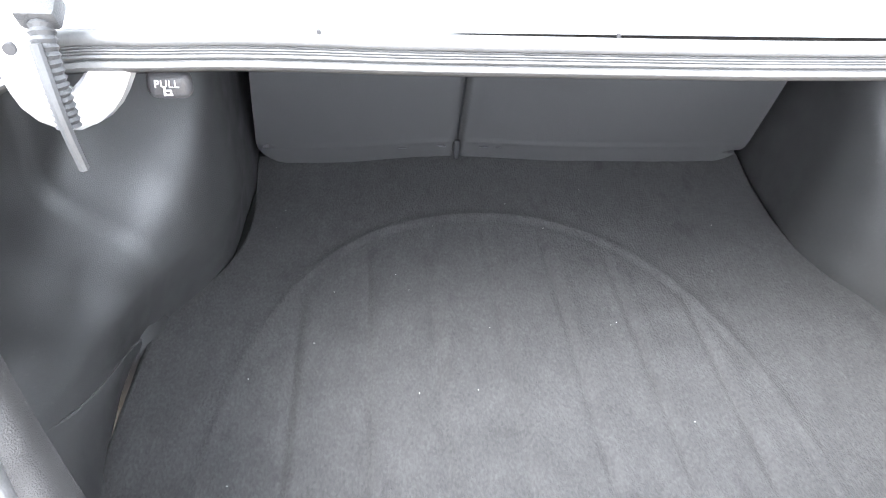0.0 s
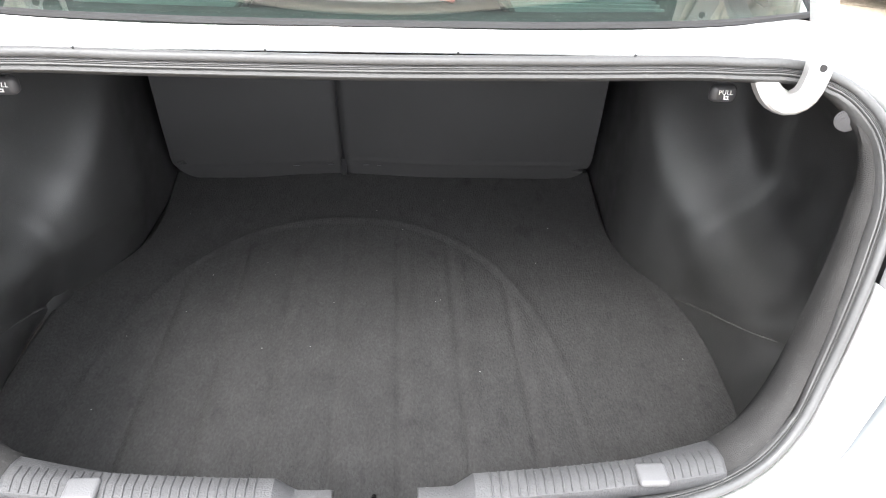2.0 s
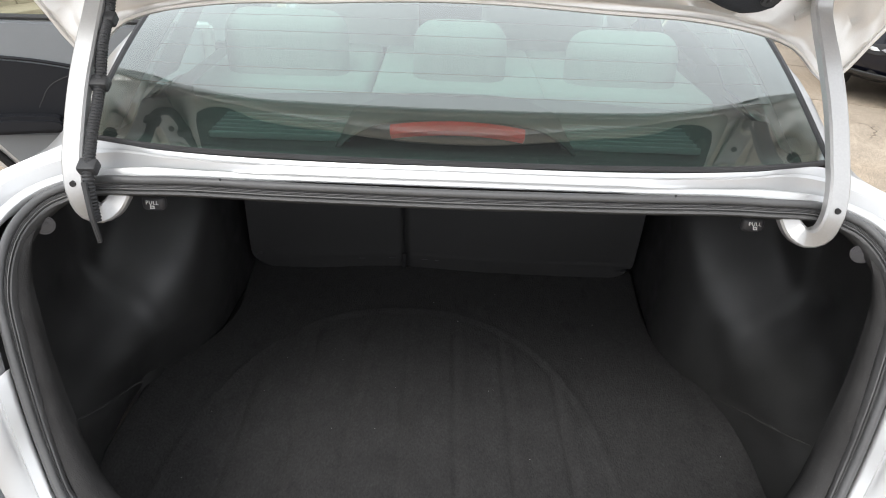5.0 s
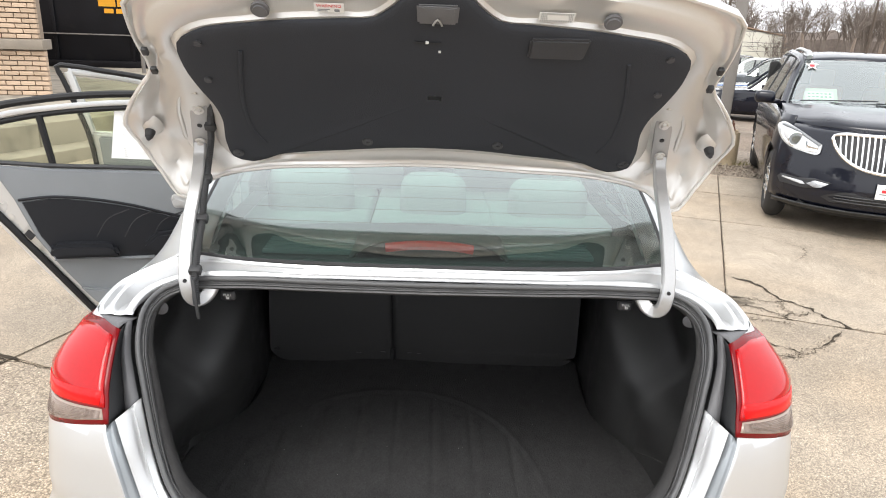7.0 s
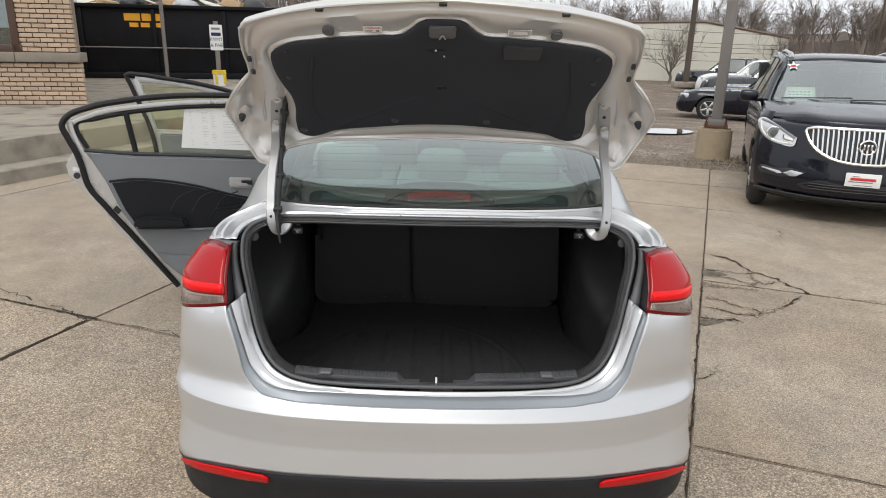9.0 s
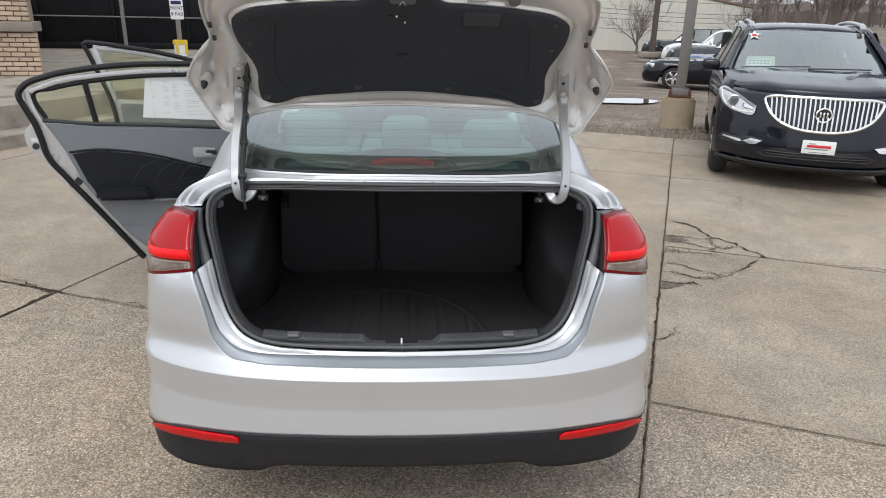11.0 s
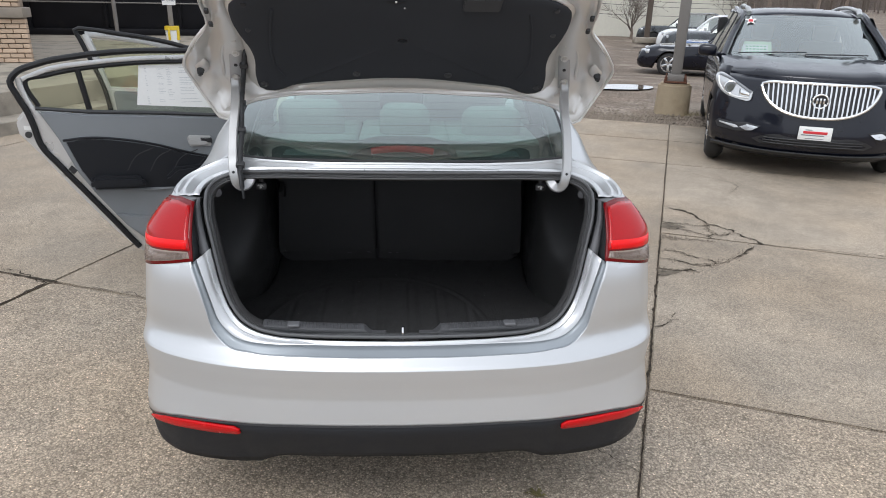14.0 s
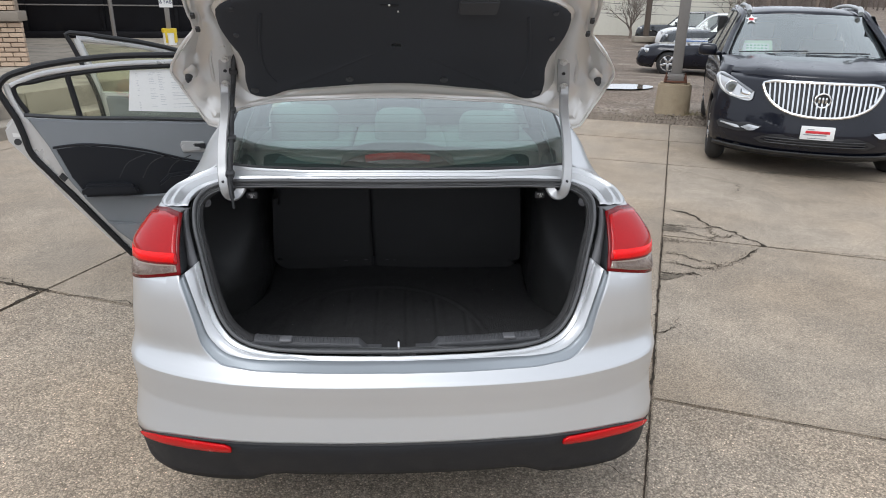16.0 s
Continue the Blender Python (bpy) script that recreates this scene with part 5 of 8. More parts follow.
# seat release pulls
for side in (1, -1):
    bm = bmesh.new()
    bx(bm, (side * 0.466, 0.452, 1.075), (0.036, 0.018, 0.0245), 0.0088, seg=4)
    bx(bm, (side * 0.466, 0.460, 1.096), (0.014, 0.010, 0.020), 0.003)
    pull = part("seat_release_pull", bm, GREYPL2, sedan, "black plastic seat release pull")
    m_ = frame_of((side * 0.466, 0.4422, 1.0785), (1, 0, 0), (0, 0.35, 1))
    letters("pull_text", "PULL", 0.0084, m_, WHITEPL, pull, "white word PULL", 0.0004, 1.1)
    bm = bmesh.new()
    for c_, s_ in (((-0.003, -0.009), (0.0022, 0.010)), ((0.002, -0.0132), (0.009, 0.002)), ((0.0025, -0.008), (0.006, 0.002)), ((0.005, -0.0105), (0.002, 0.005))):
        c_, s_ = (0.62 * c_[0], 0.62 * c_[1]), (0.72 * s_[0], 0.72 * s_[1])
        plate(bm, [(c_[0] - s_[0] / 2, c_[1] - s_[1] / 2), (c_[0] + s_[0] / 2, c_[1] - s_[1] / 2), (c_[0] + s_[0] / 2, c_[1] + s_[1] / 2), (c_[0] - s_[0] / 2, c_[1] + s_[1] / 2)], m_, 0.0006)
    part("pull_symbol", bm, WHITEPL, pull)

# cabin seen through the rear window
bm = bmesh.new()
grid(bm, [[(x, y - 0.035 * (x / 0.6) ** 2 * min(1, max(0, (y - 0.6) / 0.2)), 1.135 + dz - 0.02 * (x / 0.6) ** 2) for x in np.linspace(-0.66, 0.66, 24)] for y, dz in ((0.435, 0.02), (0.47, -0.005), (0.70, 0.0), (0.79, 0.012), (0.835, 0.018), (0.850, 0.010), (0.852, -0.03))])
shelf = part("parcel_shelf", bm, SHELF, sedan, "charcoal felt parcel shelf", thick=0.01)
for side in (1, -1):
    for k in range(6):
        bm = bmesh.new()
        bx(bm, (side * 0.30, 0.60 + 0.021 * k, 1.137), (0.24, 0.007, 0.012), 0.003)
        part("grille_slat", bm, TRIMGREY, shelf)
rows = []
for y, f in ((0.535, 0.86), (0.545, 1.0), (0.60, 1.05), (0.68, 0.9), (0.76, 0.5), (0.80, 0.1)):
    rows.append([(x, y + 0.25 * x * x, 1.136 + 0.070 * f * max(0, 1 - (x / 0.20) ** 4)) for x in np.linspace(-0.20, 0.20, 25)])
stop_lamp = part("high_stop_lamp", grid(bmesh.new(), rows), SHELF, sedan, "high stop lamp in a domed housing on the shelf", thick=0.004)
bm = tube(bmesh.new(), [(x, 0.528 + 0.25 * x * x, 1.186 - 0.9 * x * x) for x in np.linspace(-0.105, 0.105, 17)], 0.013, 8, flat=0.9)
part("stop_lens", bm, LAMPBAND, stop_lamp, "red lens strip")
for x, w_, tall in ((-0.36, 0.26, 0.18), (0.01, 0.20, 0.17), (0.36, 0.24, 0.16)):
    bm = bmesh.new()
    bx(bm, (x, 0.99, 1.10 + tall / 2), (w_, 0.11, tall), 0.05, seg=4)
    bx(bm, (x, 1.08, 1.128), (0.365, 0.42, 0.05), 0.022, seg=3)
    part("rear_seat", bm, SEATGREY, sedan, "pale grey cloth rear seat top and headrest")
for x in (-0.38, 0.38):
    bm = bmesh.new()
    bx(bm, (x, 2.38, 1.25), (0.27, 0.10, 0.19), 0.05, seg=4)
    bx(bm, (x, 2.42, 0.85), (0.50, 0.14, 0.66), 0.06, seg=3)
    bx(bm, (x, 2.65, 0.48), (0.50, 0.50, 0.16), 0.06, seg=3)
    part("front_seat", bm, SEATGREY, sedan, "grey front seat with headrest")
bm = bmesh.new()
bx(bm, (0, 3.35, 0.90), (1.5, 0.35, 0.25), 0.08, seg=3)
part("dashboard", bm, TRIMBLACK, sedan)
bm = bmesh.new()
bx(bm, (0, 1.72, 0.45), (1.2, 0.5, 0.18), 0.06, seg=3)
part("rear_bench", bm, SEATGREY, sedan, "grey rear seat cushion")
bm = bmesh.new()
grid(bm, [[(0.52 * a, y, z - 0.04 * abs(a) ** 3) for a in np.linspace(-1, 1, 9)] for y, z in ((1.12, 1.36), (1.9, 1.385), (2.72, 1.335))])
part("headliner", bm, SEATGREY, sedan, "pale cloth headliner", thick=0.01)

# ------------------------------------------------ trunk lid, raised
LA, LN = np.array([0, -0.7071, 0.7071]), np.array([0, 0.7071, 0.7071])
LO = np.array([0, 0.56, 1.40])
lid = part("trunk_lid", bmesh.new(), SILVER_IN, sedan, "raised silver trunk lid with a black felt liner")


def lp(x, a, n=0.0):
    """A point of the lid: across, up along it, and out through its skin; its front corners curl inwards."""
    s = 0.66 * max(0, -0.035 - a)
    x, a, n = x * (1 - s / 1.75), a + 0.85 * s, n - 0.57 * s
    return LO + np.array([x, 0, 0]) + a * LA + n * LN


def ringify(half):
    h = np.array(half)
    m = h[::-1].copy()
    m[:, 0] *= -1
    return np.vstack([h, m[1:-1]])


def lid_loop(pts, n=64):
    p = [pts[0], (0.03, pts[0][1], pts[0][2])] + list(pts[1:-1]) + [(0.05, pts[-1][1] - 0.0006, pts[-1][2]), pts[-1]]
    c = spl(p, n)
    return ringify([lp(x, a, d) for x, a, d in c])


liner_pts = [(0, 0.483, 0.0), (0.048, 0.480, 0.0), (0.082, 0.448, 0.0), (0.112, 0.424, 0.0), (0.17, 0.418, 0), (0.34, 0.400, 0.0), (0.455, 0.372, 0), (0.490, 0.345, 0), (0.497, 0.29, 0), (0.482, 0.21, 0.0),
             (0.466, 0.16, 0), (0.462, 0.12, 0), (0.474, 0.02, 0), (0.468, -0.03, 0), (0.440, -0.044, 0), (0.37, -0.014, 0), (0.21, 0.014, 0), (0, 0.032, 0)]
rim1 = [(0, 0.487, 0.004), (0.06, 0.484, 0.004), (0.095, 0.452, 0.004), (0.12, 0.432, 0.006), (0.18, 0.428, 0.008), (0.345, 0.410, 0.008), (0.465, 0.380, 0.008), (0.500, 0.350, 0.01), (0.507, 0.28, 0.020), (0.500, 0.17, 0.045),
        (0.505, 0.08, 0.058), (0.520, 0.0, 0.058), (0.520, -0.06, 0.054), (0.490, -0.085, 0.04), (0.450, -0.072, 0.02), (0.37, -0.035, 0.008), (0.21, -0.006, 0.004), (0, 0.012, 0.004)]
rim2 = [(0, 0.512, -0.004), (0.10, 0.508, -0.004), (0.20, 0.497, -0.004), (0.33, 0.480, -0.004), (0.43, 0.455, -0.002), (0.50, 0.425, 0.0), (0.528, 0.395, 0.004), (0.537, 0.36, 0.006), (0.545, 0.29, 0.014), (0.562, 0.20, 0.036),
        (0.595, 0.09, 0.052), (0.615, 0.0, 0.055), (0.612, -0.10, 0.055), (0.588, -0.165, 0.050), (0.520, -0.130, 0.03), (0.38, -0.062, 0.008), (0.22, -0.034, 0.0), (0, -0.020, 0.0)]
outer = [(0, 0.541, 0.008), (0.10, 0.536, 0.008), (0.20, 0.527, 0.008), (0.33, 0.511, 0.008), (0.44, 0.486, 0.008), (0.52, 0.460, 0.008), (0.556, 0.440, 0.010), (0.569, 0.394, 0.014), (0.578, 0.318, 0.02), (0.584, 0.228, 0.03),
         (0.632, 0.168, 0.028), (0.676, 0.104, 0.028), (0.704, 0.044, 0.028), (0.697, -0.018, 0.030), (0.686, -0.140, 0.030), (0.666, -0.262, 0.030), (0.560, -0.170, 0.030), (0.385, -0.083, 0.010), (0.22, -0.058, 0.002), (0, -0.044, 0.002)]
l0, l1, l2, l3 = (lid_loop(p) for p in (liner_pts, rim1, rim2, outer))
ctr = lp(0, 0.22, 0.09)
l4 = l3 + 0.016 * LN
l5 = ctr + (l4 - ctr) * 0.93 + 0.03 * LN
l6 = ctr + (l4 - ctr) * 0.60 + 0.05 * LN
l7 = ctr + (l4 - ctr) * 0.15 + 0.06 * LN
wing_rows = []
for t in (0.12, 0.26, 0.40, 0.52, 0.64, 0.76, 0.88):
    r = (1 - t) * l2 + t * l3
    for p in r:
        wing = min(1, max(0, (abs(p[0]) - 0.50) / 0.06)) * math.sin(math.pi * t)
        p += LN * (0.006 * math.sin(math.pi * t) + wing * (0.013 * math.sin(abs(p[0]) * 80 + p[2] * 44) + 0.022 * noise.noise((abs(p[0]) * 13, p[1] * 17, p[2] * 15))))
        if t > 0.85:
            p -= LN * 0.008 * min(1, max(0, (abs(p[0]) - 0.50) / 0.06))
    wing_rows.append(r)
bm = grid(bmesh.new(), [l0 + 0.012 * LN, l0 + 0.001 * LN, 0.5 * (l0 + l1) - 0.004 * LN, l1, 0.6 * l1 + 0.4 * l2 - 0.004 * LN, l2, *wing_rows, l3, l4, l5, l6, l7], loop=True)
bm.to_mesh(lid.data)
bm.free()
lid.data.shade_smooth()
lid.data.set_sharp_from_angle(angle=radians(50))
lc = lp(0, 0.21, 0.004)
rows = [l0 + 0.006 * LN, l0 - 0.003 * LN]
for f_, d_ in ((0.985, -0.006), (0.95, -0.008), (0.88, -0.0085), (0.76, -0.0085), (0.62, -0.0085), (0.45, -0.0085), (0.3, -0.0085), (0.15, -0.0085), (0.03, -0.0085)):
    r = lc + (l0 - lc) * f_ + d_ * LN
    if f_ < 0.9:  # the felt sags in soft waves
        r = np.array([p + LN * 0.006 * min(1, (0.95 - f_) / 0.2) * noise.noise((p[0] * 5, p[1] * 4, p[2] * 6)) for p in r])
    rows.append(r)
bm = grid(bmesh.new(), rows, loop=True)
liner = part("lid_liner", bm, LIDFELT, lid, "black felt liner clipped inside the lid", angle=60)
LM = frame_of(tuple(lp(0, 0, 0)), (1, 0, 0), tuple(LA))  # its z points inwards, to the trunk


def on_lid(x, a, h=0.0):
    p = lp(x, a, -h)
    return Matrix.Translation(tuple(p)) @ LM.to_3x3().to_4x4()


for x, a in ((-0.452, -0.002), (0.452, -0.002), (-0.148, 0.058), (0.148, 0.058), (-0.447, 0.352), (0.447, 0.352), (-0.455, 0.25), (0.455, 0.25)):
    bm = bmesh.new()
    small = a > 0.2
    cyl(bm, (0, 0, 0), 0.008 if small else 0.0125, 0.006, "z", 20, 0.0015, m=on_lid(x, a, 0.010))
    if not small:
        cyl(bm, (0, 0, 0.003), 0.005, 0.004, "z", 12, 0.001, m=on_lid(x, a, 0.010))
    part("liner_clip", bm, CLIPBLK, liner)
bm = bmesh.new()
plate(bm, [(-0.056, -0.026), (0.050, -0.026), (0.056, 0.026), (-0.056, 0.024)], on_lid(0.229, 0.372, 0.004), 0.012, 0.004)
part("grab_handle", bm, GREYPL2, liner, "grey recessed grab handle")
bm = bmesh.new()
plate(bm, [(-0.036, -0.018), (0.036, -0.018), (0.038, 0.026), (-0.038, 0.026)], on_lid(0, 0.440, 0.006), 0.006, 0.004)
plate(bm, [(-0.030, -0.010), (0.030, -0.010), (0.028, 0.014), (-0.028, 0.014)], on_lid(0, 0.452, 0.012), 0.004, 0.003)
latch = part("lid_latch", bm, GREYPL, lid, "dark grey lid latch with bright steel claw")
bm = bmesh.new()
tube(bm, [tuple(on_lid(x, a, 0.016).translation) for x, a in ((-0.008, 0.424), (-0.004, 0.434), (0.0, 0.438), (0.004, 0.434), (0.008, 0.424))], 0.002, 8)
part("latch_claw", bm, STEEL, latch)
for x, a, w_ in ((-0.018, 0.375, 0.006), (0.006, 0.352, 0.005)):
    part("cable_clip", bx(bmesh.new(), (0, 0, 0), (w_, w_, 0.003), 0.001, on_lid(x, a, 0.010)), WHITEPL, liner)
bm = bmesh.new()
plate(bm, [(-0.03, -0.002), (0.02, -0.002), (0.02, 0.002), (-0.03, 0.002)], on_lid(-0.012, 0.374, 0.0085), 0.002)
part("release_slot", bm, INKBLACK, liner)
for x in (-0.314, 0.314):
    bm = bmesh.new()
    cyl(bm, (0, 0, 0), 0.0165, 0.014, "z", 24, 0.004, m=on_lid(x, 0.440, 0.008))
    part("rubber_stop", bm, GREYPL, lid, "round grey rubber stop")
for side in (1, -1):
    bm = bmesh.new()
    cyl(bm, (0, 0, 0), 0.0125, 0.022, "z", 20, 0.003, r2=0.0085, m=on_lid(side * 0.655, 0.022, -0.018))
    cyl(bm, (0, 0, 0.012), 0.005, 0.010, "z", 14, 0.002, m=on_lid(side * 0.655, 0.022, -0.018))
    part("corner_buffer", bm, RUBBER, lid, "small black rubber corner buffer")
    c_ = lp(side * 0.655, 0.024, 0.040)
    rows_ = []
    for r_, h_ in ((0.036, -0.006), (0.031, 0.001), (0.025, 0.008), (0.019, 0.012), (0.011, 0.014), (0.002, 0.014)):
        rows_.append([c_ + r_ * (0.72 * math.cos(a) * np.array([1, 0, 0]) + math.sin(a) * LA) - h_ * LN for a in np.linspace(0, 2 * math.pi, 24, endpoint=False)])
    part("buffer_boss", grid(bmesh.new(), rows_, loop=True), SILVER_IN, lid, "", angle=60)
    for a in (0.315, 0.262):
        bm = bmesh.new()
        bx(bm, (0, 0, 0), (0.012, 0.016, 0.010), 0.002, on_lid(side * 0.560, a, 0.0))
        part("edge_clip", bm, BLACKPL, lid)
for x, a in ((-0.33, 0.506), (0, 0.533), (0.33, 0.505)):
    bm = bmesh.new()
    bx(bm, (0, 0, 0), (0.022, 0.010, 0.010), 0.002, on_lid(x, a, -0.002))
    part("edge_clip", bm, BLACKPL, lid)
for side in (1, -1):
    # embossed edge of the hinge pocket, and the folded hem of the outer skin
    bead = spl([lp(side * x, a, d) for x, a, d in ((0.520, 0.140, 0.050), (0.556, 0.128, 0.053), (0.576, 0.085, 0.054), (0.588, 0.020, 0.055), (0.592, -0.045, 0.055), (0.578, -0.095, 0.053), (0.545, -0.122, 0.047))], 40)
    part("pocket_edge", tube(bmesh.new(), bead, 0.0065, 8), SILVER_IN, lid, "")
hem = np.vstack([l3, l3[:1]]) - 0.003 * LN
part("lid_hem", tube(bmesh.new(), hem, 0.0042, 6, cap=False), SILVER_IN, lid, "folded hem of the lid's outer skin")
for side in (1, -1):
    crease = spl([lp(side * x, a, -0.0085) for x, a in ((0.372, 0.335), (0.390, 0.250), (0.402, 0.150), (0.396, 0.075), (0.380, 0.040))], 30)
    part("liner_crease", tube(bmesh.new(), crease, 0.0042, 8, flat=0.7), LIDFELT, liner, "")


def lid_card(name, x, a, w, h, label):
    return part(name, plate(bmesh.new(), [(-w, -h), (w, -h), (w, h), (-w, h)], on_lid(x, a, 0.0050), 0.001), WHITEPL, lid, label)


warn = lid_card("warning_label", -0.192, 0.447, 0.026, 0.0100, "white warning label with a red heading")
letters("warning_text", "WARNING", 0.0090, on_lid(-0.192, 0.4512, 0.0063), REDPRINT, warn, "red word WARNING", 0.0003, 1.0)
bm = bmesh.new()
for k, w_ in enumerate((0.022, 0.018)):
    plate(bm, [(-0.021, -0.0009), (-0.021 + w_, -0.0009), (-0.021 + w_, 0.0009), (-0.021, 0.0009)], on_lid(-0.192, 0.4435 - 0.0035 * k, 0.0062), 0.0004)
plate(bm, [(0.009, -0.003), (0.018, -0.003), (0.018, 0.003), (0.009, 0.003)], on_lid(-0.192, 0.4415, 0.0062), 0.0004)
part("label_print", bm, INKGREY, warn)
vin = lid_card("parts_label", 0.212, 0.444, 0.032, 0.0105, "white label with a grey chequered border")
bm = bmesh.new()
for k in range(15):
    for r_ in (-0.0078, -0.0026, 0.0026, 0.0078):
        if abs(r_) < 0.004 and 2 < k < 12:
            continue
        xx = -0.0294 + 0.0042 * k + (0.0021 if r_ in (-0.0026, 0.0078) else 0)
        if xx < 0.029:
            plate(bm, [(xx, r_ - 0.0021), (xx + 0.0021, r_ - 0.0021), (xx + 0.0021, r_ + 0.0021), (xx, r_ + 0.0021)], on_lid(0.212, 0.444, 0.0062), 0.0003)
part("label_print", bm, INKGREY, vin)

# hinge arms
for side in (1, -1):
    bolt1, bolt2 = np.array([side * 0.535, 0.548, 1.494]), np.array([side * 0.553, 0.606, 1.412])
    bm = bmesh.new()
    axis = bolt1 - bolt2
    m_ = frame_of(tuple(0.5 * (bolt1 + bolt2) + 0.004 * LN), (1, 0, 0), tuple(axis))
    m_ = frame_of(tuple(0.5 * (bolt1 + bolt2)), tuple(np.cross(axis, -LN) * side * (1 if side > 0 else -1)), tuple(axis))
    bx(bm, (0, 0, 0), (0.040, 0.165, 0.010), 0.003, m_)
    arm_pts = spl([(side * x, y, z) for x, y, z in ((0.556, 0.607, 1.404), (0.557, 0.602, 1.378), (0.549, 0.562, 1.350), (0.542, 0.512, 1.318), (0.541, 0.460, 1.267), (0.536, 0.404, 1.205), (0.530, 0.368, 1.162),
                                                     (0.525, 0.356, 1.130), (0.519, 0.358, 1.107), (0.507, 0.368, 1.096), (0.495, 0.380, 1.099), (0.486, 0.390, 1.112), (0.480, 0.398, 1.130))], 60)
    prof = [(-0.0145, -0.006), (-0.0115, -0.009), (0.0115, -0.009), (0.0145, -0.006), (0.0145, 0.006), (0.0115, 0.009), (-0.0115, 0.009), (-0.0145, 0.006)]
    sweep(bm, arm_pts, prof, np.repeat([[0, -1, 0.35]], 60, 0))
    arm = part("hinge_arm", bm, HINGE, lid, "silver gooseneck hinge arm")
    for p_ in (bolt1, bolt2):
        bm = bmesh.new()
        t_ = Matrix.Translation(tuple(p_ - 0.005 * LN)) @ LM.to_3x3().to_4x4()
        cyl(bm, (0, 0, 0.002), 0.0135, 0.004, "z", 20, 0.001, m=t_)
        cyl(bm, (0, 0, 0.006), 0.0085, 0.010, "z", 6, 0.001, m=t_)
        part("hinge_bolt", bm, SILVER_IN, arm)
    hole = 0.5 * (bolt1 + bolt2)
    part("hinge_hole", cyl(bmesh.new(), (0, 0, 0), 0.0058, 0.003, "z", 14, m=Matrix.Translation(tuple(hole - 0.0055 * LN)) @ LM.to_3x3().to_4x4()), INKBLACK, arm)
    part("hinge_hole", cyl(bmesh.new(), (side * 0.5275, 0.3520, 1.147), 0.0042, 0.006, "y", 14), INKBLACK, arm)
    if side < 0:
        har = spl([(-0.490, 0.535, 1.545), (-0.510, 0.553, 1.475), (-0.526, 0.588, 1.405), (-0.530, 0.566, 1.350), (-0.521, 0.500, 1.305), (-0.515, 0.452, 1.252), (-0.511, 0.395, 1.200), (-0.505, 0.350, 1.150), (-0.502, 0.340, 1.097)], 240)
        bm = tube(bmesh.new(), har, [0.0070 + 0.0015 * (k % 2) for k in range(240)], 10)
        harness = part("wiring_harness", bm, BLACKPL, lid, "black corrugated wiring harness along the hinge")
        for k in (44, 104, 152, 207):
            bm = bmesh.new()
            bx(bm, (0, 0, 0), (0.026, 0.020, 0.016), 0.003, Matrix.Translation(tuple(har[k])) @ Matrix.Rotation(0.5, 4, "X"))
            part("harness_clip", bm, BLACKPL, harness)
        bm = tube(bmesh.new(), spl([(-0.506, 0.340, 1.155), (-0.500, 0.330, 1.105), (-0.498, 0.333, 1.068)], 12), 0.004, 8)
        part("loose_wire", bm, RUBBER, harness)

# ---------------------------------------------------------------- open left doors of the sedan
def open_door(name, hinge, way, outline):
    """A door seen from inside. Its outline is (distance from the hinge, height)."""
    w = Vector((way[0], way[1], 0)).normalized()
    # x along the door, y up, z to the rear of the car (the inner face)
    m = Matrix(((w.x, 0, w.y, hinge[0]), (w.y, 0, -w.x, hinge[1]), (0, 1, 0, 0), (0, 0, 0, 1)))
    if (m.to_3x3() @ Vector((0, 0, 1))).y > 0:
        m = Matrix(((w.x, 0, -w.y, hinge[0]), (w.y, 0, w.x, hinge[1]), (0, 1, 0, 0), (0, 0, 0, 1)))
    bm = plate(bmesh.new(), outline, m @ Matrix.Translation((0, 0, -0.085)), 0.085, 0.012)
    d = part(name, bm, SILVER_JAMB, sedan, "silver side door swung wide open")
    return d, m


RD_H, RD_W = (-0.86, 2.10), (-1.016, -0.40)
lower = [(0.02, 0.30), (0.62, 0.30), (0.665, 0.345), (0.735, 0.43), (0.82, 0.555), (0.91, 0.69), (1.03, 0.885), (1.10, 0.985), (1.105, 1.05), (1.06, 1.10), (0.9, 1.075), (0.5, 1.055), (0.02, 1.02)]
rdoor, RM = open_door("rear_door", RD_H, RD_W, lower)


def dpl(pts, z0, th, bev, name, mt, parent, label="", m=None):
    return part(name, plate(bmesh.new(), pts, (m or RM) @ Matrix.Translation((0, 0, z0)), th, bev), mt, parent, label)


def dbar(pts, z, r, name, mt, parent, n=60, flat=1.0, m=None, label=""):
    c = spl(pts, n)
    w = [tuple((m or RM) @ Vector((a, b, z))) for a, b in c]
    up = tuple((m or RM).to_3x3() @ Vector((0, 0, 1)))
    return part(name, tube(bmesh.new(), w, r, 8, flat=flat, up=up), mt, parent, label)


# rubber seal round the free edge, and the inner trim panel
dbar([(0.25, 1.372), (0.60, 1.371), (0.80, 1.352), (0.96, 1.322), (1.07, 1.275), (1.093, 1.245), (1.075, 1.17), (1.045, 1.09), (1.03, 1.02), (1.015, 0.93), (0.945, 0.812), (0.86, 0.683), (0.75, 0.514), (0.634, 0.334)],
     0.012, 0.015, "door_seal", DOORSEAL, rdoor, 90, label="black rubber door seal")
dbar([(0.20, 1.338), (0.29, 1.337), (0.55, 1.333), (0.737, 1.318), (0.939, 1.287), (1.045, 1.245)], -0.008, 0.0125, "window_frame", SILVER_JAMB, rdoor, 60, flat=0.8, label="silver upper window frame")
dbar([(1.062, 1.255), (1.055, 1.205), (1.03, 1.12), (1.0, 1.06)], -0.008, 0.016, "window_frame", SILVER_JAMB, rdoor, 24, flat=0.8)
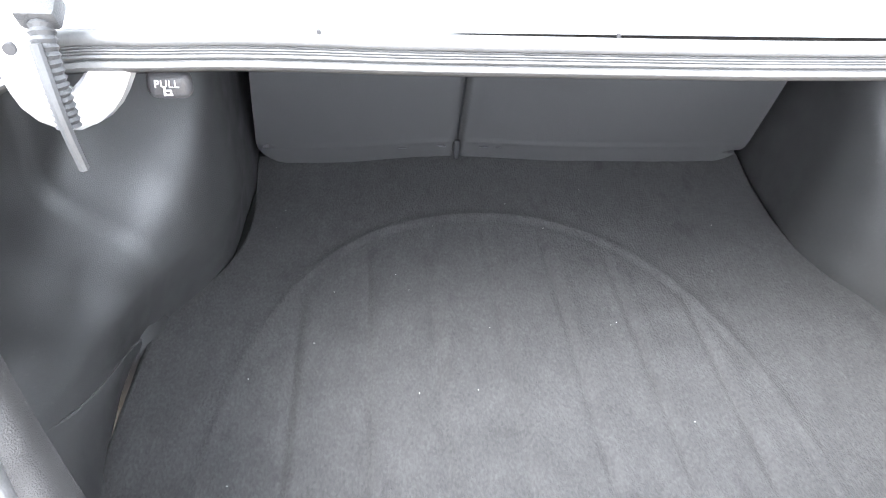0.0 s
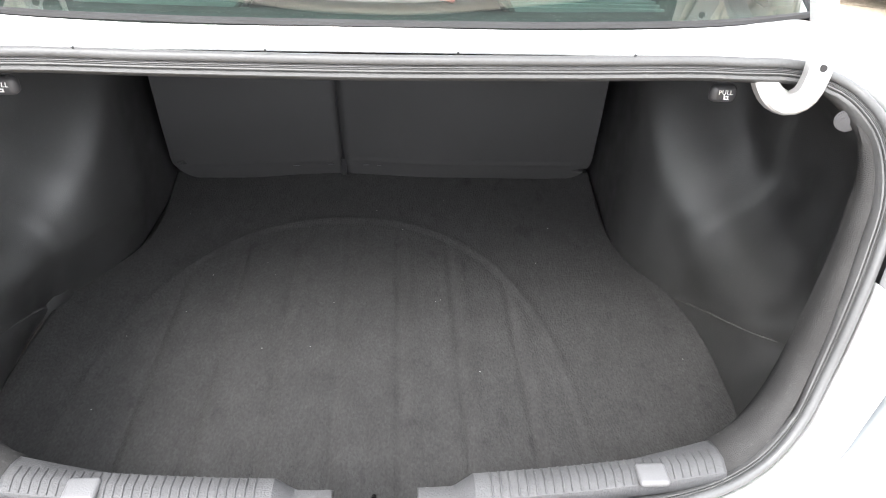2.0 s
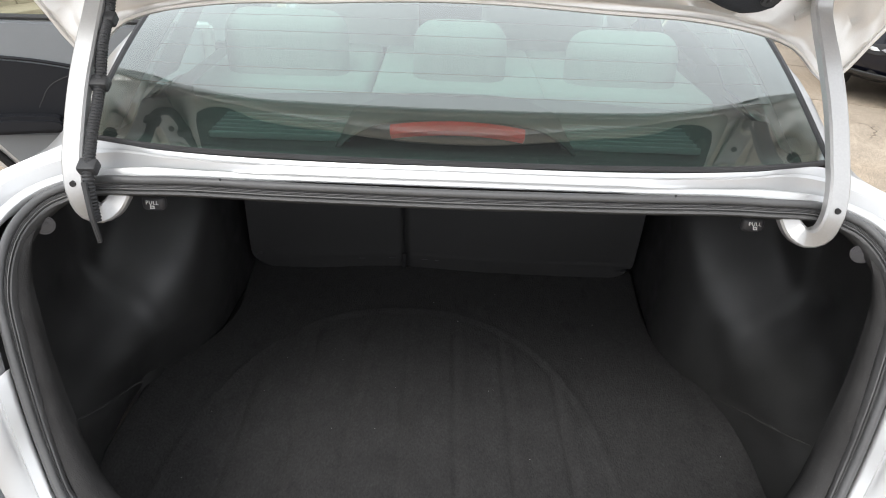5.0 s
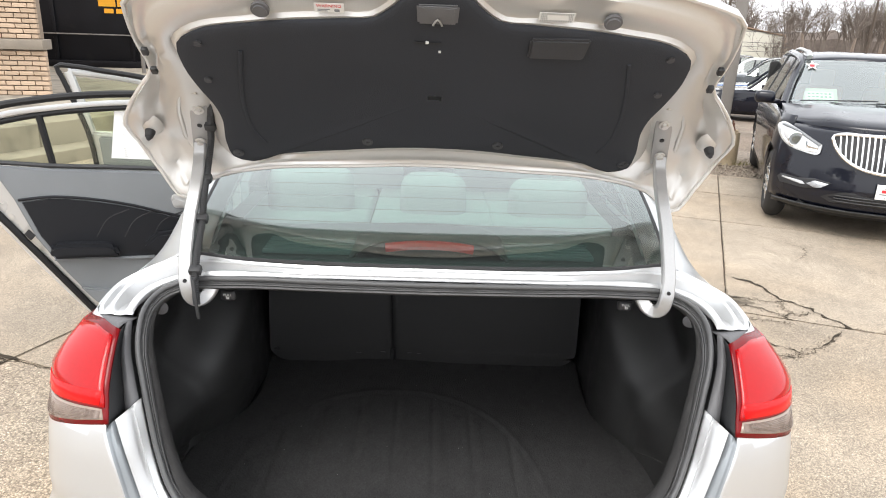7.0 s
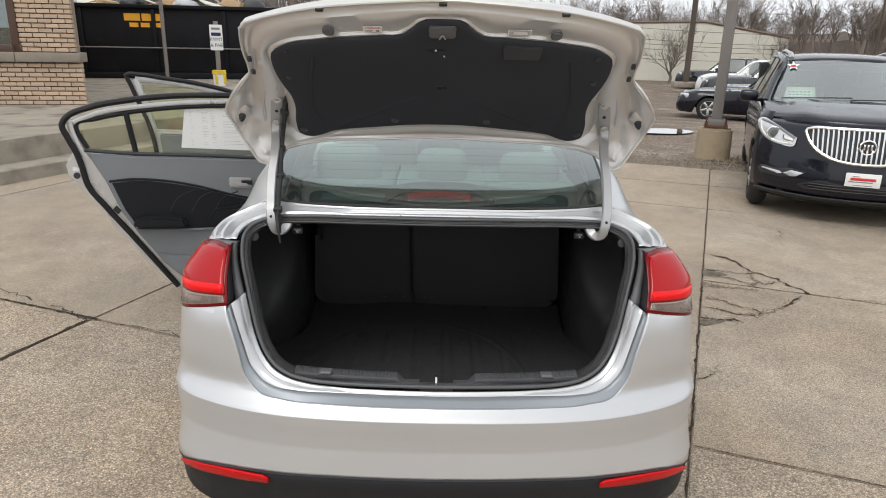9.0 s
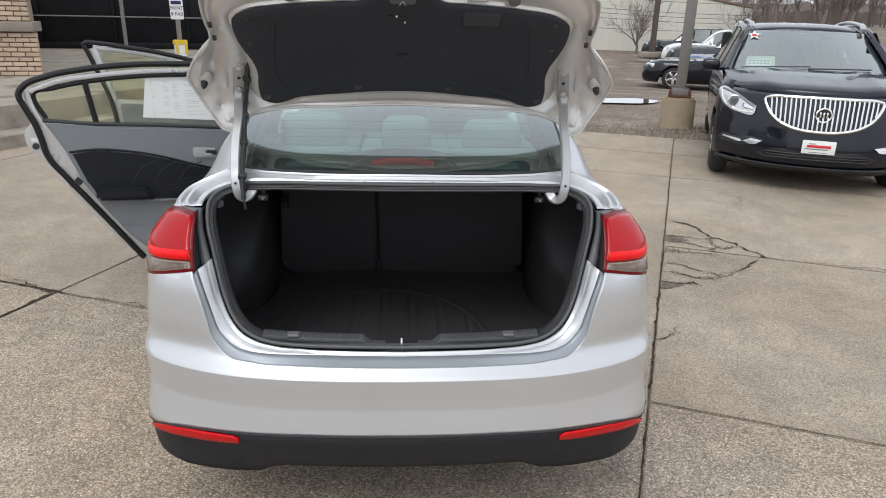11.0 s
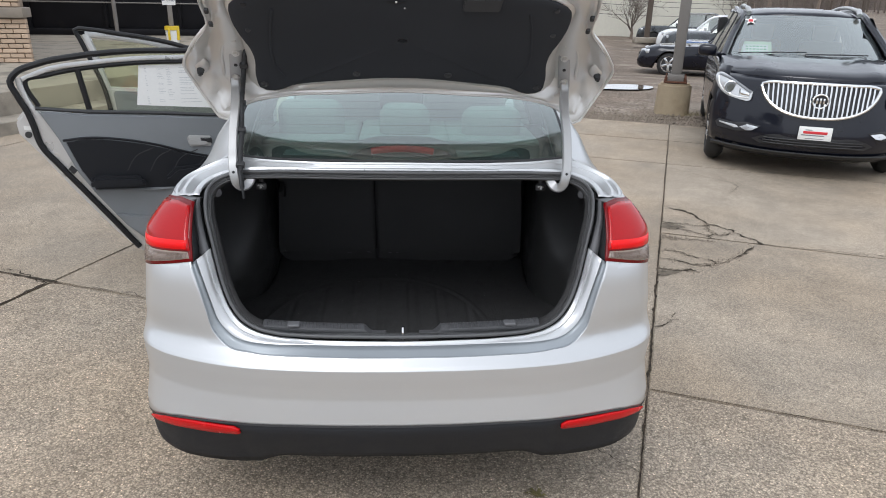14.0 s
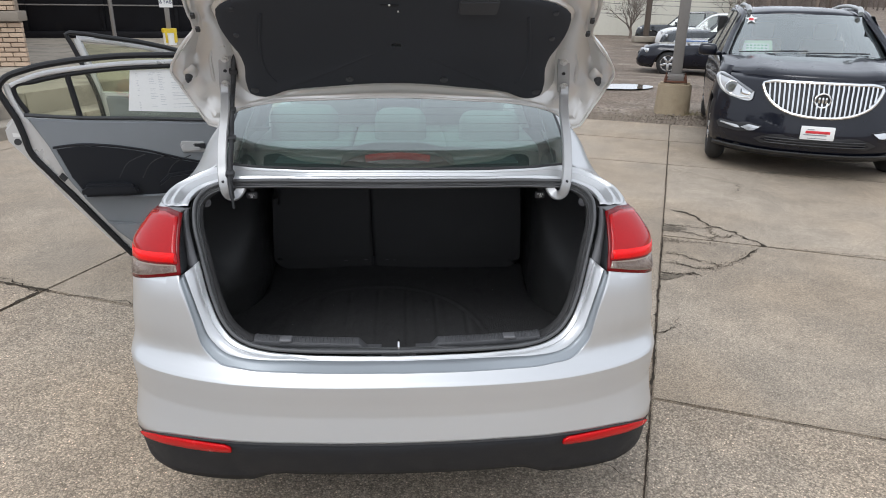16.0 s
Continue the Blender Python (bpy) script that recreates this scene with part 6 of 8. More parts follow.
dbar([(0.22, 1.316), (0.55, 1.312), (0.79, 1.290), (0.94, 1.262), (1.035, 1.232), (1.035, 1.22), (0.995, 1.115)], -0.010, 0.0115, "glass_channel", DOORSEAL, rdoor, 60)
dbar([(0.12, 1.028), (0.5, 1.062), (0.80, 1.083), (1.01, 1.108)], 0.006, 0.010, "belt_seal", RUBBER, rdoor, 40)
dbar([(0.800, 1.288), (0.772, 1.07)], -0.008, 0.014, "window_divider", DOORSEAL, rdoor, 12)
gl = dpl([(0.15, 1.02), (0.5, 1.05), (0.78, 1.07), (1.01, 1.10), (1.045, 1.23), (0.94, 1.27), (0.79, 1.30), (0.55, 1.322), (0.15, 1.326)], -0.022, 0.004, 0, "door_window", DOORGLASS, rdoor, "clear door glass")
gl.visible_shadow = False
dpl([(0.06, 0.40), (0.60, 0.38), (0.686, 0.473), (0.798, 0.645), (0.871, 0.775), (0.932, 0.951), (1.000, 1.095), (0.8, 1.072), (0.5, 1.05), (0.06, 1.015)], 0.0, 0.022, 0.008, "trim_panel", TRIMGREY, rdoor, "grey vinyl door trim")
ins = [tuple(p) for p in spl([(0.905, 0.938), (0.80, 0.945), (0.664, 0.930), (0.50, 0.893), (0.313, 0.832), (0.12, 0.78)], 24)]
insert = dpl(ins + [(0.12, 0.66), (0.45, 0.657), (0.80, 0.680), (0.855, 0.785)], 0.014, 0.012, 0.004, "trim_insert", TRIMBLACK, rdoor, "black padded insert with sweeping pleats")
dbar([(0.915, 0.945), (0.80, 0.952), (0.664, 0.937), (0.50, 0.900), (0.313, 0.838), (0.12, 0.785)], 0.024, 0.006, "trim_bead", TRIMBLACK, rdoor, 40)
for x0, z0 in ((0.64, 0.765), (0.53, 0.755), (0.42, 0.74), (0.31, 0.72)):
    dbar([(x0, z0), (x0 - 0.05, z0 + 0.075), (x0 - 0.14, z0 + 0.115)], 0.0245, 0.0028, "pleat", INKBLACK, insert, 16)
arm_o = [(0.815, 0.692), (0.823, 0.735), (0.805, 0.754), (0.70, 0.752), (0.60, 0.742), (0.568, 0.730), (0.548, 0.682)]
dpl(arm_o, 0.02, 0.065, 0.014, "armrest", TRIMBLACK, rdoor, "black padded armrest")
dpl([(0.40, 0.652), (0.46, 0.72), (0.40, 0.77), (0.25, 0.78), (0.12, 0.72), (0.12, 0.65)], 0.02, 0.05, 0.014, "pull_cup", TRIMBLACK, rdoor)
dpl([(0.817, 0.672), (0.80, 0.685), (0.50, 0.662), (0.12, 0.652), (0.12, 0.640), (0.50, 0.650)], 0.02, 0.02, 0.004, "trim_ledge", TRIMGREY, rdoor)
dpl([(0.73, 0.545), (0.55, 0.505), (0.30, 0.49), (0.12, 0.49), (0.12, 0.42), (0.60, 0.40), (0.672, 0.468)], 0.018, 0.03, 0.008, "door_pocket", TRIMGREY, rdoor, "grey moulded door pocket")
hb = dpl([(0.205, 0.868), (0.315, 0.872), (0.328, 0.915), (0.318, 0.935), (0.205, 0.925)], 0.016, 0.012, 0.004, "handle_bezel", SILVER_JAMB, rdoor, "chrome inner door handle")
dpl([(0.20, 0.885), (0.255, 0.888), (0.262, 0.918), (0.20, 0.915)], 0.022, 0.010, 0.004, "handle_recess", INKBLACK, hb)
dpl([(0.225, 0.878), (0.312, 0.880), (0.322, 0.912), (0.310, 0.922), (0.272, 0.905), (0.225, 0.896)], 0.030, 0.010, 0.004, "handle_lever", SILVER_JAMB, hb)
lt = dpl([(0.925, 0.795), (0.895, 0.835), (0.84, 0.75), (0.865, 0.715)], 0.000, 0.012, 0.004, "door_latch", STEEL, rdoor, "steel door latch plate")
dpl([(0.915, 0.795), (0.895, 0.815), (0.872, 0.785), (0.893, 0.765)], 0.008, 0.008, 0.001, "latch_mouth", INKBLACK, lt)
for x, z, r in ((1.005, 0.915, 0.012), (0.955, 0.87, 0.014), (1.06, 0.98, 0.016)):
    bm = bmesh.new()
    cyl(bm, (x, z, 0.002), r, 0.006, "z", 16, 0.001, m=RM)
    part("door_plug", bm, RUBBER if r != 0.014 else SILVER_IN, rdoor)
dpl([(1.03, 1.00), (1.075, 1.005), (1.075, 1.025), (1.03, 1.018)], 0.001, 0.002, 0, "door_sticker", WHITEPL, rdoor, "small white sticker")
# price sheet stuck to the window
sheet = dpl([(0.550, 1.100), (0.518, 1.301), (0.10, 1.305), (0.13, 1.065)], -0.017, 0.002, 0, "price_sheet", WHITEPL, rdoor, "white printed price sheet stuck to the door glass")
rnd = random.Random(11)
bm = bmesh.new()
for col, (x0, wd) in enumerate(((0.495, 0.012), (0.435, 0.035), (0.39, 0.03), (0.33, 0.11), (0.20, 0.09))):
    for r_ in range(22):
        z = 1.285 - 0.0085 * r_
        if rnd.random() < 0.25:
            continue
        ln = wd * rnd.uniform(0.5, 1.0)
        plate(bm, [(x0, z), (x0 - ln, z - 0.001), (x0 - ln, z - 0.0024), (x0, z - 0.0014)], RM @ Matrix.Translation((0, 0, -0.0149)), 0.0004)
tagged(part("sheet_print", bm, PLASTICBAG, sheet, "grey print too small to read"), kind="stuff")

FD_H, FD_W = (-0.86, 3.15), (-1.16, -0.35)
lower = [(0.02, 0.30), (1.02, 0.30), (1.06, 0.45), (1.085, 0.75), (1.09, 1.06), (0.6, 1.03), (0.02, 0.98)]
fdoor, FM = open_door("front_door", FD_H, FD_W, lower)
dbar([(0.30, 1.19), (0.45, 1.262), (0.60, 1.316), (0.81, 1.368), (1.0, 1.398), (1.13, 1.418), (1.215, 1.418), (1.195, 1.36), (1.165, 1.27), (1.10, 1.06), (1.075, 0.85), (1.07, 0.45)], 0.012, 0.014, "door_seal", DOORSEAL, fdoor, 70, m=FM)
dbar([(0.30, 1.165), (0.45, 1.235), (0.60, 1.288), (0.81, 1.340), (1.0, 1.372), (1.165, 1.390)], -0.012, 0.018, "window_frame", SILVER_JAMB, fdoor, 50, flat=0.8, m=FM)
dbar([(1.165, 1.39), (1.14, 1.30), (1.085, 1.06)], -0.008, 0.024, "window_frame", SILVER_JAMB, fdoor, 20, flat=0.8, m=FM)
gl = dpl([(0.10, 1.0), (1.07, 1.06), (1.14, 1.36), (0.81, 1.33), (0.60, 1.275), (0.30, 1.15)], -0.022, 0.004, 0, "door_window", DOORGLASS, fdoor, "clear door glass", m=FM)
gl.visible_shadow = False
dpl([(0.05, 0.38), (1.0, 0.38), (1.03, 0.75), (1.05, 1.04), (0.05, 0.98)], 0.0, 0.03, 0.01, "trim_panel", TRIMGREY, fdoor, "grey vinyl door trim", m=FM)

# ---------------------------------------------------------------- dark crossover facing the camera
SUV_M = frame_of((4.318, 5.405, 0), (0.926, -0.377, 0), (0.377, 0.926, 0)) @ Matrix.Diagonal((1, 1, 0.972, 1))  # x to the viewer's right, y to its tail


suv = thing("crossover_car", "dark blue-black crossover parked on the drive", "car", SUV_M)


def sp_(name, bm, mt, parent=None, label="", **k):
    ob = part(name, bm, mt, parent or suv, label, **k)
    return ob


# front end: rows from the bumper's bottom up to the hood's edge, bowed in plan
def front_y(x, z):
    bow = 0.46 * abs(x / 0.95) ** 2.6
    lean = np.interp(z, [0.2, 0.30, 0.42, 0.55, 0.75, 0.95, 1.05], [-0.80, -0.90, -0.93, -0.91, -0.88, -0.80, -0.62])
    return lean + bow


xs = np.linspace(-0.95, 0.95, 49)
zs = [0.20, 0.26, 0.32, 0.40, 0.48, 0.56, 0.64, 0.72, 0.80, 0.88, 0.94, 0.985]
bm = grid(bmesh.new(), [[(x * np.interp(z, [0.2, 0.35, 0.6, 0.98], [0.93, 0.99, 1.0, 0.955]), front_y(x, z), z) for x in xs] for z in zs])
sp_("front_bumper", bm, BLACKCAR, label="dark glossy front end", thick=0.01)
bm = grid(bmesh.new(), [[(x * k, front_y(x, 0.985) + dy * (1 - 0.35 * abs(x) ** 2), z + min(1, dy / 0.06) * (0.025 * (1 - abs(x / 0.95) ** 3) + 0.015 * bell(abs(x) - 0.55, 0.12))) for x in xs]
                        for k, dy, z in ((0.955, 0.0, 0.984), (0.95, 0.06, 1.005), (0.945, 0.25, 1.035), (0.94, 0.55, 1.075), (0.93, 0.85, 1.105), (0.92, 1.10, 1.115))])
sp_("hood", bm, BLACKCAR, label="long dark glossy hood", thick=0.006)
# flanks
for sd in (-1, 1):
    rows = []
    for y in np.linspace(-0.45, 3.6, 50):
        row = []
        for z in (0.24, 0.34, 0.5, 0.7, 0.86, 0.98, 1.06):
            x = 0.955 - 0.05 * abs((z - 0.6) / 0.45) ** 2 - (0.10 * max(0, (-0.15 - y) / 0.3) ** 2) - 0.07 * max(0, (y - 3.0) / 0.6) ** 2
            for yc in (-0.10, 2.80):
                d = math.hypot(y - yc, z - 0.35)
                if d < 0.40:
                    z = max(z, 0.35 + math.sqrt(max(0, 0.40 ** 2 - (y - yc) ** 2)))
            row.append((sd * x, y, z))
        rows.append(row)
    sp_("body_side", grid(bmesh.new(), rows), BLACKCAR, label="dark glossy flank", thick=0.01)
    for y in (-0.10, 2.80):
        bm = bmesh.new()
        tube(bm, [(sd * 0.84, y + 0.265 * math.cos(a), 0.355 + 0.265 * math.sin(a)) for a in np.linspace(0, 2 * math.pi, 33)], 0.098, 10, cap=False, up=(1, 0, 0))
        wh = sp_("wheel", bm, TYRE, label="black tyre on a dark rim")
        bm = bmesh.new()
        cyl(bm, (sd * 0.87, y, 0.355), 0.225, 0.10, "x", 24, 0.015)
        for k in range(6):
            a = k * math.pi / 3
            bx(bm, (sd * 0.925, y + 0.11 * math.cos(a), 0.355 + 0.11 * math.sin(a)), (0.02, 0.20, 0.05), 0.008)
        sp_("rim", bm, ALLOY, wh)
    # door mirror
    bm = bmesh.new()
    bx(bm, (sd * 1.035, 0.55, 1.145), (0.20, 0.10, 0.13), 0.045, seg=3)
    bx(bm, (sd * 0.93, 0.57, 1.10), (0.10, 0.05, 0.05), 0.015)
    sp_("door_mirror", bm, BLACKCAR, label="dark door mirror")
# cabin: windscreen, roof, pillars
wsr = []
for t in np.linspace(0, 1, 9):
    w = 0.80 - 0.17 * t
    wsr.append([(w * a, 0.42 + 0.80 * t + 0.12 * abs(a) ** 2, 1.115 + 0.43 * t - 0.02 * abs(a) ** 2) for a in np.linspace(-1, 1, 21)])
g = sp_("windscreen", grid(bmesh.new(), wsr), SUVGLASS, label="wide raked windscreen")
g.visible_shadow = False
rf = [[(w * a, y + 0.12 * abs(a) ** 2, z - 0.055 * abs(a) ** 3) for a in np.linspace(-1, 1, 21)] for y, z, w in ((1.22, 1.548, 0.635), (1.32, 1.585, 0.66), (1.7, 1.62, 0.68), (2.6, 1.62, 0.68), (3.3, 1.57, 0.64), (3.55, 1.50, 0.60))]
sp_("roof", grid(bmesh.new(), rf), BLACKCAR, label="dark roof", thick=0.04)
for sd in (-1, 1):
    bm = bmesh.new()
    tube(bm, spl([(sd * 0.86, 0.42, 1.09), (sd * 0.78, 0.85, 1.30), (sd * 0.675, 1.32, 1.525), (sd * 0.69, 1.8, 1.575), (sd * 0.69, 2.7, 1.575), (sd * 0.66, 3.45, 1.50)], 30), 0.040, 8)
    sp_("roof_pillar", bm, BLACKCAR)
    rows = [[(sd * (0.905 - 0.20 * t), y + 0.35 * t * (1 if y < 1 else 0.1), 1.04 + 0.50 * t) for y in np.linspace(0.75, 3.35, 8)] for t in (0, 0.5, 1)]
    gs = sp_("side_window", grid(bmesh.new(), rows), SIDEGLASS, label="dark side glass")
    bm = bmesh.new()
    tube(bm, spl([(sd * 0.60, 1.30, 1.560), (sd * 0.605, 1.37, 1.600), (sd * 0.61, 1.55, 1.615), (sd * 0.61, 2.6, 1.625), (sd * 0.60, 3.05, 1.585)], 30), [0.030 if k < 4 else 0.022 for k in range(30)], 10)
    sp_("roof_bar", bm, STEEL, label="bright roof rail")
    for yb in (1.45, 2.45):
        sp_("window_post", tube(bmesh.new(), [(sd * 0.888, yb, 1.04), (sd * 0.785, yb + 0.06, 1.30), (sd * 0.69, yb + 0.1, 1.54)], 0.028, 6), BLACKPL)
bm = bmesh.new()
bx(bm, (0, 2.2, 0.42), (1.7, 3.2, 0.30), 0.05)
bx(bm, (0, -0.10, 0.35), (1.4, 1.2, 0.25), 0.05)
bx(bm, (0, 3.50, 0.95), (1.7, 0.12, 1.0), 0.05)
sp_("inner_body", bm, DARK, label="dark body and tail")
bm = bmesh.new()
bx(bm, (0, 0.92, 1.03), (1.5, 0.5, 0.12), 0.05)
sp_("dashboard", bm, TRIMGREY)
for x in (-0.36, 0.36):
    bm = bmesh.new()
    bx(bm, (x, 1.85, 1.32), (0.26, 0.10, 0.20), 0.05, seg=3)
    bx(bm, (x, 1.90, 0.90), (0.5, 0.14, 0.65), 0.06, seg=3)
    sp_("front_seat", bm, CARD, label="tan front seat")
bm = bmesh.new()
bx(bm, (0.0, 1.10, 1.44), (0.24, 0.03, 0.07), 0.02)
sp_("rear_view_mirror", bm, RUBBER)
# grille: chrome surround, dark backing, bowed bars and a round badge
gr_out = spl([(0, 0.955), (0.30, 0.952), (0.46, 0.945), (0.515, 0.925), (0.50, 0.86), (0.43, 0.76), (0.30, 0.68), (0.15, 0.645), (0, 0.636)], 40)
gr_ring = np.vstack([gr_out, flip(gr_out[::-1])[1:-1]])
wrap = lambda u, v, d: (u, front_y(u, v) - d, v)
bm = tube(bmesh.new(), [wrap(u, v, 0.012) for u, v in np.vstack([gr_ring, gr_ring[:1]])], 0.017, 8, cap=False)
grille = sp_("grille", bm, CHROME, label="wide chrome grille with upright bars")
bm = bmesh.new()
cg = np.array([0, 0.81])
grid(bm, [[wrap(*(cg + (p - cg) * f), d) for p in gr_ring] for f, d in ((1.0, 0.006), (0.7, 0.004), (0.35, 0.004), (0.03, 0.004))], loop=True)
sp_("grille_backing", bm, INKBLACK, grille)
low_half = gr_out[int(np.argmax(gr_out[:, 0])):][::-1]
for k in range(-11, 12):
    x = 0.042 * k + 0.0
    lowz = float(np.interp(abs(x), low_half[:, 0], low_half[:, 1]))
    if abs(x) > 0.485:
        continue
    bm = bmesh.new()
    c = spl([(x, 0.945), (x * 0.995 + 0.0015, 0.90), (x * 0.985, 0.83), (x * 0.97, max(lowz, 0.642))], 14) if lowz < 0.80 else spl([(x, 0.945), (x, 0.5 * (0.945 + lowz)), (x, lowz)], 14)
    tube(bm, [wrap(u, v, 0.014) for u, v in c], 0.0085, 6)
    sp_("grille_bar", bm, CHROME, grille)
bm = bmesh.new()
fy0 = front_y(0, 0.80) - 0.03
tube(bm, [(0.066 * math.cos(a), fy0, 0.802 + 0.066 * math.sin(a)) for a in np.linspace(0, 2 * math.pi, 29)], 0.009, 8, cap=False)
badge = sp_("badge", bm, CHROME, grille, "round chrome badge")
bm = bmesh.new()
cyl(bm, (0, fy0 + 0.006, 0.802), 0.062, 0.01, "y", 24)
part("badge_disc", bm, INKBLACK, grille)
for k in (-1, 0, 1):
    bm = bmesh.new()
    bx(bm, (0.030 * k, fy0 - 0.002, 0.805), (0.018, 0.008, 0.055), 0.004)
    part("badge_shield", bm, CHROME, grille)
# headlights, fog lights, lower grille, plate
for sd in (-1, 1):
    ho = [(0.585, 0.835), (0.60, 0.755), (0.74, 0.755), (0.85, 0.79), (0.915, 0.86), (0.935, 0.965), (0.90, 0.985), (0.80, 0.955), (0.70, 0.90)]
    c = np.vstack([spl(ho + [ho[0]], 40)[:-1]])
    ch = c.mean(axis=0)
    hw = lambda u, v, d: (sd * u, front_y(u, v) - d, v)
    bm = grid(bmesh.new(), [[hw(*(ch + (p - ch) * f), d) for p in c] for f, d in ((1.0, 0.002), (0.97, 0.012), (0.6, 0.016), (0.04, 0.018))], loop=True)
    hl = sp_("headlight", bm, HEADLAMP, label="bright swept-back headlight")
    bm = bmesh.new()
    cyl(bm, (sd * 0.79, front_y(0.79, 0.85) - 0.028, 0.855), 0.058, 0.03, "y", 24, 0.006)
    part("projector", bm, INKGREY, hl, "round projector lens")
    part("projector_ring", tube(bmesh.new(), [(sd * (0.79 + 0.062 * math.cos(a)), front_y(0.79, 0.85) - 0.036, 0.855 + 0.062 * math.sin(a)) for a in np.linspace(0, 2 * math.pi, 25)], 0.007, 6, cap=False), CHROME, hl)
    part("inner_bezel", tube(bmesh.new(), [hw(u, v, 0.014) for u, v in spl([(0.605, 0.83), (0.70, 0.885), (0.80, 0.94), (0.90, 0.968)], 16)], [0.012] * 16, 6), INKGREY, hl)
    part("side_reflector", grid(bmesh.new(), [[hw(u, v, 0.017) for u, v in spl([(0.62, 0.79), (0.66, 0.785), (0.71, 0.79)], 6)], [hw(u, v, 0.026) for u, v in spl([(0.62, 0.82), (0.66, 0.835), (0.71, 0.855)], 6)]]), CHROME, hl, "", thick=0.003)
    bm = bmesh.new()
    cyl(bm, (sd * 0.79, front_y(0.79, 0.85) - 0.044, 0.855), 0.036, 0.012, "y", 24, 0.004)
    part("projector_lens", bm, SUVGLASS, hl)
    bm = tube(bmesh.new(), [hw(u, v, 0.016) for u, v in spl([(0.62, 0.775), (0.74, 0.775), (0.84, 0.81), (0.895, 0.87), (0.912, 0.95)], 20)], 0.008, 6)
    part("light_strip", bm, WHITEPL, hl)
    def patch(poly, d0, d1):
        c0 = np.mean(np.array(poly), axis=0)
        return grid(bmesh.new(), [[hw(*(c0 + (np.array(p) - c0) * f), d) for p in poly] for f, d in ((1.0, d0), (0.92, d1), (0.5, d1), (0.05, d1))], loop=True)

    fog = sp_("fog_light", patch([(0.47, 0.515), (0.60, 0.535), (0.86, 0.520), (0.885, 0.485), (0.86, 0.440), (0.68, 0.430), (0.56, 0.455)], 0.001, 0.006), INKBLACK, label="fog light in a black bumper pocket")
    part("fog_bezel", patch([(0.485, 0.508), (0.60, 0.520), (0.668, 0.478), (0.600, 0.452), (0.545, 0.462)], 0.008, 0.016), CHROME, fog, "chrome wedge")
    part("fog_lens", patch([(0.668, 0.470), (0.69, 0.492), (0.845, 0.503), (0.852, 0.490), (0.70, 0.462)], 0.008, 0.014), HEADLAMP, fog, "slim clear lens")
bm = bmesh.new()
lg = [(0, 0.455), (0.36, 0.455), (0.47, 0.425), (0.54, 0.385), (0.46, 0.345), (0, 0.338)]
ring_ = np.vstack([np.array(lg), flip(np.array(lg)[::-1])[1:-1]])
grid(bm, [[wrap(u, v, 0.006) for u, v in ring_], [wrap(u * 0.5, 0.375 + (v - 0.375) * 0.5, 0.010) for u, v in ring_], [wrap(u * 0.02, 0.375, 0.010) for u, v in ring_]], loop=True)
lgr = sp_("lower_grille", bm, INKBLACK, label="black lower grille")
for z in (0.365, 0.392, 0.418):
    bm = tube(bmesh.new(), [wrap(u, z, 0.014) for u in np.linspace(-0.44, 0.44, 24)], 0.005, 6)
    part("lower_slat", bm, RUBBER, lgr)
bm = grid(bmesh.new(), [[wrap(x, z, d) for x in np.linspace(-0.9, 0.9, 40)] for z, d in ((0.285, 0.012), (0.275, 0.03), (0.255, 0.034), (0.235, 0.012))])
sp_("front_lip", bm, BLACKPL, label="black lower lip", thick=0.006)
bm = bmesh.new()
py_ = front_y(0, 0.48) - 0.035
bx(bm, (-0.0, py_, 0.497), (0.292, 0.012, 0.132), 0.006)
pl = sp_("dealer_plate", bm, WHITEPL, label="white dealer plate with red and grey bars")
bm = bmesh.new()
bx(bm, (0.0, py_ - 0.008, 0.507), (0.21, 0.003, 0.026), 0.001)
part("plate_bar", bm, REDPRINT, pl, "red bar in place of the name")
bm = bmesh.new()
bx(bm, (-0.02, py_ - 0.008, 0.480), (0.20, 0.003, 0.010), 0.001)
bx(bm, (0.0, py_ - 0.008, 0.448), (0.16, 0.003, 0.006), 0.001)
bx(bm, (-0.06, py_ - 0.008, 0.532), (0.06, 0.003, 0.007), 0.001)
part("plate_bar", bm, INKGREY, pl)
# things behind the windscreen and the wipers
wp = lambda x, t, lift: (x, 0.42 + 0.80 * t + 0.12 * (x / 0.75) ** 2 - 0.4 * lift, 1.115 + 0.43 * t - 0.02 * (x / 0.75) ** 2 + 0.9 * lift)
bm = grid(bmesh.new(), [[wp(x, t, -0.012) for x in np.linspace(-0.68 + 0.03 * t * 4, -0.36 + 0.01, 6)] for t in (0.03, 0.36)])
pp = sp_("price_paper", bm, PALEGREEN, label="green and white price paper behind the windscreen", thick=0.002)
bm = grid(bmesh.new(), [[wp(x, t, -0.008) for x in np.linspace(-0.65, -0.385, 6)] for t in (0.06, 0.28)])
part("paper_white", bm, WHITEPL, pp, thick=0.001)
bm = bmesh.new()
for r_ in range(3):
    for k in range(6):
        x = -0.62 + 0.038 * k
        grid(bm, [[wp(a, t, -0.005) for a in (x, x + 0.024)] for t in (0.085 + 0.065 * r_, 0.115 + 0.065 * r_)])
part("paper_print", bm, GREENPRINT, pp)
star = []
for k in range(10):
    r_ = 0.075 if k % 2 == 0 else 0.03
    star.append((-0.575 + r_ * math.sin(k * math.pi / 5), 0.86 + r_ * 1.6 * math.cos(k * math.pi / 5)))
bm = bmesh.new()
bm.faces.new([bm.verts.new(wp(x, t, 0.004)) for x, t in star])
sp_("star_sticker", bm, WHITEPL, label="white star sticker with a red heart") 
bm = bmesh.new()
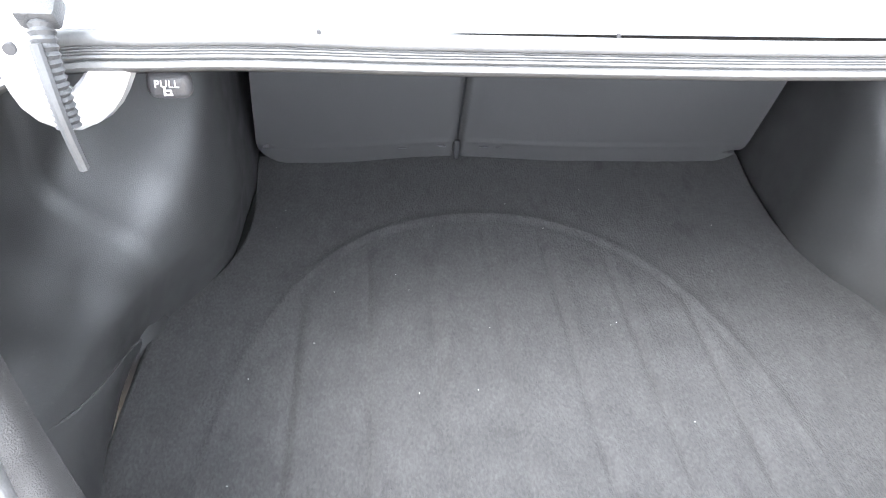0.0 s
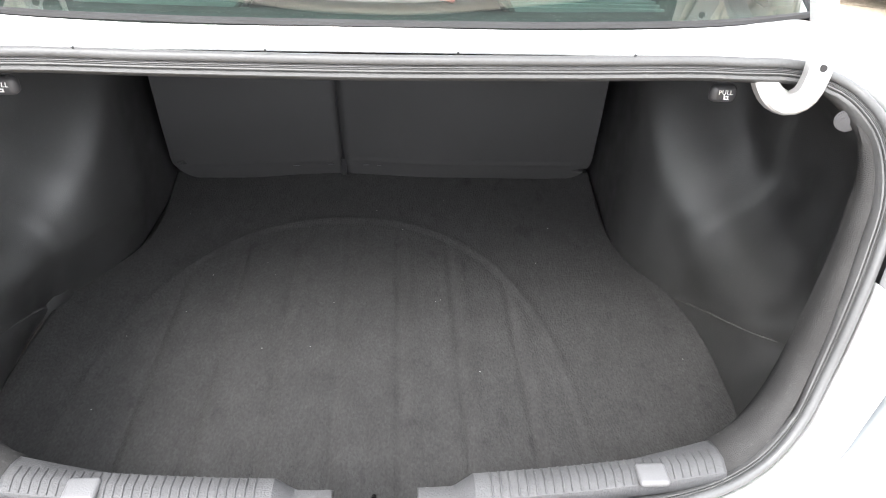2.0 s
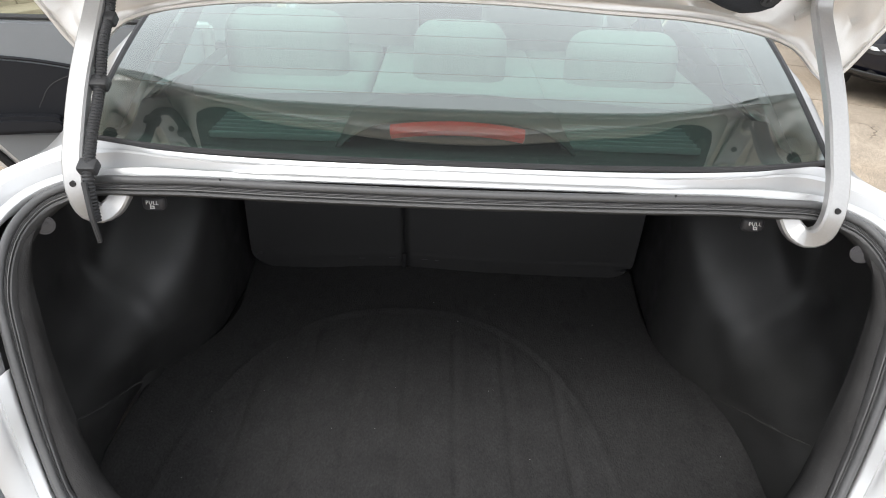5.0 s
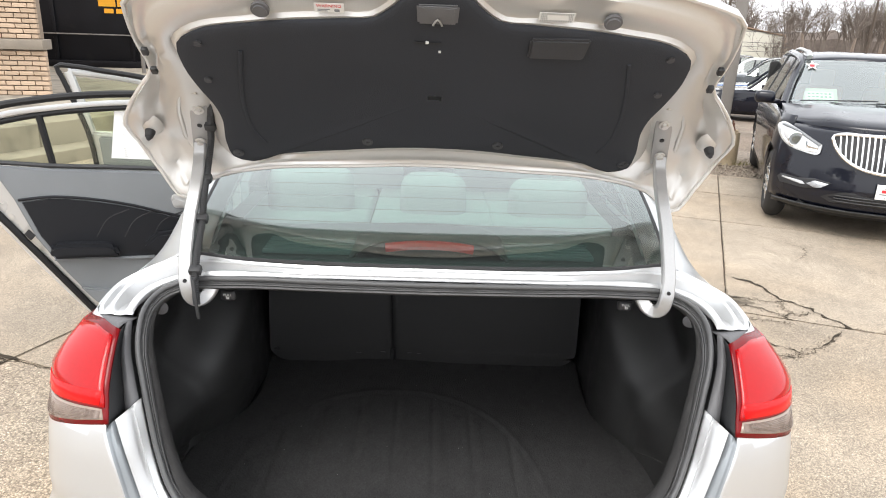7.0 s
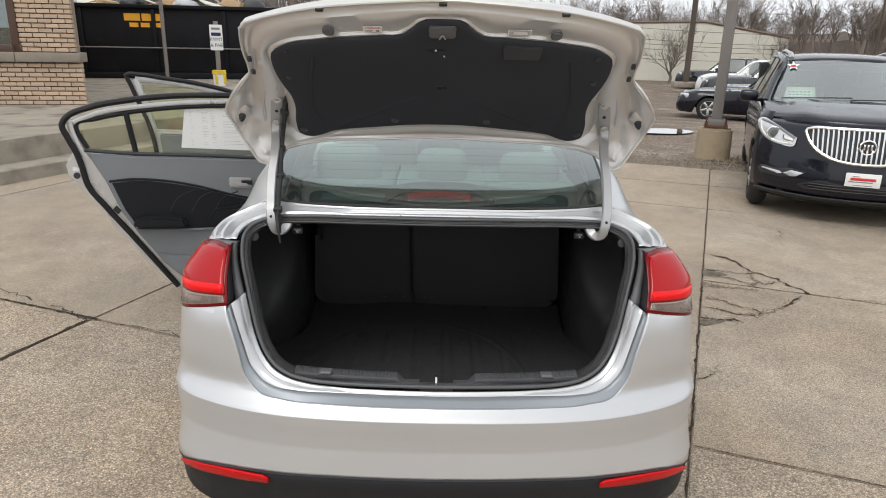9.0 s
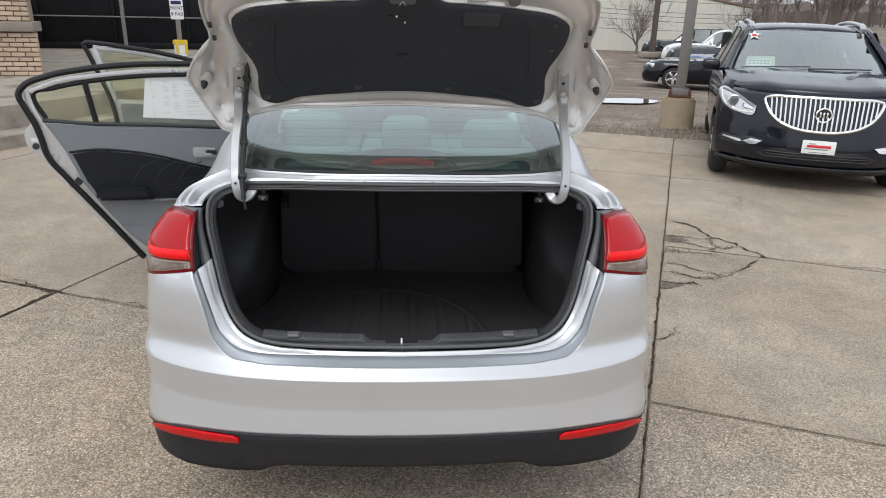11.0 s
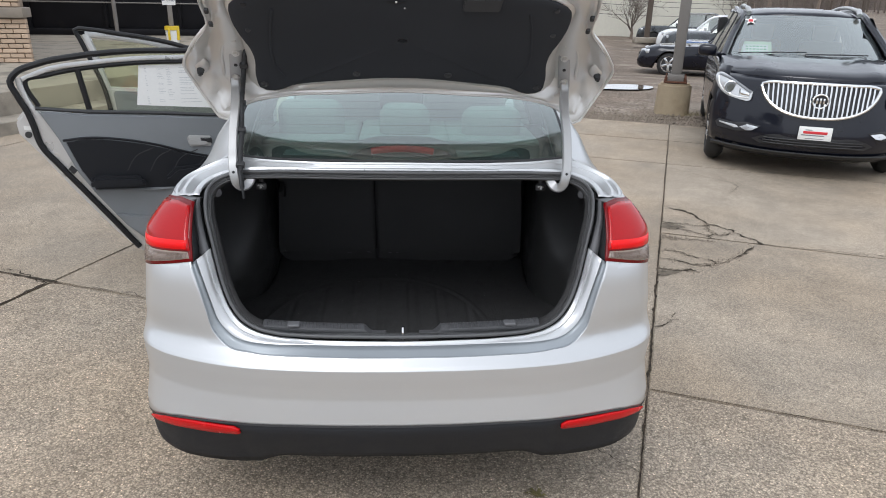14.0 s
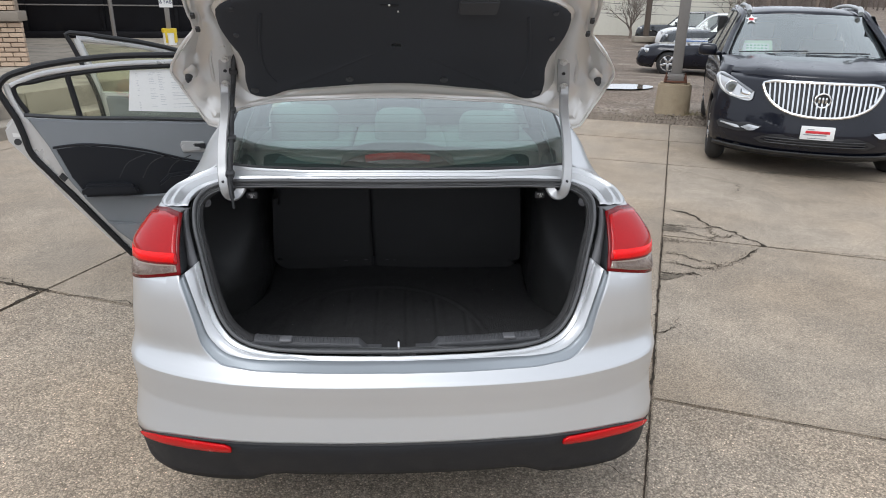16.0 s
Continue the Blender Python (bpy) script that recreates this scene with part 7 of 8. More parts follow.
grid(bm, [[wp(x, t, 0.007) for x in (-0.60, -0.55)] for t in (0.82, 0.88)])
sp_("sticker_centre", bm, REDPRINT)
for x0, x1 in ((-0.70, 0.0), (-0.02, 0.62)):
    bm = tube(bmesh.new(), [wp(x, 0.03 + 0.05 * (x - x0) / (x1 - x0), 0.02) for x in np.linspace(x0, x1, 16)], 0.008, 6)
    sp_("wiper", bm, RUBBER, label="black wiper blade")
for x in (-0.28, 0.22):
    bm = bmesh.new()
    bx(bm, (x, 0.24, 1.128), (0.03, 0.02, 0.012), 0.004)
    sp_("washer_jet", bm, RUBBER)

# ---------------------------------------------------------------- brick building beside the raised walk
B0 = np.array([-6.06, 10.20])
BX = np.array([-0.985, -0.17])
BX = BX / np.linalg.norm(BX)
BM = frame_of((B0[0], B0[1], 0.43), (BX[0], BX[1], 0), (0, 0, 1))  # x along the wall to its far end, y up
front = (BM.to_3x3() @ Vector((0, 0, 1))).y < 0
ZS = 1 if front else -1
house = tagged(new("brick_building"), "buff brick building with a stone sill band and a brown-framed window", "building")
bm = bmesh.new()
bx(bm, (3.03, 0.34, -ZS * 0.19), (5.94, 0.72, 0.20), 0.004, BM)
bx(bm, (0.51, 2.35, -ZS * 0.23), (0.84, 3.2, 0.20), 0.004, BM)
bx(bm, (4.5, 2.35, -ZS * 0.23), (2.8, 3.2, 0.20), 0.004, BM)
bx(bm, (2.0, 3.5, -ZS * 0.23), (2.3, 0.9, 0.20), 0.004, BM)
wall = part("wall", bm, MORTAR, house, "recessed mortar of the wall")
for k in range(6):
    part("sill_stone", bx(bmesh.new(), (0.50 + 1.005 * k, 0.785, -ZS * 0.16), (0.998, 0.155, 0.42), 0.012, BM), STONE, house, "grey-brown stone of the sill band")
bm = bmesh.new()
bx(bm, (0.93 + 0.06, 1.9, -ZS * 0.10), (0.12, 2.1, 0.10), 0.008, BM)
bx(bm, (2.0, 0.92, -ZS * 0.10), (2.2, 0.12, 0.10), 0.008, BM)
win = part("window_frame", bm, BROWNFR, house, "dark brown window frame")
bm = bmesh.new()
bx(bm, (2.05, 1.98, -ZS * 0.15), (2.0, 2.0, 0.01), 0.0, BM)
part("window_pane", bm, SUVGLASS, house, "dark shop window")
bm = bmesh.new()
bx(bm, (2.05, 1.98, -ZS * 0.75), (2.2, 2.2, 0.02), 0.0, BM)
part("window_dark", bm, DARK, house)
# bricks: one mesh for all whole bricks, one for halves; fronts and the corner's side
brick_mesh = {}


def brick_at(m, ln, parent):
    key = round(ln, 3)
    if key not in brick_mesh:
        t = bmesh.new()
        bmesh.ops.create_cube(t, size=1)
        bmesh.ops.scale(t, vec=(ln, 0.060, 0.10), verts=t.verts)
        bmesh.ops.bevel(t, geom=list(t.edges), offset=0.004, segments=1, affect="EDGES")
        me = bpy.data.meshes.new("brick")
        t.to_mesh(me)
        t.free()
        me.materials.append(BRICK)
        brick_mesh[key] = me
    ob = new("brick", brick_mesh[key])
    ob.parent = parent
    ob.matrix_basis = m
    return ob


rnd = random.Random(21)
BL, BH = 0.212, 0.0765
for r_ in range(36):
    lowr = r_ < 9
    y = 0.040 + BH * r_ if lowr else 0.863 + 0.043 + BH * (r_ - 9)
    if y > 3.0:
        break
    x = 0.0 if lowr else 0.08
    zf = -ZS * (0.075 if lowr else 0.115)
    first = True
    while x < (2.6 if lowr else 0.95):
        ln = BL / 2 if first and r_ % 2 else BL
        first = False
        if not lowr and x + ln > 0.95:
            ln = 0.945 - x
            if ln < 0.05:
                break
        brick_at(BM @ Matrix.Translation((x + ln / 2, y, zf + rnd.uniform(-0.004, 0.004))) @ Matrix.Rotation(rnd.gauss(0, 0.004), 4, "Z"), ln - 0.011, house)
        x += ln
bm = bmesh.new()
for r_ in range(10, 40):
    y = 0.906 + BH * (r_ - 9)
    for k in range(27):
        x = 0.19 + k * BL + (0.1 if r_ % 2 else 0)
        if x > 3.15 or y > 3.0:
            bx(bm, (x, y, -ZS * 0.115), (BL - 0.011, 0.06, 0.10), 0.0, BM)
tagged(part("brick_rest", bm, BRICK, house), kind="stuff")
# the rest of the building runs back from the front wall
bm = bmesh.new()
foot = [(0.25, 0.25), (5.9, 0.25), (11.5, 8.0), (5.5, 8.0)]
grid(bm, [[tuple(BM @ Vector((x, z, -ZS * d))) for x, d in foot] for z in (-0.02, 3.9)], loop=True, cap=True)
part("rear_walls", bm, BRICK, house, "buff brick rear walls")

# ---------------------------------------------------------------- roll-off dumpster with scrap
DM = frame_of((-7.6, 17.3, 0.43), (0.985, 0.17, 0), (-0.17, 0.985, 0))
dump = thing("dumpster", "long black steel roll-off dumpster heaped with scrap", "dumpster", DM)
for nm_, c_, s_ in (("side_wall", (0, 0, 0.95), (7.4, 0.05, 1.75)), ("side_wall", (0, 2.3, 0.95), (7.4, 0.05, 1.75)), ("end_wall", (-3.68, 1.15, 0.95), (0.05, 2.25, 1.75)),
                    ("end_wall", (3.68, 1.15, 0.95), (0.05, 2.25, 1.75)), ("steel_floor", (0, 1.15, 0.12), (7.3, 2.24, 0.08))):
    part(nm_, bx(bmesh.new(), c_, s_, 0.005), DUMPST, dump)
bm = bmesh.new()
bx(bm, (0, -0.06, 1.84), (7.5, 0.14, 0.09), 0.012)
bx(bm, (0, 2.36, 1.84), (7.5, 0.14, 0.09), 0.012)
part("top_rail", bm, DUMPST, dump)
for k in range(5):
    bm = bmesh.new()
    bx(bm, (-3.6 + 1.8 * k, -0.055, 0.95), (0.10, 0.07, 1.66), 0.012)
    part("upright_rib", bm, DUMPST, dump)
bm = bmesh.new()
bx(bm, (0, -0.14, 0.80), (7.4, 0.03, 0.03), 0.006)
part("side_rail", bm, POLEGREY, dump, "thin grey side rail")
bm = bmesh.new()
bx(bm, (0, -0.10, 0.08), (7.2, 0.16, 0.16), 0.02)
part("skid", bm, DUMPST, dump)
for x, w_ in ((-0.53, 0.40), (-0.01, 0.56)):
    part("name_bar", bx(bmesh.new(), (x, -0.035, 1.565), (w_, 0.004, 0.18), 0.0), YELLOWPRINT, dump, "amber bar in place of the lettering")
for x, w_ in ((-0.50, 0.22), (-0.22, 0.22), (0.10, 0.30)):
    part("number_bar", bx(bmesh.new(), (x, -0.035, 1.37), (w_, 0.004, 0.11), 0.0), YELLOWPRINT, dump, "amber bar in place of a number")
rnd = random.Random(8)
for k in range(16):
    bm = bmesh.new()
    kind = k % 4
    x = -2.9 + 0.42 * k + rnd.uniform(-0.1, 0.1)
    m_ = DM @ Matrix.Translation((x, rnd.uniform(0.3, 1.3), 1.84 + rnd.uniform(0.0, 0.10))) @ Euler((rnd.uniform(-0.35, 0.35), rnd.uniform(-0.3, 0.3), rnd.uniform(0, 3))).to_matrix().to_4x4()
    if kind == 0:
        bx(bm, (0, 0, 0), (0.8, 0.5, 0.22), 0.01)
        ob = part("cardboard_box", bm, CARD)
        tagged(ob, "crushed brown cardboard box on the scrap heap", "box")
    elif kind == 1:
        t_ = bmesh.new()
        bmesh.ops.create_icosphere(t_, subdivisions=3, radius=0.36)
        for v_ in t_.verts:
            v_.co *= 1 + 0.25 * noise.noise(v_.co * 4 + Vector((k, 0, 0)))
            v_.co.z *= 0.45
        merge(bm, t_)
        ob = part("rubbish_bag", bm, PLASTICBAG if k % 8 == 1 else RUBBER)
        tagged(ob, "crumpled plastic rubbish bag on the scrap heap", "rubbish bag")
    elif kind == 2:
        bx(bm, (0, 0, 0), (1.7, 0.20, 0.035), 0.004)
        ob = part("board", bm, CARD)
        tagged(ob, "loose wooden board on the scrap heap", "board")
    else:
        bx(bm, (0, 0, 0), (1.2, 0.7, 0.03), 0.004)
        ob = part("scrap_sheet", bm, SIDING)
        tagged(ob, "bent pale sheet of scrap on the heap", "scrap")
    ob.matrix_basis = m_

# thin dark post in front of the dumpster, sign post with bucket
bm = bmesh.new()
cyl(bm, (-6.72, 15.6, 1.9), 0.045, 2.95, "z", 12, 0.005)
tagged(part("steel_post", bm, POLEGREY), "thin dark steel post by the dumpster", "post")
SG = (-5.32, 15.2)
sign = thing("parking_sign", "small white sign on a grey post set in a bucket", "sign", Matrix.Translation((SG[0], SG[1], 0.41)) @ Matrix.Rotation(0.15, 4, "Z"))
bm = bmesh.new()
bx(bm, (0, 0, 0.75), (0.10, 0.06, 1.5), 0.005)
part("post", bm, POLEGREY, sign, "grey post")
bm = bmesh.new()
plate(bm, [(-0.145, -0.29), (0.145, -0.29), (0.15, 0), (0.145, 0.29), (-0.145, 0.29)], Matrix.Translation((0, -0.035, 1.13)) @ Matrix.Rotation(math.pi / 2, 4, "X"), 0.006, 0.002)
board = part("sign_board", bm, WHITEPL, sign, "white board with dark lettering")
for txt, z, sz in (("PAINT", 1.085, 0.105), ("& FAB", 0.955, 0.105)):
    letters("sign_text", txt, sz, Matrix.Translation((0, -0.045, z)) @ Matrix.Rotation(math.pi / 2, 4, "X"), INKBLUE, board, "", 0.001)
bm = bmesh.new()
bx(bm, (0, -0.045, 1.205), (0.22, 0.003, 0.075), 0.0)
part("sign_bar", bm, INKBLUE, board, "dark bar in place of a brand word")
bm = bmesh.new()
bx(bm, (0, -0.045, 1.33), (0.19, 0.003, 0.05), 0.0)
part("sign_bar", bm, INKGREY, board)
bm = bmesh.new()
cyl(bm, (0, 0, 0.185), 0.135, 0.37, "z", 24, 0.004, r2=0.155)
bk = part("bucket", bm, WHITEPL, sign, "white and yellow plastic bucket")
bm = bmesh.new()
cyl(bm, (0, 0, 0.335), 0.165, 0.09, "z", 24, 0.006)
part("bucket_rim", bm, YELLOWPL, bk, "yellow rim")
bm = bmesh.new()
for a in (-1.9, -0.5, 0.6):
    bx(bm, (0.15 * math.cos(a), 0.15 * math.sin(a), 0.20), (0.05, 0.05, 0.26), 0.01)
part("bucket_stripe", bm, YELLOWPL, bk)

# ---------------------------------------------------------------- light pole on a concrete pier
PX, PY = 4.19, 8.68
pole = thing("light_pole", "grey square steel light pole bolted to a concrete pier", "light pole", Matrix.Translation((PX, PY, 0)) @ Matrix.Rotation(radians(ANG), 4, "Z"))
bm = bmesh.new()
t = bmesh.new()
bmesh.ops.create_cone(t, cap_ends=True, segments=28, radius1=0.262, radius2=0.242, depth=0.50)
bmesh.ops.bevel(t, geom=[e for e in t.edges if e.calc_face_angle(0) > 1], offset=0.03, segments=2, affect="EDGES")
for v_ in t.verts:
    v_.co += Vector(noise.noise_vector(v_.co * 4)) * 0.015
bmesh.ops.translate(t, vec=(0, 0, 0.20), verts=t.verts)
merge(bm, t)
part("pier", bm, POLEBASE, pole, "stained chipped concrete pier")
bm = bmesh.new()
bx(bm, (0, 0, 0.470), (0.34, 0.34, 0.025), 0.004)
part("base_plate", bm, RUST, pole, "rusty base plate")
for a in (-0.14, 0.14):
    for b in (-0.14, 0.14):
        bm = bmesh.new()
        cyl(bm, (a, b, 0.52), 0.013, 0.10, "z", 10)
        cyl(bm, (a, b, 0.50), 0.026, 0.025, "z", 6)
        part("anchor_bolt", bm, RUST, pole)
bm = bmesh.new()
for a in (-0.11, 0.11):
    bx(bm, (a, 0, 0.53), (0.012, 0.22, 0.10), 0.004)
    bx(bm, (0, a, 0.53), (0.22, 0.012, 0.10), 0.004)
part("gusset", bm, POLEGREY, pole)
bm = bmesh.new()
bx(bm, (0, 0, 3.2), (0.155, 0.155, 5.45), 0.02)
part("shaft", bm, POLEGREY, pole, "grey square shaft")
bm = bmesh.new()
rnd = random.Random(17)
for k in range(150):
    a, r_ = rnd.uniform(-0.6, 1.9), rnd.uniform(0.28, 0.75)
    c = Vector((PX + 0.25 + r_ * math.cos(a) * 0.9, PY - 0.1 - abs(r_ * math.sin(a)) * 0.4, -0.01))
    tip = c + Vector((rnd.gauss(0, 0.05), rnd.gauss(0, 0.05), rnd.uniform(0.03, 0.12)))
    d = Vector((rnd.gauss(0, 1), rnd.gauss(0, 1), 0)).normalized() * 0.006
    bm.faces.new([bm.verts.new(p) for p in (c - d, c + d, tip)])
tagged(part("weeds", bm, WEED), "dry weeds at the foot of the light pole", "weeds", kind="stuff")
# a flat tuft in the paving under the bumper
bm = bmesh.new()
rnd = random.Random(52)
for k in range(46):
    a, ln, h_ = rnd.uniform(0, 6.28), rnd.uniform(0.012, 0.032), rnd.uniform(0.006, 0.020)
    x, y = 0.484 + rnd.gauss(0, 0.009), 0.199 + rnd.gauss(0, 0.007)
    dx, dy = math.cos(a) * ln, math.sin(a) * ln
    q = [(x - dy * 0.07, y + dx * 0.07, 0.0005), (x + dy * 0.07, y - dx * 0.07, 0.0005), (x + dx * 0.6, y + dy * 0.6, h_), (x + dx, y + dy, h_ * 0.6)]
    vs = [bm.verts.new(p) for p in q]
    bm.faces.new((vs[0], vs[1], vs[2]))
    bm.faces.new((vs[1], vs[3], vs[2]))
tagged(part("weed_tuft", bm, WEED), "small flat dry weed tuft in the paving", "weeds", kind="stuff")


# ---------------------------------------------------------------- cars farther off
def far_car(label, paint, m, ln, wd, ht, suv_like, rims, group="cars in the lot"):
    """A parked car: lofted body with glasshouse, wheels, lamps. Nose at -x, wheels on z = 0."""
    car = thing("parked_car", label, "car", m, group)
    nose, tail = -ln / 2, ln / 2
    belt = ht * (0.60 if not suv_like else 0.62)
    hood = belt * (0.93 if not suv_like else 0.98)
    secs = [(nose, 0.30, 0.55 * hood, 0.80), (nose + 0.10, 0.22, 0.80 * hood, 0.92), (nose + 0.35, 0.20, 0.93 * hood, 0.98), (nose + 1.15, 0.20, hood, 1.0), (0.0, 0.20, belt, 1.0),
            (tail - 0.9, 0.20, belt * 1.02, 1.0), (tail - 0.25, 0.22, belt * 1.0, 0.97), (tail - 0.06, 0.28, belt * 0.95, 0.92), (tail, 0.36, belt * 0.75, 0.85)]
    S = spl([(a, b, c, d) for a, b, c, d in secs], 40)
    rows = []
    for x, lo, hi, w in S:
        h = wd / 2 * w
        prof = []
        for yy, zz in ((-h * 0.90, lo), (-h, lo + 0.12), (-h, lo + 0.6 * (hi - lo)), (-h * 0.97, hi - 0.07), (-h * 0.88, hi), (0, hi + 0.03), (h * 0.88, hi), (h * 0.97, hi - 0.07), (h, lo + 0.6 * (hi - lo)), (h, lo + 0.12), (h * 0.90, lo)):
            for xc in (nose + 0.88, tail - 0.92):
                if abs(x - xc) < 0.36 and zz < 0.33 + math.sqrt(0.36 ** 2 - (x - xc) ** 2) and abs(yy) > h * 0.5:
                    zz = 0.33 + math.sqrt(0.36 ** 2 - (x - xc) ** 2)
            prof.append((x, yy, zz))
        rows.append(prof)
    part("body", grid(bmesh.new(), rows), paint, car, "glossy painted body", thick=0.01)
    rt = ht
    gx = [(-0.55, belt, 0.90), (0.15, rt - 0.05, 0.72), (0.55, rt, 0.70), (tail - 1.45, rt, 0.70), (tail - (0.35 if suv_like else 0.95), rt - 0.09, 0.70), (tail - (0.10 if suv_like else 0.30), belt, 0.88)]
    for sd in (-1, 1):
        top = [(x, sd * wd / 2 * w * 0.97, z) for x, z, w in gx]
        bot = [(x, sd * wd / 2 * 0.93, belt - 0.02) for x, z, w in gx]
        g_ = part("side_glass", grid(bmesh.new(), [top, bot]), FARGLASS, car, "dark side glass")
        bm_ = tube(bmesh.new(), spl(top, 24), 0.035, 6)
        part("roof_edge", bm_, paint, car)
        for px_ in (0.35, 1.15):
            bm_ = bmesh.new()
            bx(bm_, (px_, sd * wd / 2 * 0.84, (belt + rt) / 2 - 0.02), (0.07, 0.06, rt - belt), 0.01)
            part("door_pillar", bm_, BLACKPL, car)
    part("roof", grid(bmesh.new(), [[(x, wd / 2 * w * a, z + 0.03 * (1 - a * a)) for a in np.linspace(-0.97, 0.97, 7)] for x, z, w in gx[1:5]]), paint, car, thick=0.02)
    part("windscreen", grid(bmesh.new(), [[(x, wd / 2 * w * a, z) for a in np.linspace(-0.97, 0.97, 7)] for x, z, w in gx[:2]]), FARGLASS, car, "raked windscreen")
    part("rear_glass", grid(bmesh.new(), [[(x, wd / 2 * w * a, z) for a in np.linspace(-0.97, 0.97, 7)] for x, z, w in gx[4:]]), FARGLASS, car)
    bm_ = bmesh.new()
    bx(bm_, (0.1, 0, 0.42), (ln - 1.0, wd * 0.78, 0.30), 0.05)
    part("chassis", bm_, DARK, car)
    for xc in (nose + 0.88, tail - 0.92):
        for sd in (-1, 1):
            yy = sd * (wd / 2 - 0.12)
            bm_ = tube(bmesh.new(), [(xc + 0.235 * math.cos(a), yy, 0.325 + 0.235 * math.sin(a)) for a in np.linspace(0, 2 * math.pi, 25)], 0.088, 8, cap=False, up=(0, 1, 0))
            w_ = part("wheel", bm_, TYRE, car, "black tyre")
            bm_ = bmesh.new()
            cyl(bm_, (xc, yy + sd * 0.02, 0.325), 0.215, 0.08, "y", 20, 0.01)
            part("rim_back", bm_, INKBLACK, w_)
            bm_ = bmesh.new()
            for k in range(5):
                a = k * 2 * math.pi / 5 + 0.3
                t_ = Matrix.Translation((xc, yy + sd * 0.075, 0.325)) @ Matrix.Rotation(a, 4, "Y")
                bx(bm_, (0.11, 0, 0), (0.20, 0.025, 0.065), 0.01, t_)
            tube(bm_, [(xc + 0.205 * math.cos(a), yy + sd * 0.07, 0.325 + 0.205 * math.sin(a)) for a in np.linspace(0, 2 * math.pi, 21)], 0.016, 6, cap=False, up=(0, 1, 0))
            part("rim", bm_, rims, w_)
    for sd in (-1, 1):
        bm_ = bmesh.new()
        t_ = Matrix.Translation((nose + 0.24, sd * wd * 0.38, hood * 0.80)) @ Matrix.Rotation(sd * -0.6, 4, "Z")
        bx(bm_, (0, 0, 0), (0.20, 0.38, 0.13), 0.05, t_, seg=3)
        part("headlight", bm_, HEADLAMP, car, "clear headlight")
        bm_ = bmesh.new()
        bx(bm_, (-0.18, sd * (wd / 2 + 0.06), belt + 0.08), (0.10, 0.18, 0.12), 0.03, seg=3)
        part("door_mirror", bm_, paint, car)
        bm_ = bmesh.new()
        bx(bm_, (tail - 0.08, sd * wd * 0.38, belt * 0.88), (0.10, 0.30, 0.14), 0.03)
        part("tail_lamp", bm_, LAMPDEEP, car)
    bm_ = bmesh.new()
    bx(bm_, (nose + 0.03, 0, 0.52), (0.06, wd * 0.5, 0.16), 0.02)
    part("grille", bm_, INKBLACK, car)
    return car


WHITECAR = mat("white_car_paint", (0.72, 0.73, 0.74), 0.3, 0.0, var=0.03, coat=1.0, rvar=0.04)
GREYCAR = mat("dark_grey_car_paint", (0.035, 0.04, 0.045), 0.28, 0.3, var=0.05, coat=1.0, rvar=0.04)
BLUECAR = mat("blue_car_paint", (0.05, 0.10, 0.22), 0.28, 0.3, var=0.05, coat=1.0, rvar=0.04)


def parked(x, y, deg):
    p_ = FARM @ Vector((x, y, 0))
    return Matrix.Translation((p_.x, p_.y, ground_z(p_.x, p_.y) + 0.01)) @ Matrix.Rotation(radians(deg), 4, "Z")


far_car("glossy black sedan with bright five-spoke wheels", BLACKCAR, parked(7.40, 13.88, -24), 4.8, 1.82, 1.45, False, ALLOY)
far_car("dark blue sedan behind the black one", BLUECAR, parked(9.25, 17.0, -24), 4.6, 1.82, 1.45, False, ALLOY)
far_car("dark grey crossover with a tall nose", GREYCAR, parked(10.35, 20.5, -24), 4.8, 1.95, 1.68, True, GREYCAR)
far_car("white crossover with dark wheels", WHITECAR, parked(11.3, 23.85, -24), 4.5, 1.88, 1.60, True, INKBLACK)
far_car("dark teal hatchback parked by the building", GREYCAR, parked(11.6, 27.3, -24), 4.3, 1.82, 1.56, True, INKBLACK)

# wooden utility poles
for x, y, h, r_ in ((11.95, 32.3, 11.0, 0.145), (19.5, 46.0, 9.5, 0.10), (33.0, 52.0, 9.0, 0.10)):
    bm = bmesh.new()
    tube(bm, [(x, y, LOT_Z - 0.05), (x + 0.02, y, h * 0.5), (x, y, h)], [r_, r_ * 0.85, r_ * 0.65], 12)
    up = tagged(part("utility_pole", bm, WOODPOLE), "weathered wooden utility pole", "utility pole", "utility poles")
    if y > 40:
        bm = bmesh.new()
        bx(bm, (x, y, h - 0.5), (2.2, 0.12, 0.14), 0.01)
        part("crossarm", bm, WOODPOLE, up)
        bm = bmesh.new()
        cyl(bm, (x + 0.35, y, h - 1.3), 0.22, 0.7, "z", 16, 0.02)
        part("transformer", bm, POLEGREY, up)
bm = bmesh.new()
bx(bm, (11.95, 32.2, LOT_Z + 0.09), (1.3, 0.5, 0.26), 0.03)
tagged(part("wheel_stop", bm, KERB), "concrete block at the foot of the pole", "concrete block")
bm = bmesh.new()
for z0 in (8.6, 8.2, 7.4):
    for x0, y0, x1, y1 in ((11.95, 32.3, 19.5, 46.0), (19.5, 46.0, 33.0, 52.0), (11.95, 32.3, -30.0, 40.0)):
        p_ = [(x0 + (x1 - x0) * t, y0 + (y1 - y0) * t, z0 - 1.2 * 4 * t * (1 - t) * 0.5) for t in np.linspace(0, 1, 14)]
        tube(bm, p_, 0.012, 4)
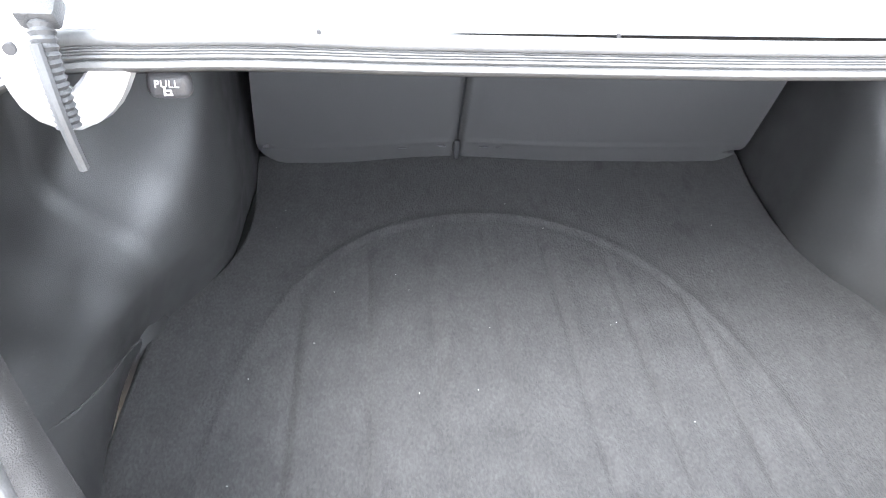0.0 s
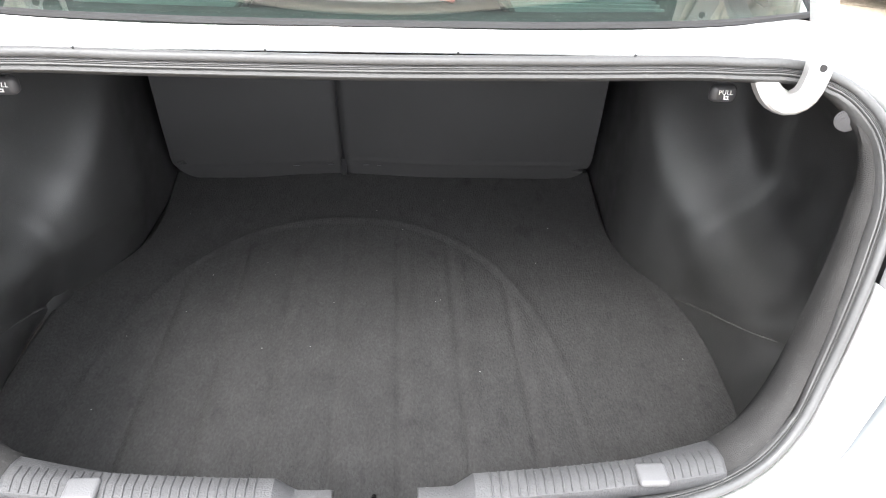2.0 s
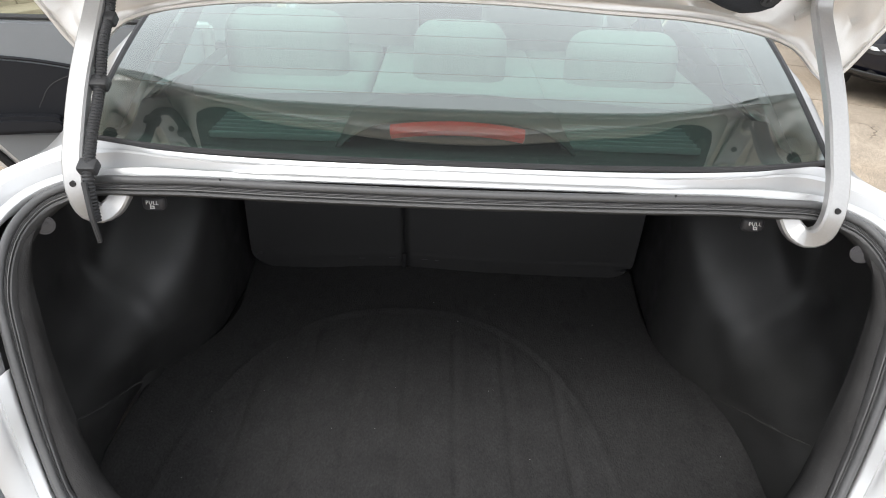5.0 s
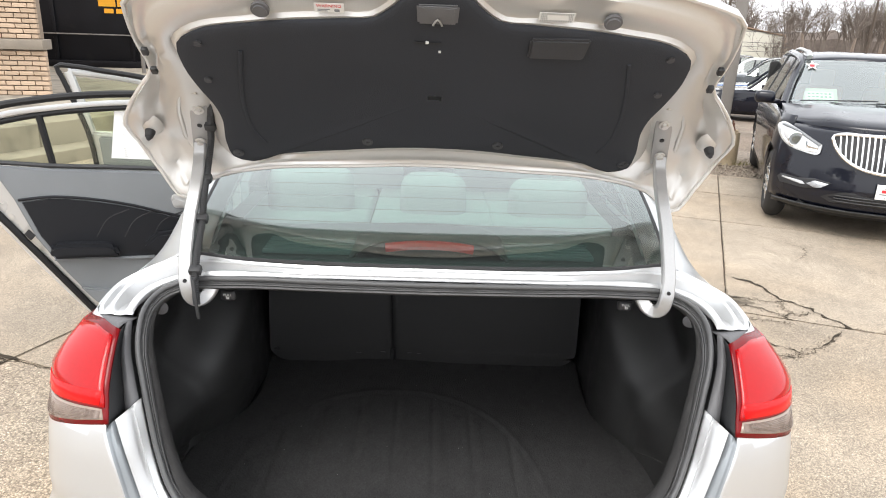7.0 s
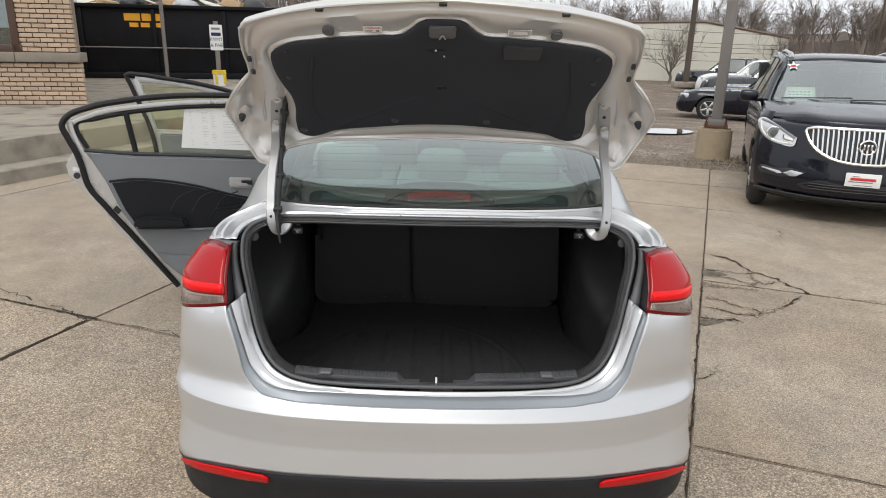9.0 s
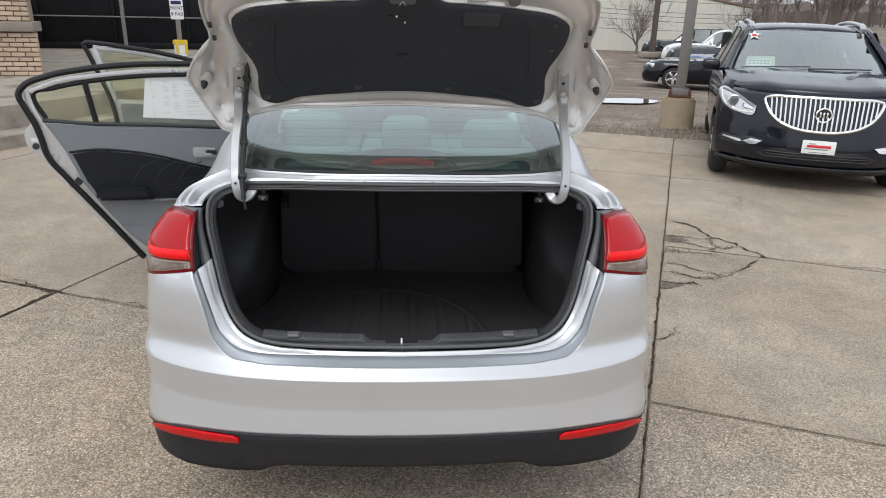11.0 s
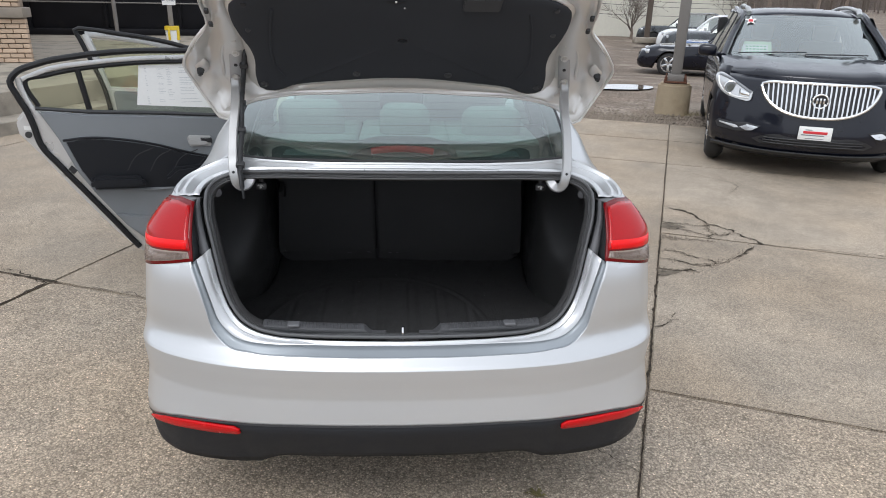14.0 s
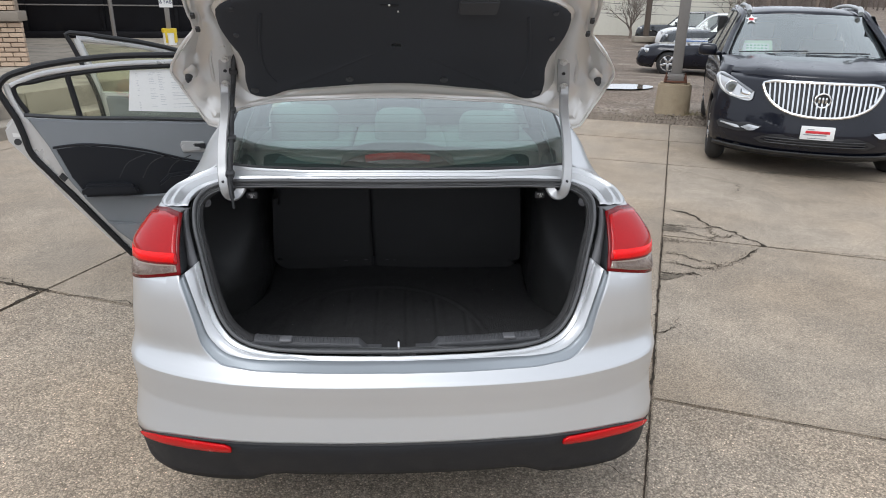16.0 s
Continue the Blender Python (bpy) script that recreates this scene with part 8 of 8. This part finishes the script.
for za, zb in ((2.45, 2.02), (1.97, 1.55), (1.75, 1.38), (1.53, 1.17), (1.02, 0.85)):
    tube(bm, [tuple(FARM @ Vector((5.5 + 11 * t, 31.0, za + (zb - za) * t - 0.12 * 4 * t * (1 - t)))) for t in np.linspace(0, 1, 12)], 0.012, 4)
tagged(part("overhead_wires", bm, RUBBER), "thin black overhead wires between poles", "wires")

# low metal building behind the lot
shed = tagged(new("metal_building"), "low cream metal-sided building with brown eaves", "building")
SM = Matrix.Translation((-0.55, 0, -0.31)) @ FARM @ frame_of((8.2, 33.5, 0), (0.985, -0.17, 0), (0, 0, 1))
pts = [(-9, 0), (8.9, 0), (8.9, 2.12), (5.0, 2.78), (-9, 2.5)]
bm = plate(bmesh.new(), pts, SM, -0.2)
part("wall", bm, SIDING, shed, "cream ribbed metal wall")
for k in range(51):
    x = -8.9 + 0.35 * k
    z1 = np.interp(x, [-9, 5.0, 8.9], [2.5, 2.78, 2.12])
    bm = bmesh.new()
    bx(bm, (x, z1 / 2, 0.012), (0.04, z1 - 0.05, 0.03), 0.0, SM)
    part("siding_rib", bm, SIDING, shed)
bm = bmesh.new()
for a, b in (((-9.1, 2.52), (5.0, 2.82)), ((5.0, 2.82), (9.0, 2.14))):
    tube(bm, [tuple(SM @ Vector((*a, 0.03))), tuple(SM @ Vector((*b, 0.03)))], 0.055, 6)
part("eave_trim", bm, EAVE, shed, "brown eave trim")
bm = bmesh.new()
grid(bm, [[tuple(SM @ Vector((x, z, d))) for x, z in ((-9, 2.5), (5.0, 2.78), (8.9, 2.12))] for d in (0.0, -9.0)])
part("roof", bm, POLEGREY, shed, thick=0.05)
bm = plate(bmesh.new(), pts, SM @ Matrix.Translation((0, 0, -9.0)), 0.2)
bx(bm, (8.8, 1.05, -4.5), (0.2, 2.05, 9.0), 0.0, SM)
part("rear_walls", bm, SIDING, shed)


# ---------------------------------------------------------------- bare trees
def grow(segs, p, d, ln, r, depth, rnd, spread):
    """A bent, tapering limb that forks into thinner ones; its pieces are added to segs."""
    n = 4 if depth > 2 else (3 if depth > 0 else 2)
    pts, rs = [p.copy()], [r]
    for k in range(n):
        d = (d + Vector((rnd.gauss(0, 0.14), rnd.gauss(0, 0.14), rnd.gauss(0.04, 0.08)))).normalized()
        q = p + d * (ln / n)
        r1 = r * (1 - 0.6 * (k + 1) / n)
        segs.append((*p, *q, rs[-1], r1))
        p = q
        pts.append(p.copy())
        rs.append(r1)
    if depth <= 0:
        return
    for k in range(rnd.choice((3, 3, 4))):
        i = rnd.randint(1, n)
        a = rnd.uniform(0, 2 * math.pi)
        side = d.cross(Vector((math.cos(a), math.sin(a), 0.3))).normalized()
        nd = (d * rnd.uniform(0.6, 1.0) + side * rnd.uniform(0.4, 0.95) * spread + Vector((0, 0, 0.14))).normalized()
        grow(segs, pts[i], nd, ln * rnd.uniform(0.5, 0.76), rs[i] * rnd.uniform(0.55, 0.75), depth - 1, rnd, spread)


def crown_segs(h, r, seed, depth, spread, low):
    rnd = random.Random(seed)
    segs = []
    top = Vector((rnd.gauss(0, 0.03) * h, rnd.gauss(0, 0.03) * h, h * low))
    for k in range(4):
        a = k * math.pi / 2 + rnd.uniform(-0.5, 0.5)
        up = 1.6 if k == 0 else 1.0
        grow(segs, top * rnd.uniform(0.75, 1.0), Vector((math.cos(a) * 0.45 * spread, math.sin(a) * 0.45 * spread, up)).normalized(), h * rnd.uniform(0.26, 0.36), r * 0.55, depth - 1, rnd, spread)
    return top, np.array(segs)


def prisms(bm, sg, least=0.0):
    """Three-sided tapered rods for all the pieces at once."""
    a, b = sg[:, 0:3], sg[:, 3:6]
    r0, r1 = np.maximum(sg[:, 6:7], least), np.maximum(sg[:, 7:8], least)
    t = b - a
    t /= np.linalg.norm(t, axis=1)[:, None]
    u = np.cross(t, np.array([0.31, 0.87, 0.38]))
    u /= np.linalg.norm(u, axis=1)[:, None]
    w = np.cross(t, u)
    v = np.empty((len(sg), 6, 3))
    for k in range(3):
        c, s = math.cos(k * 2.0944), math.sin(k * 2.0944)
        v[:, k], v[:, k + 3] = a + r0 * (c * u + s * w), b + r1 * (c * u + s * w)
    base = (np.arange(len(sg)) * 6)[:, None]
    f = np.concatenate([base + np.array(q) for q in ((0, 1, 4, 3), (1, 2, 5, 4), (2, 0, 3, 5))])
    me = bpy.data.meshes.new("rods")
    me.from_pydata(v.reshape(-1, 3).tolist(), [], f.tolist())
    bm.from_mesh(me)
    bpy.data.meshes.remove(me)
    return bm


def tree(x, y, h, r, seed, label, depth=5, spread=1.0, low=0.3, group="bare trees"):
    root = thing("bare_tree", label, "tree", Matrix.Translation((x, y, ground_z(x, y) if x > 0 else 0)), group)
    top, sg = crown_segs(h, r, seed, depth, spread, low)
    th = h * low
    bm = bmesh.new()
    tube(bm, [(0, 0, -0.2), (top.x * 0.4, top.y * 0.4, th * 0.5), tuple(top)], [r * 1.25, r, r * 0.8], 9)
    part("trunk", bm, BARK, root, "grey furrowed trunk")
    part("crown", prisms(bmesh.new(), sg, 0.006 if h < 4 else 0.012), TWIG, root, "leafless spreading branches")
    return root


def fan_tree(x, y, h, seed, label):
    """A low tree whose limbs fan out from a short trunk."""
    rnd = random.Random(seed)
    root = thing("bare_tree", label, "tree", Matrix.Translation((x, y, ground_z(x, y))), "bare trees")
    part("trunk", tube(bmesh.new(), [(0, 0, -0.2), (0.02 * h, 0, 0.10 * h), (0, 0, 0.2 * h)], [0.03 * h, 0.024 * h, 0.02 * h], 9), BARK, root, "grey furrowed trunk")
    segs = []
    for k in range(11):
        a, tilt = 2.4 * k + rnd.uniform(-0.3, 0.3), 0.12 + 0.09 * k
        grow(segs, Vector((0, 0, h * rnd.uniform(0.12, 0.2))), Vector((math.cos(a) * tilt, math.sin(a) * tilt, 1)).normalized(), h * rnd.uniform(0.40, 0.52), 0.011 * h, 3, rnd, 0.75)
    part("crown", prisms(bmesh.new(), np.array(segs), 0.007), TWIG, root, "thin limbs spread like a fan")


fan_tree(13.30, 38.9, 3.3, 31, "small bare tree before the metal building")
fan_tree(20.0, 39.2, 3.2, 35, "small bare shrub-like tree by the building")
BIG = [(22, 84, 8.0, 0.16), (27, 88, 8.6, 0.17), (33, 84, 8.2, 0.17), (38, 86, 10.2, 0.20), (42, 82, 8.6, 0.16), (46, 86, 11.0, 0.22), (51, 84, 9.4, 0.18), (57, 88, 10.5, 0.2), (63, 84, 9.0, 0.18), (69, 86, 9.8, 0.2),
       (-14, 70, 8.4, 0.17), (-9, 74, 8.8, 0.17), (-3.5, 78, 8.0, 0.16)]
for k, (x, y, h, r_) in enumerate(BIG):
    tree(x, y, h, r_, 60 + k, "tall bare deciduous tree on the edge of the lot", 5, 0.85, 0.24)
# taller trees close behind the dumpster
for k, (x, y, h, r_) in enumerate(((-12.6, 31, 13, 0.25), (-10.4, 34, 12, 0.20), (-7.6, 33, 13, 0.19), (-15.6, 35, 12, 0.20), (-17.8, 31, 11, 0.18), (-5.2, 37, 12, 0.2), (-20.5, 38, 13, 0.22), (-2.4, 38, 11, 0.17))):
    tree(x, y, h, r_, 160 + k, "tall bare tree with a thick trunk behind the dumpster", 5, 1.0, 0.36)
# distant wood
rnd = random.Random(77)
kinds = [crown_segs(8.0, 0.13, 300 + k, 4, 0.8, 0.25) for k in range(6)]
wood = []
for k in range(395):
    x, y = (rnd.uniform(-75, 105), rnd.uniform(90, 124)) if k < 350 else (rnd.uniform(-42, -3), rnd.uniform(44, 66))
    sc, a = rnd.uniform(0.80, 1.25), rnd.uniform(0, 6.28)
    top, sg = kinds[k % 6]
    g = np.vstack([sg, [[0, 0, 0, *top, 0.15, 0.10]]])
    c, s = math.cos(a), math.sin(a)
    o = np.empty_like(g)
    for j in (0, 3):
        o[:, j] = x + sc * (c * g[:, j] - s * g[:, j + 1])
        o[:, j + 1] = y + sc * (s * g[:, j] + c * g[:, j + 1])
        o[:, j + 2] = sc * g[:, j + 2]
    o[:, 6:] = sc * g[:, 6:]
    wood.append(o)
tagged(part("distant_wood", prisms(bmesh.new(), np.vstack(wood), 0.013), TWIG), "distant wood of bare grey-brown trees", "trees", kind="stuff")
bm = bmesh.new()
rows = []
for x in np.linspace(-140, 170, 160):
    h = 3.4 + 1.4 * noise.noise((x * 0.10, 0, 0)) + 0.8 * noise.noise((x * 0.5, 3, 0))
    rows.append([(x, 128, -0.1), (x, 128.3, h * 0.6), (x, 130, h)])
grid(bm, rows)
BRUSH = mat("distant_brush", (0.13, 0.105, 0.09), 0.95, var=0.5, scale=0.5, fine=5)
tagged(part("backdrop", bm, BRUSH), "far brown brushwood line", "backdrop", kind="structure")
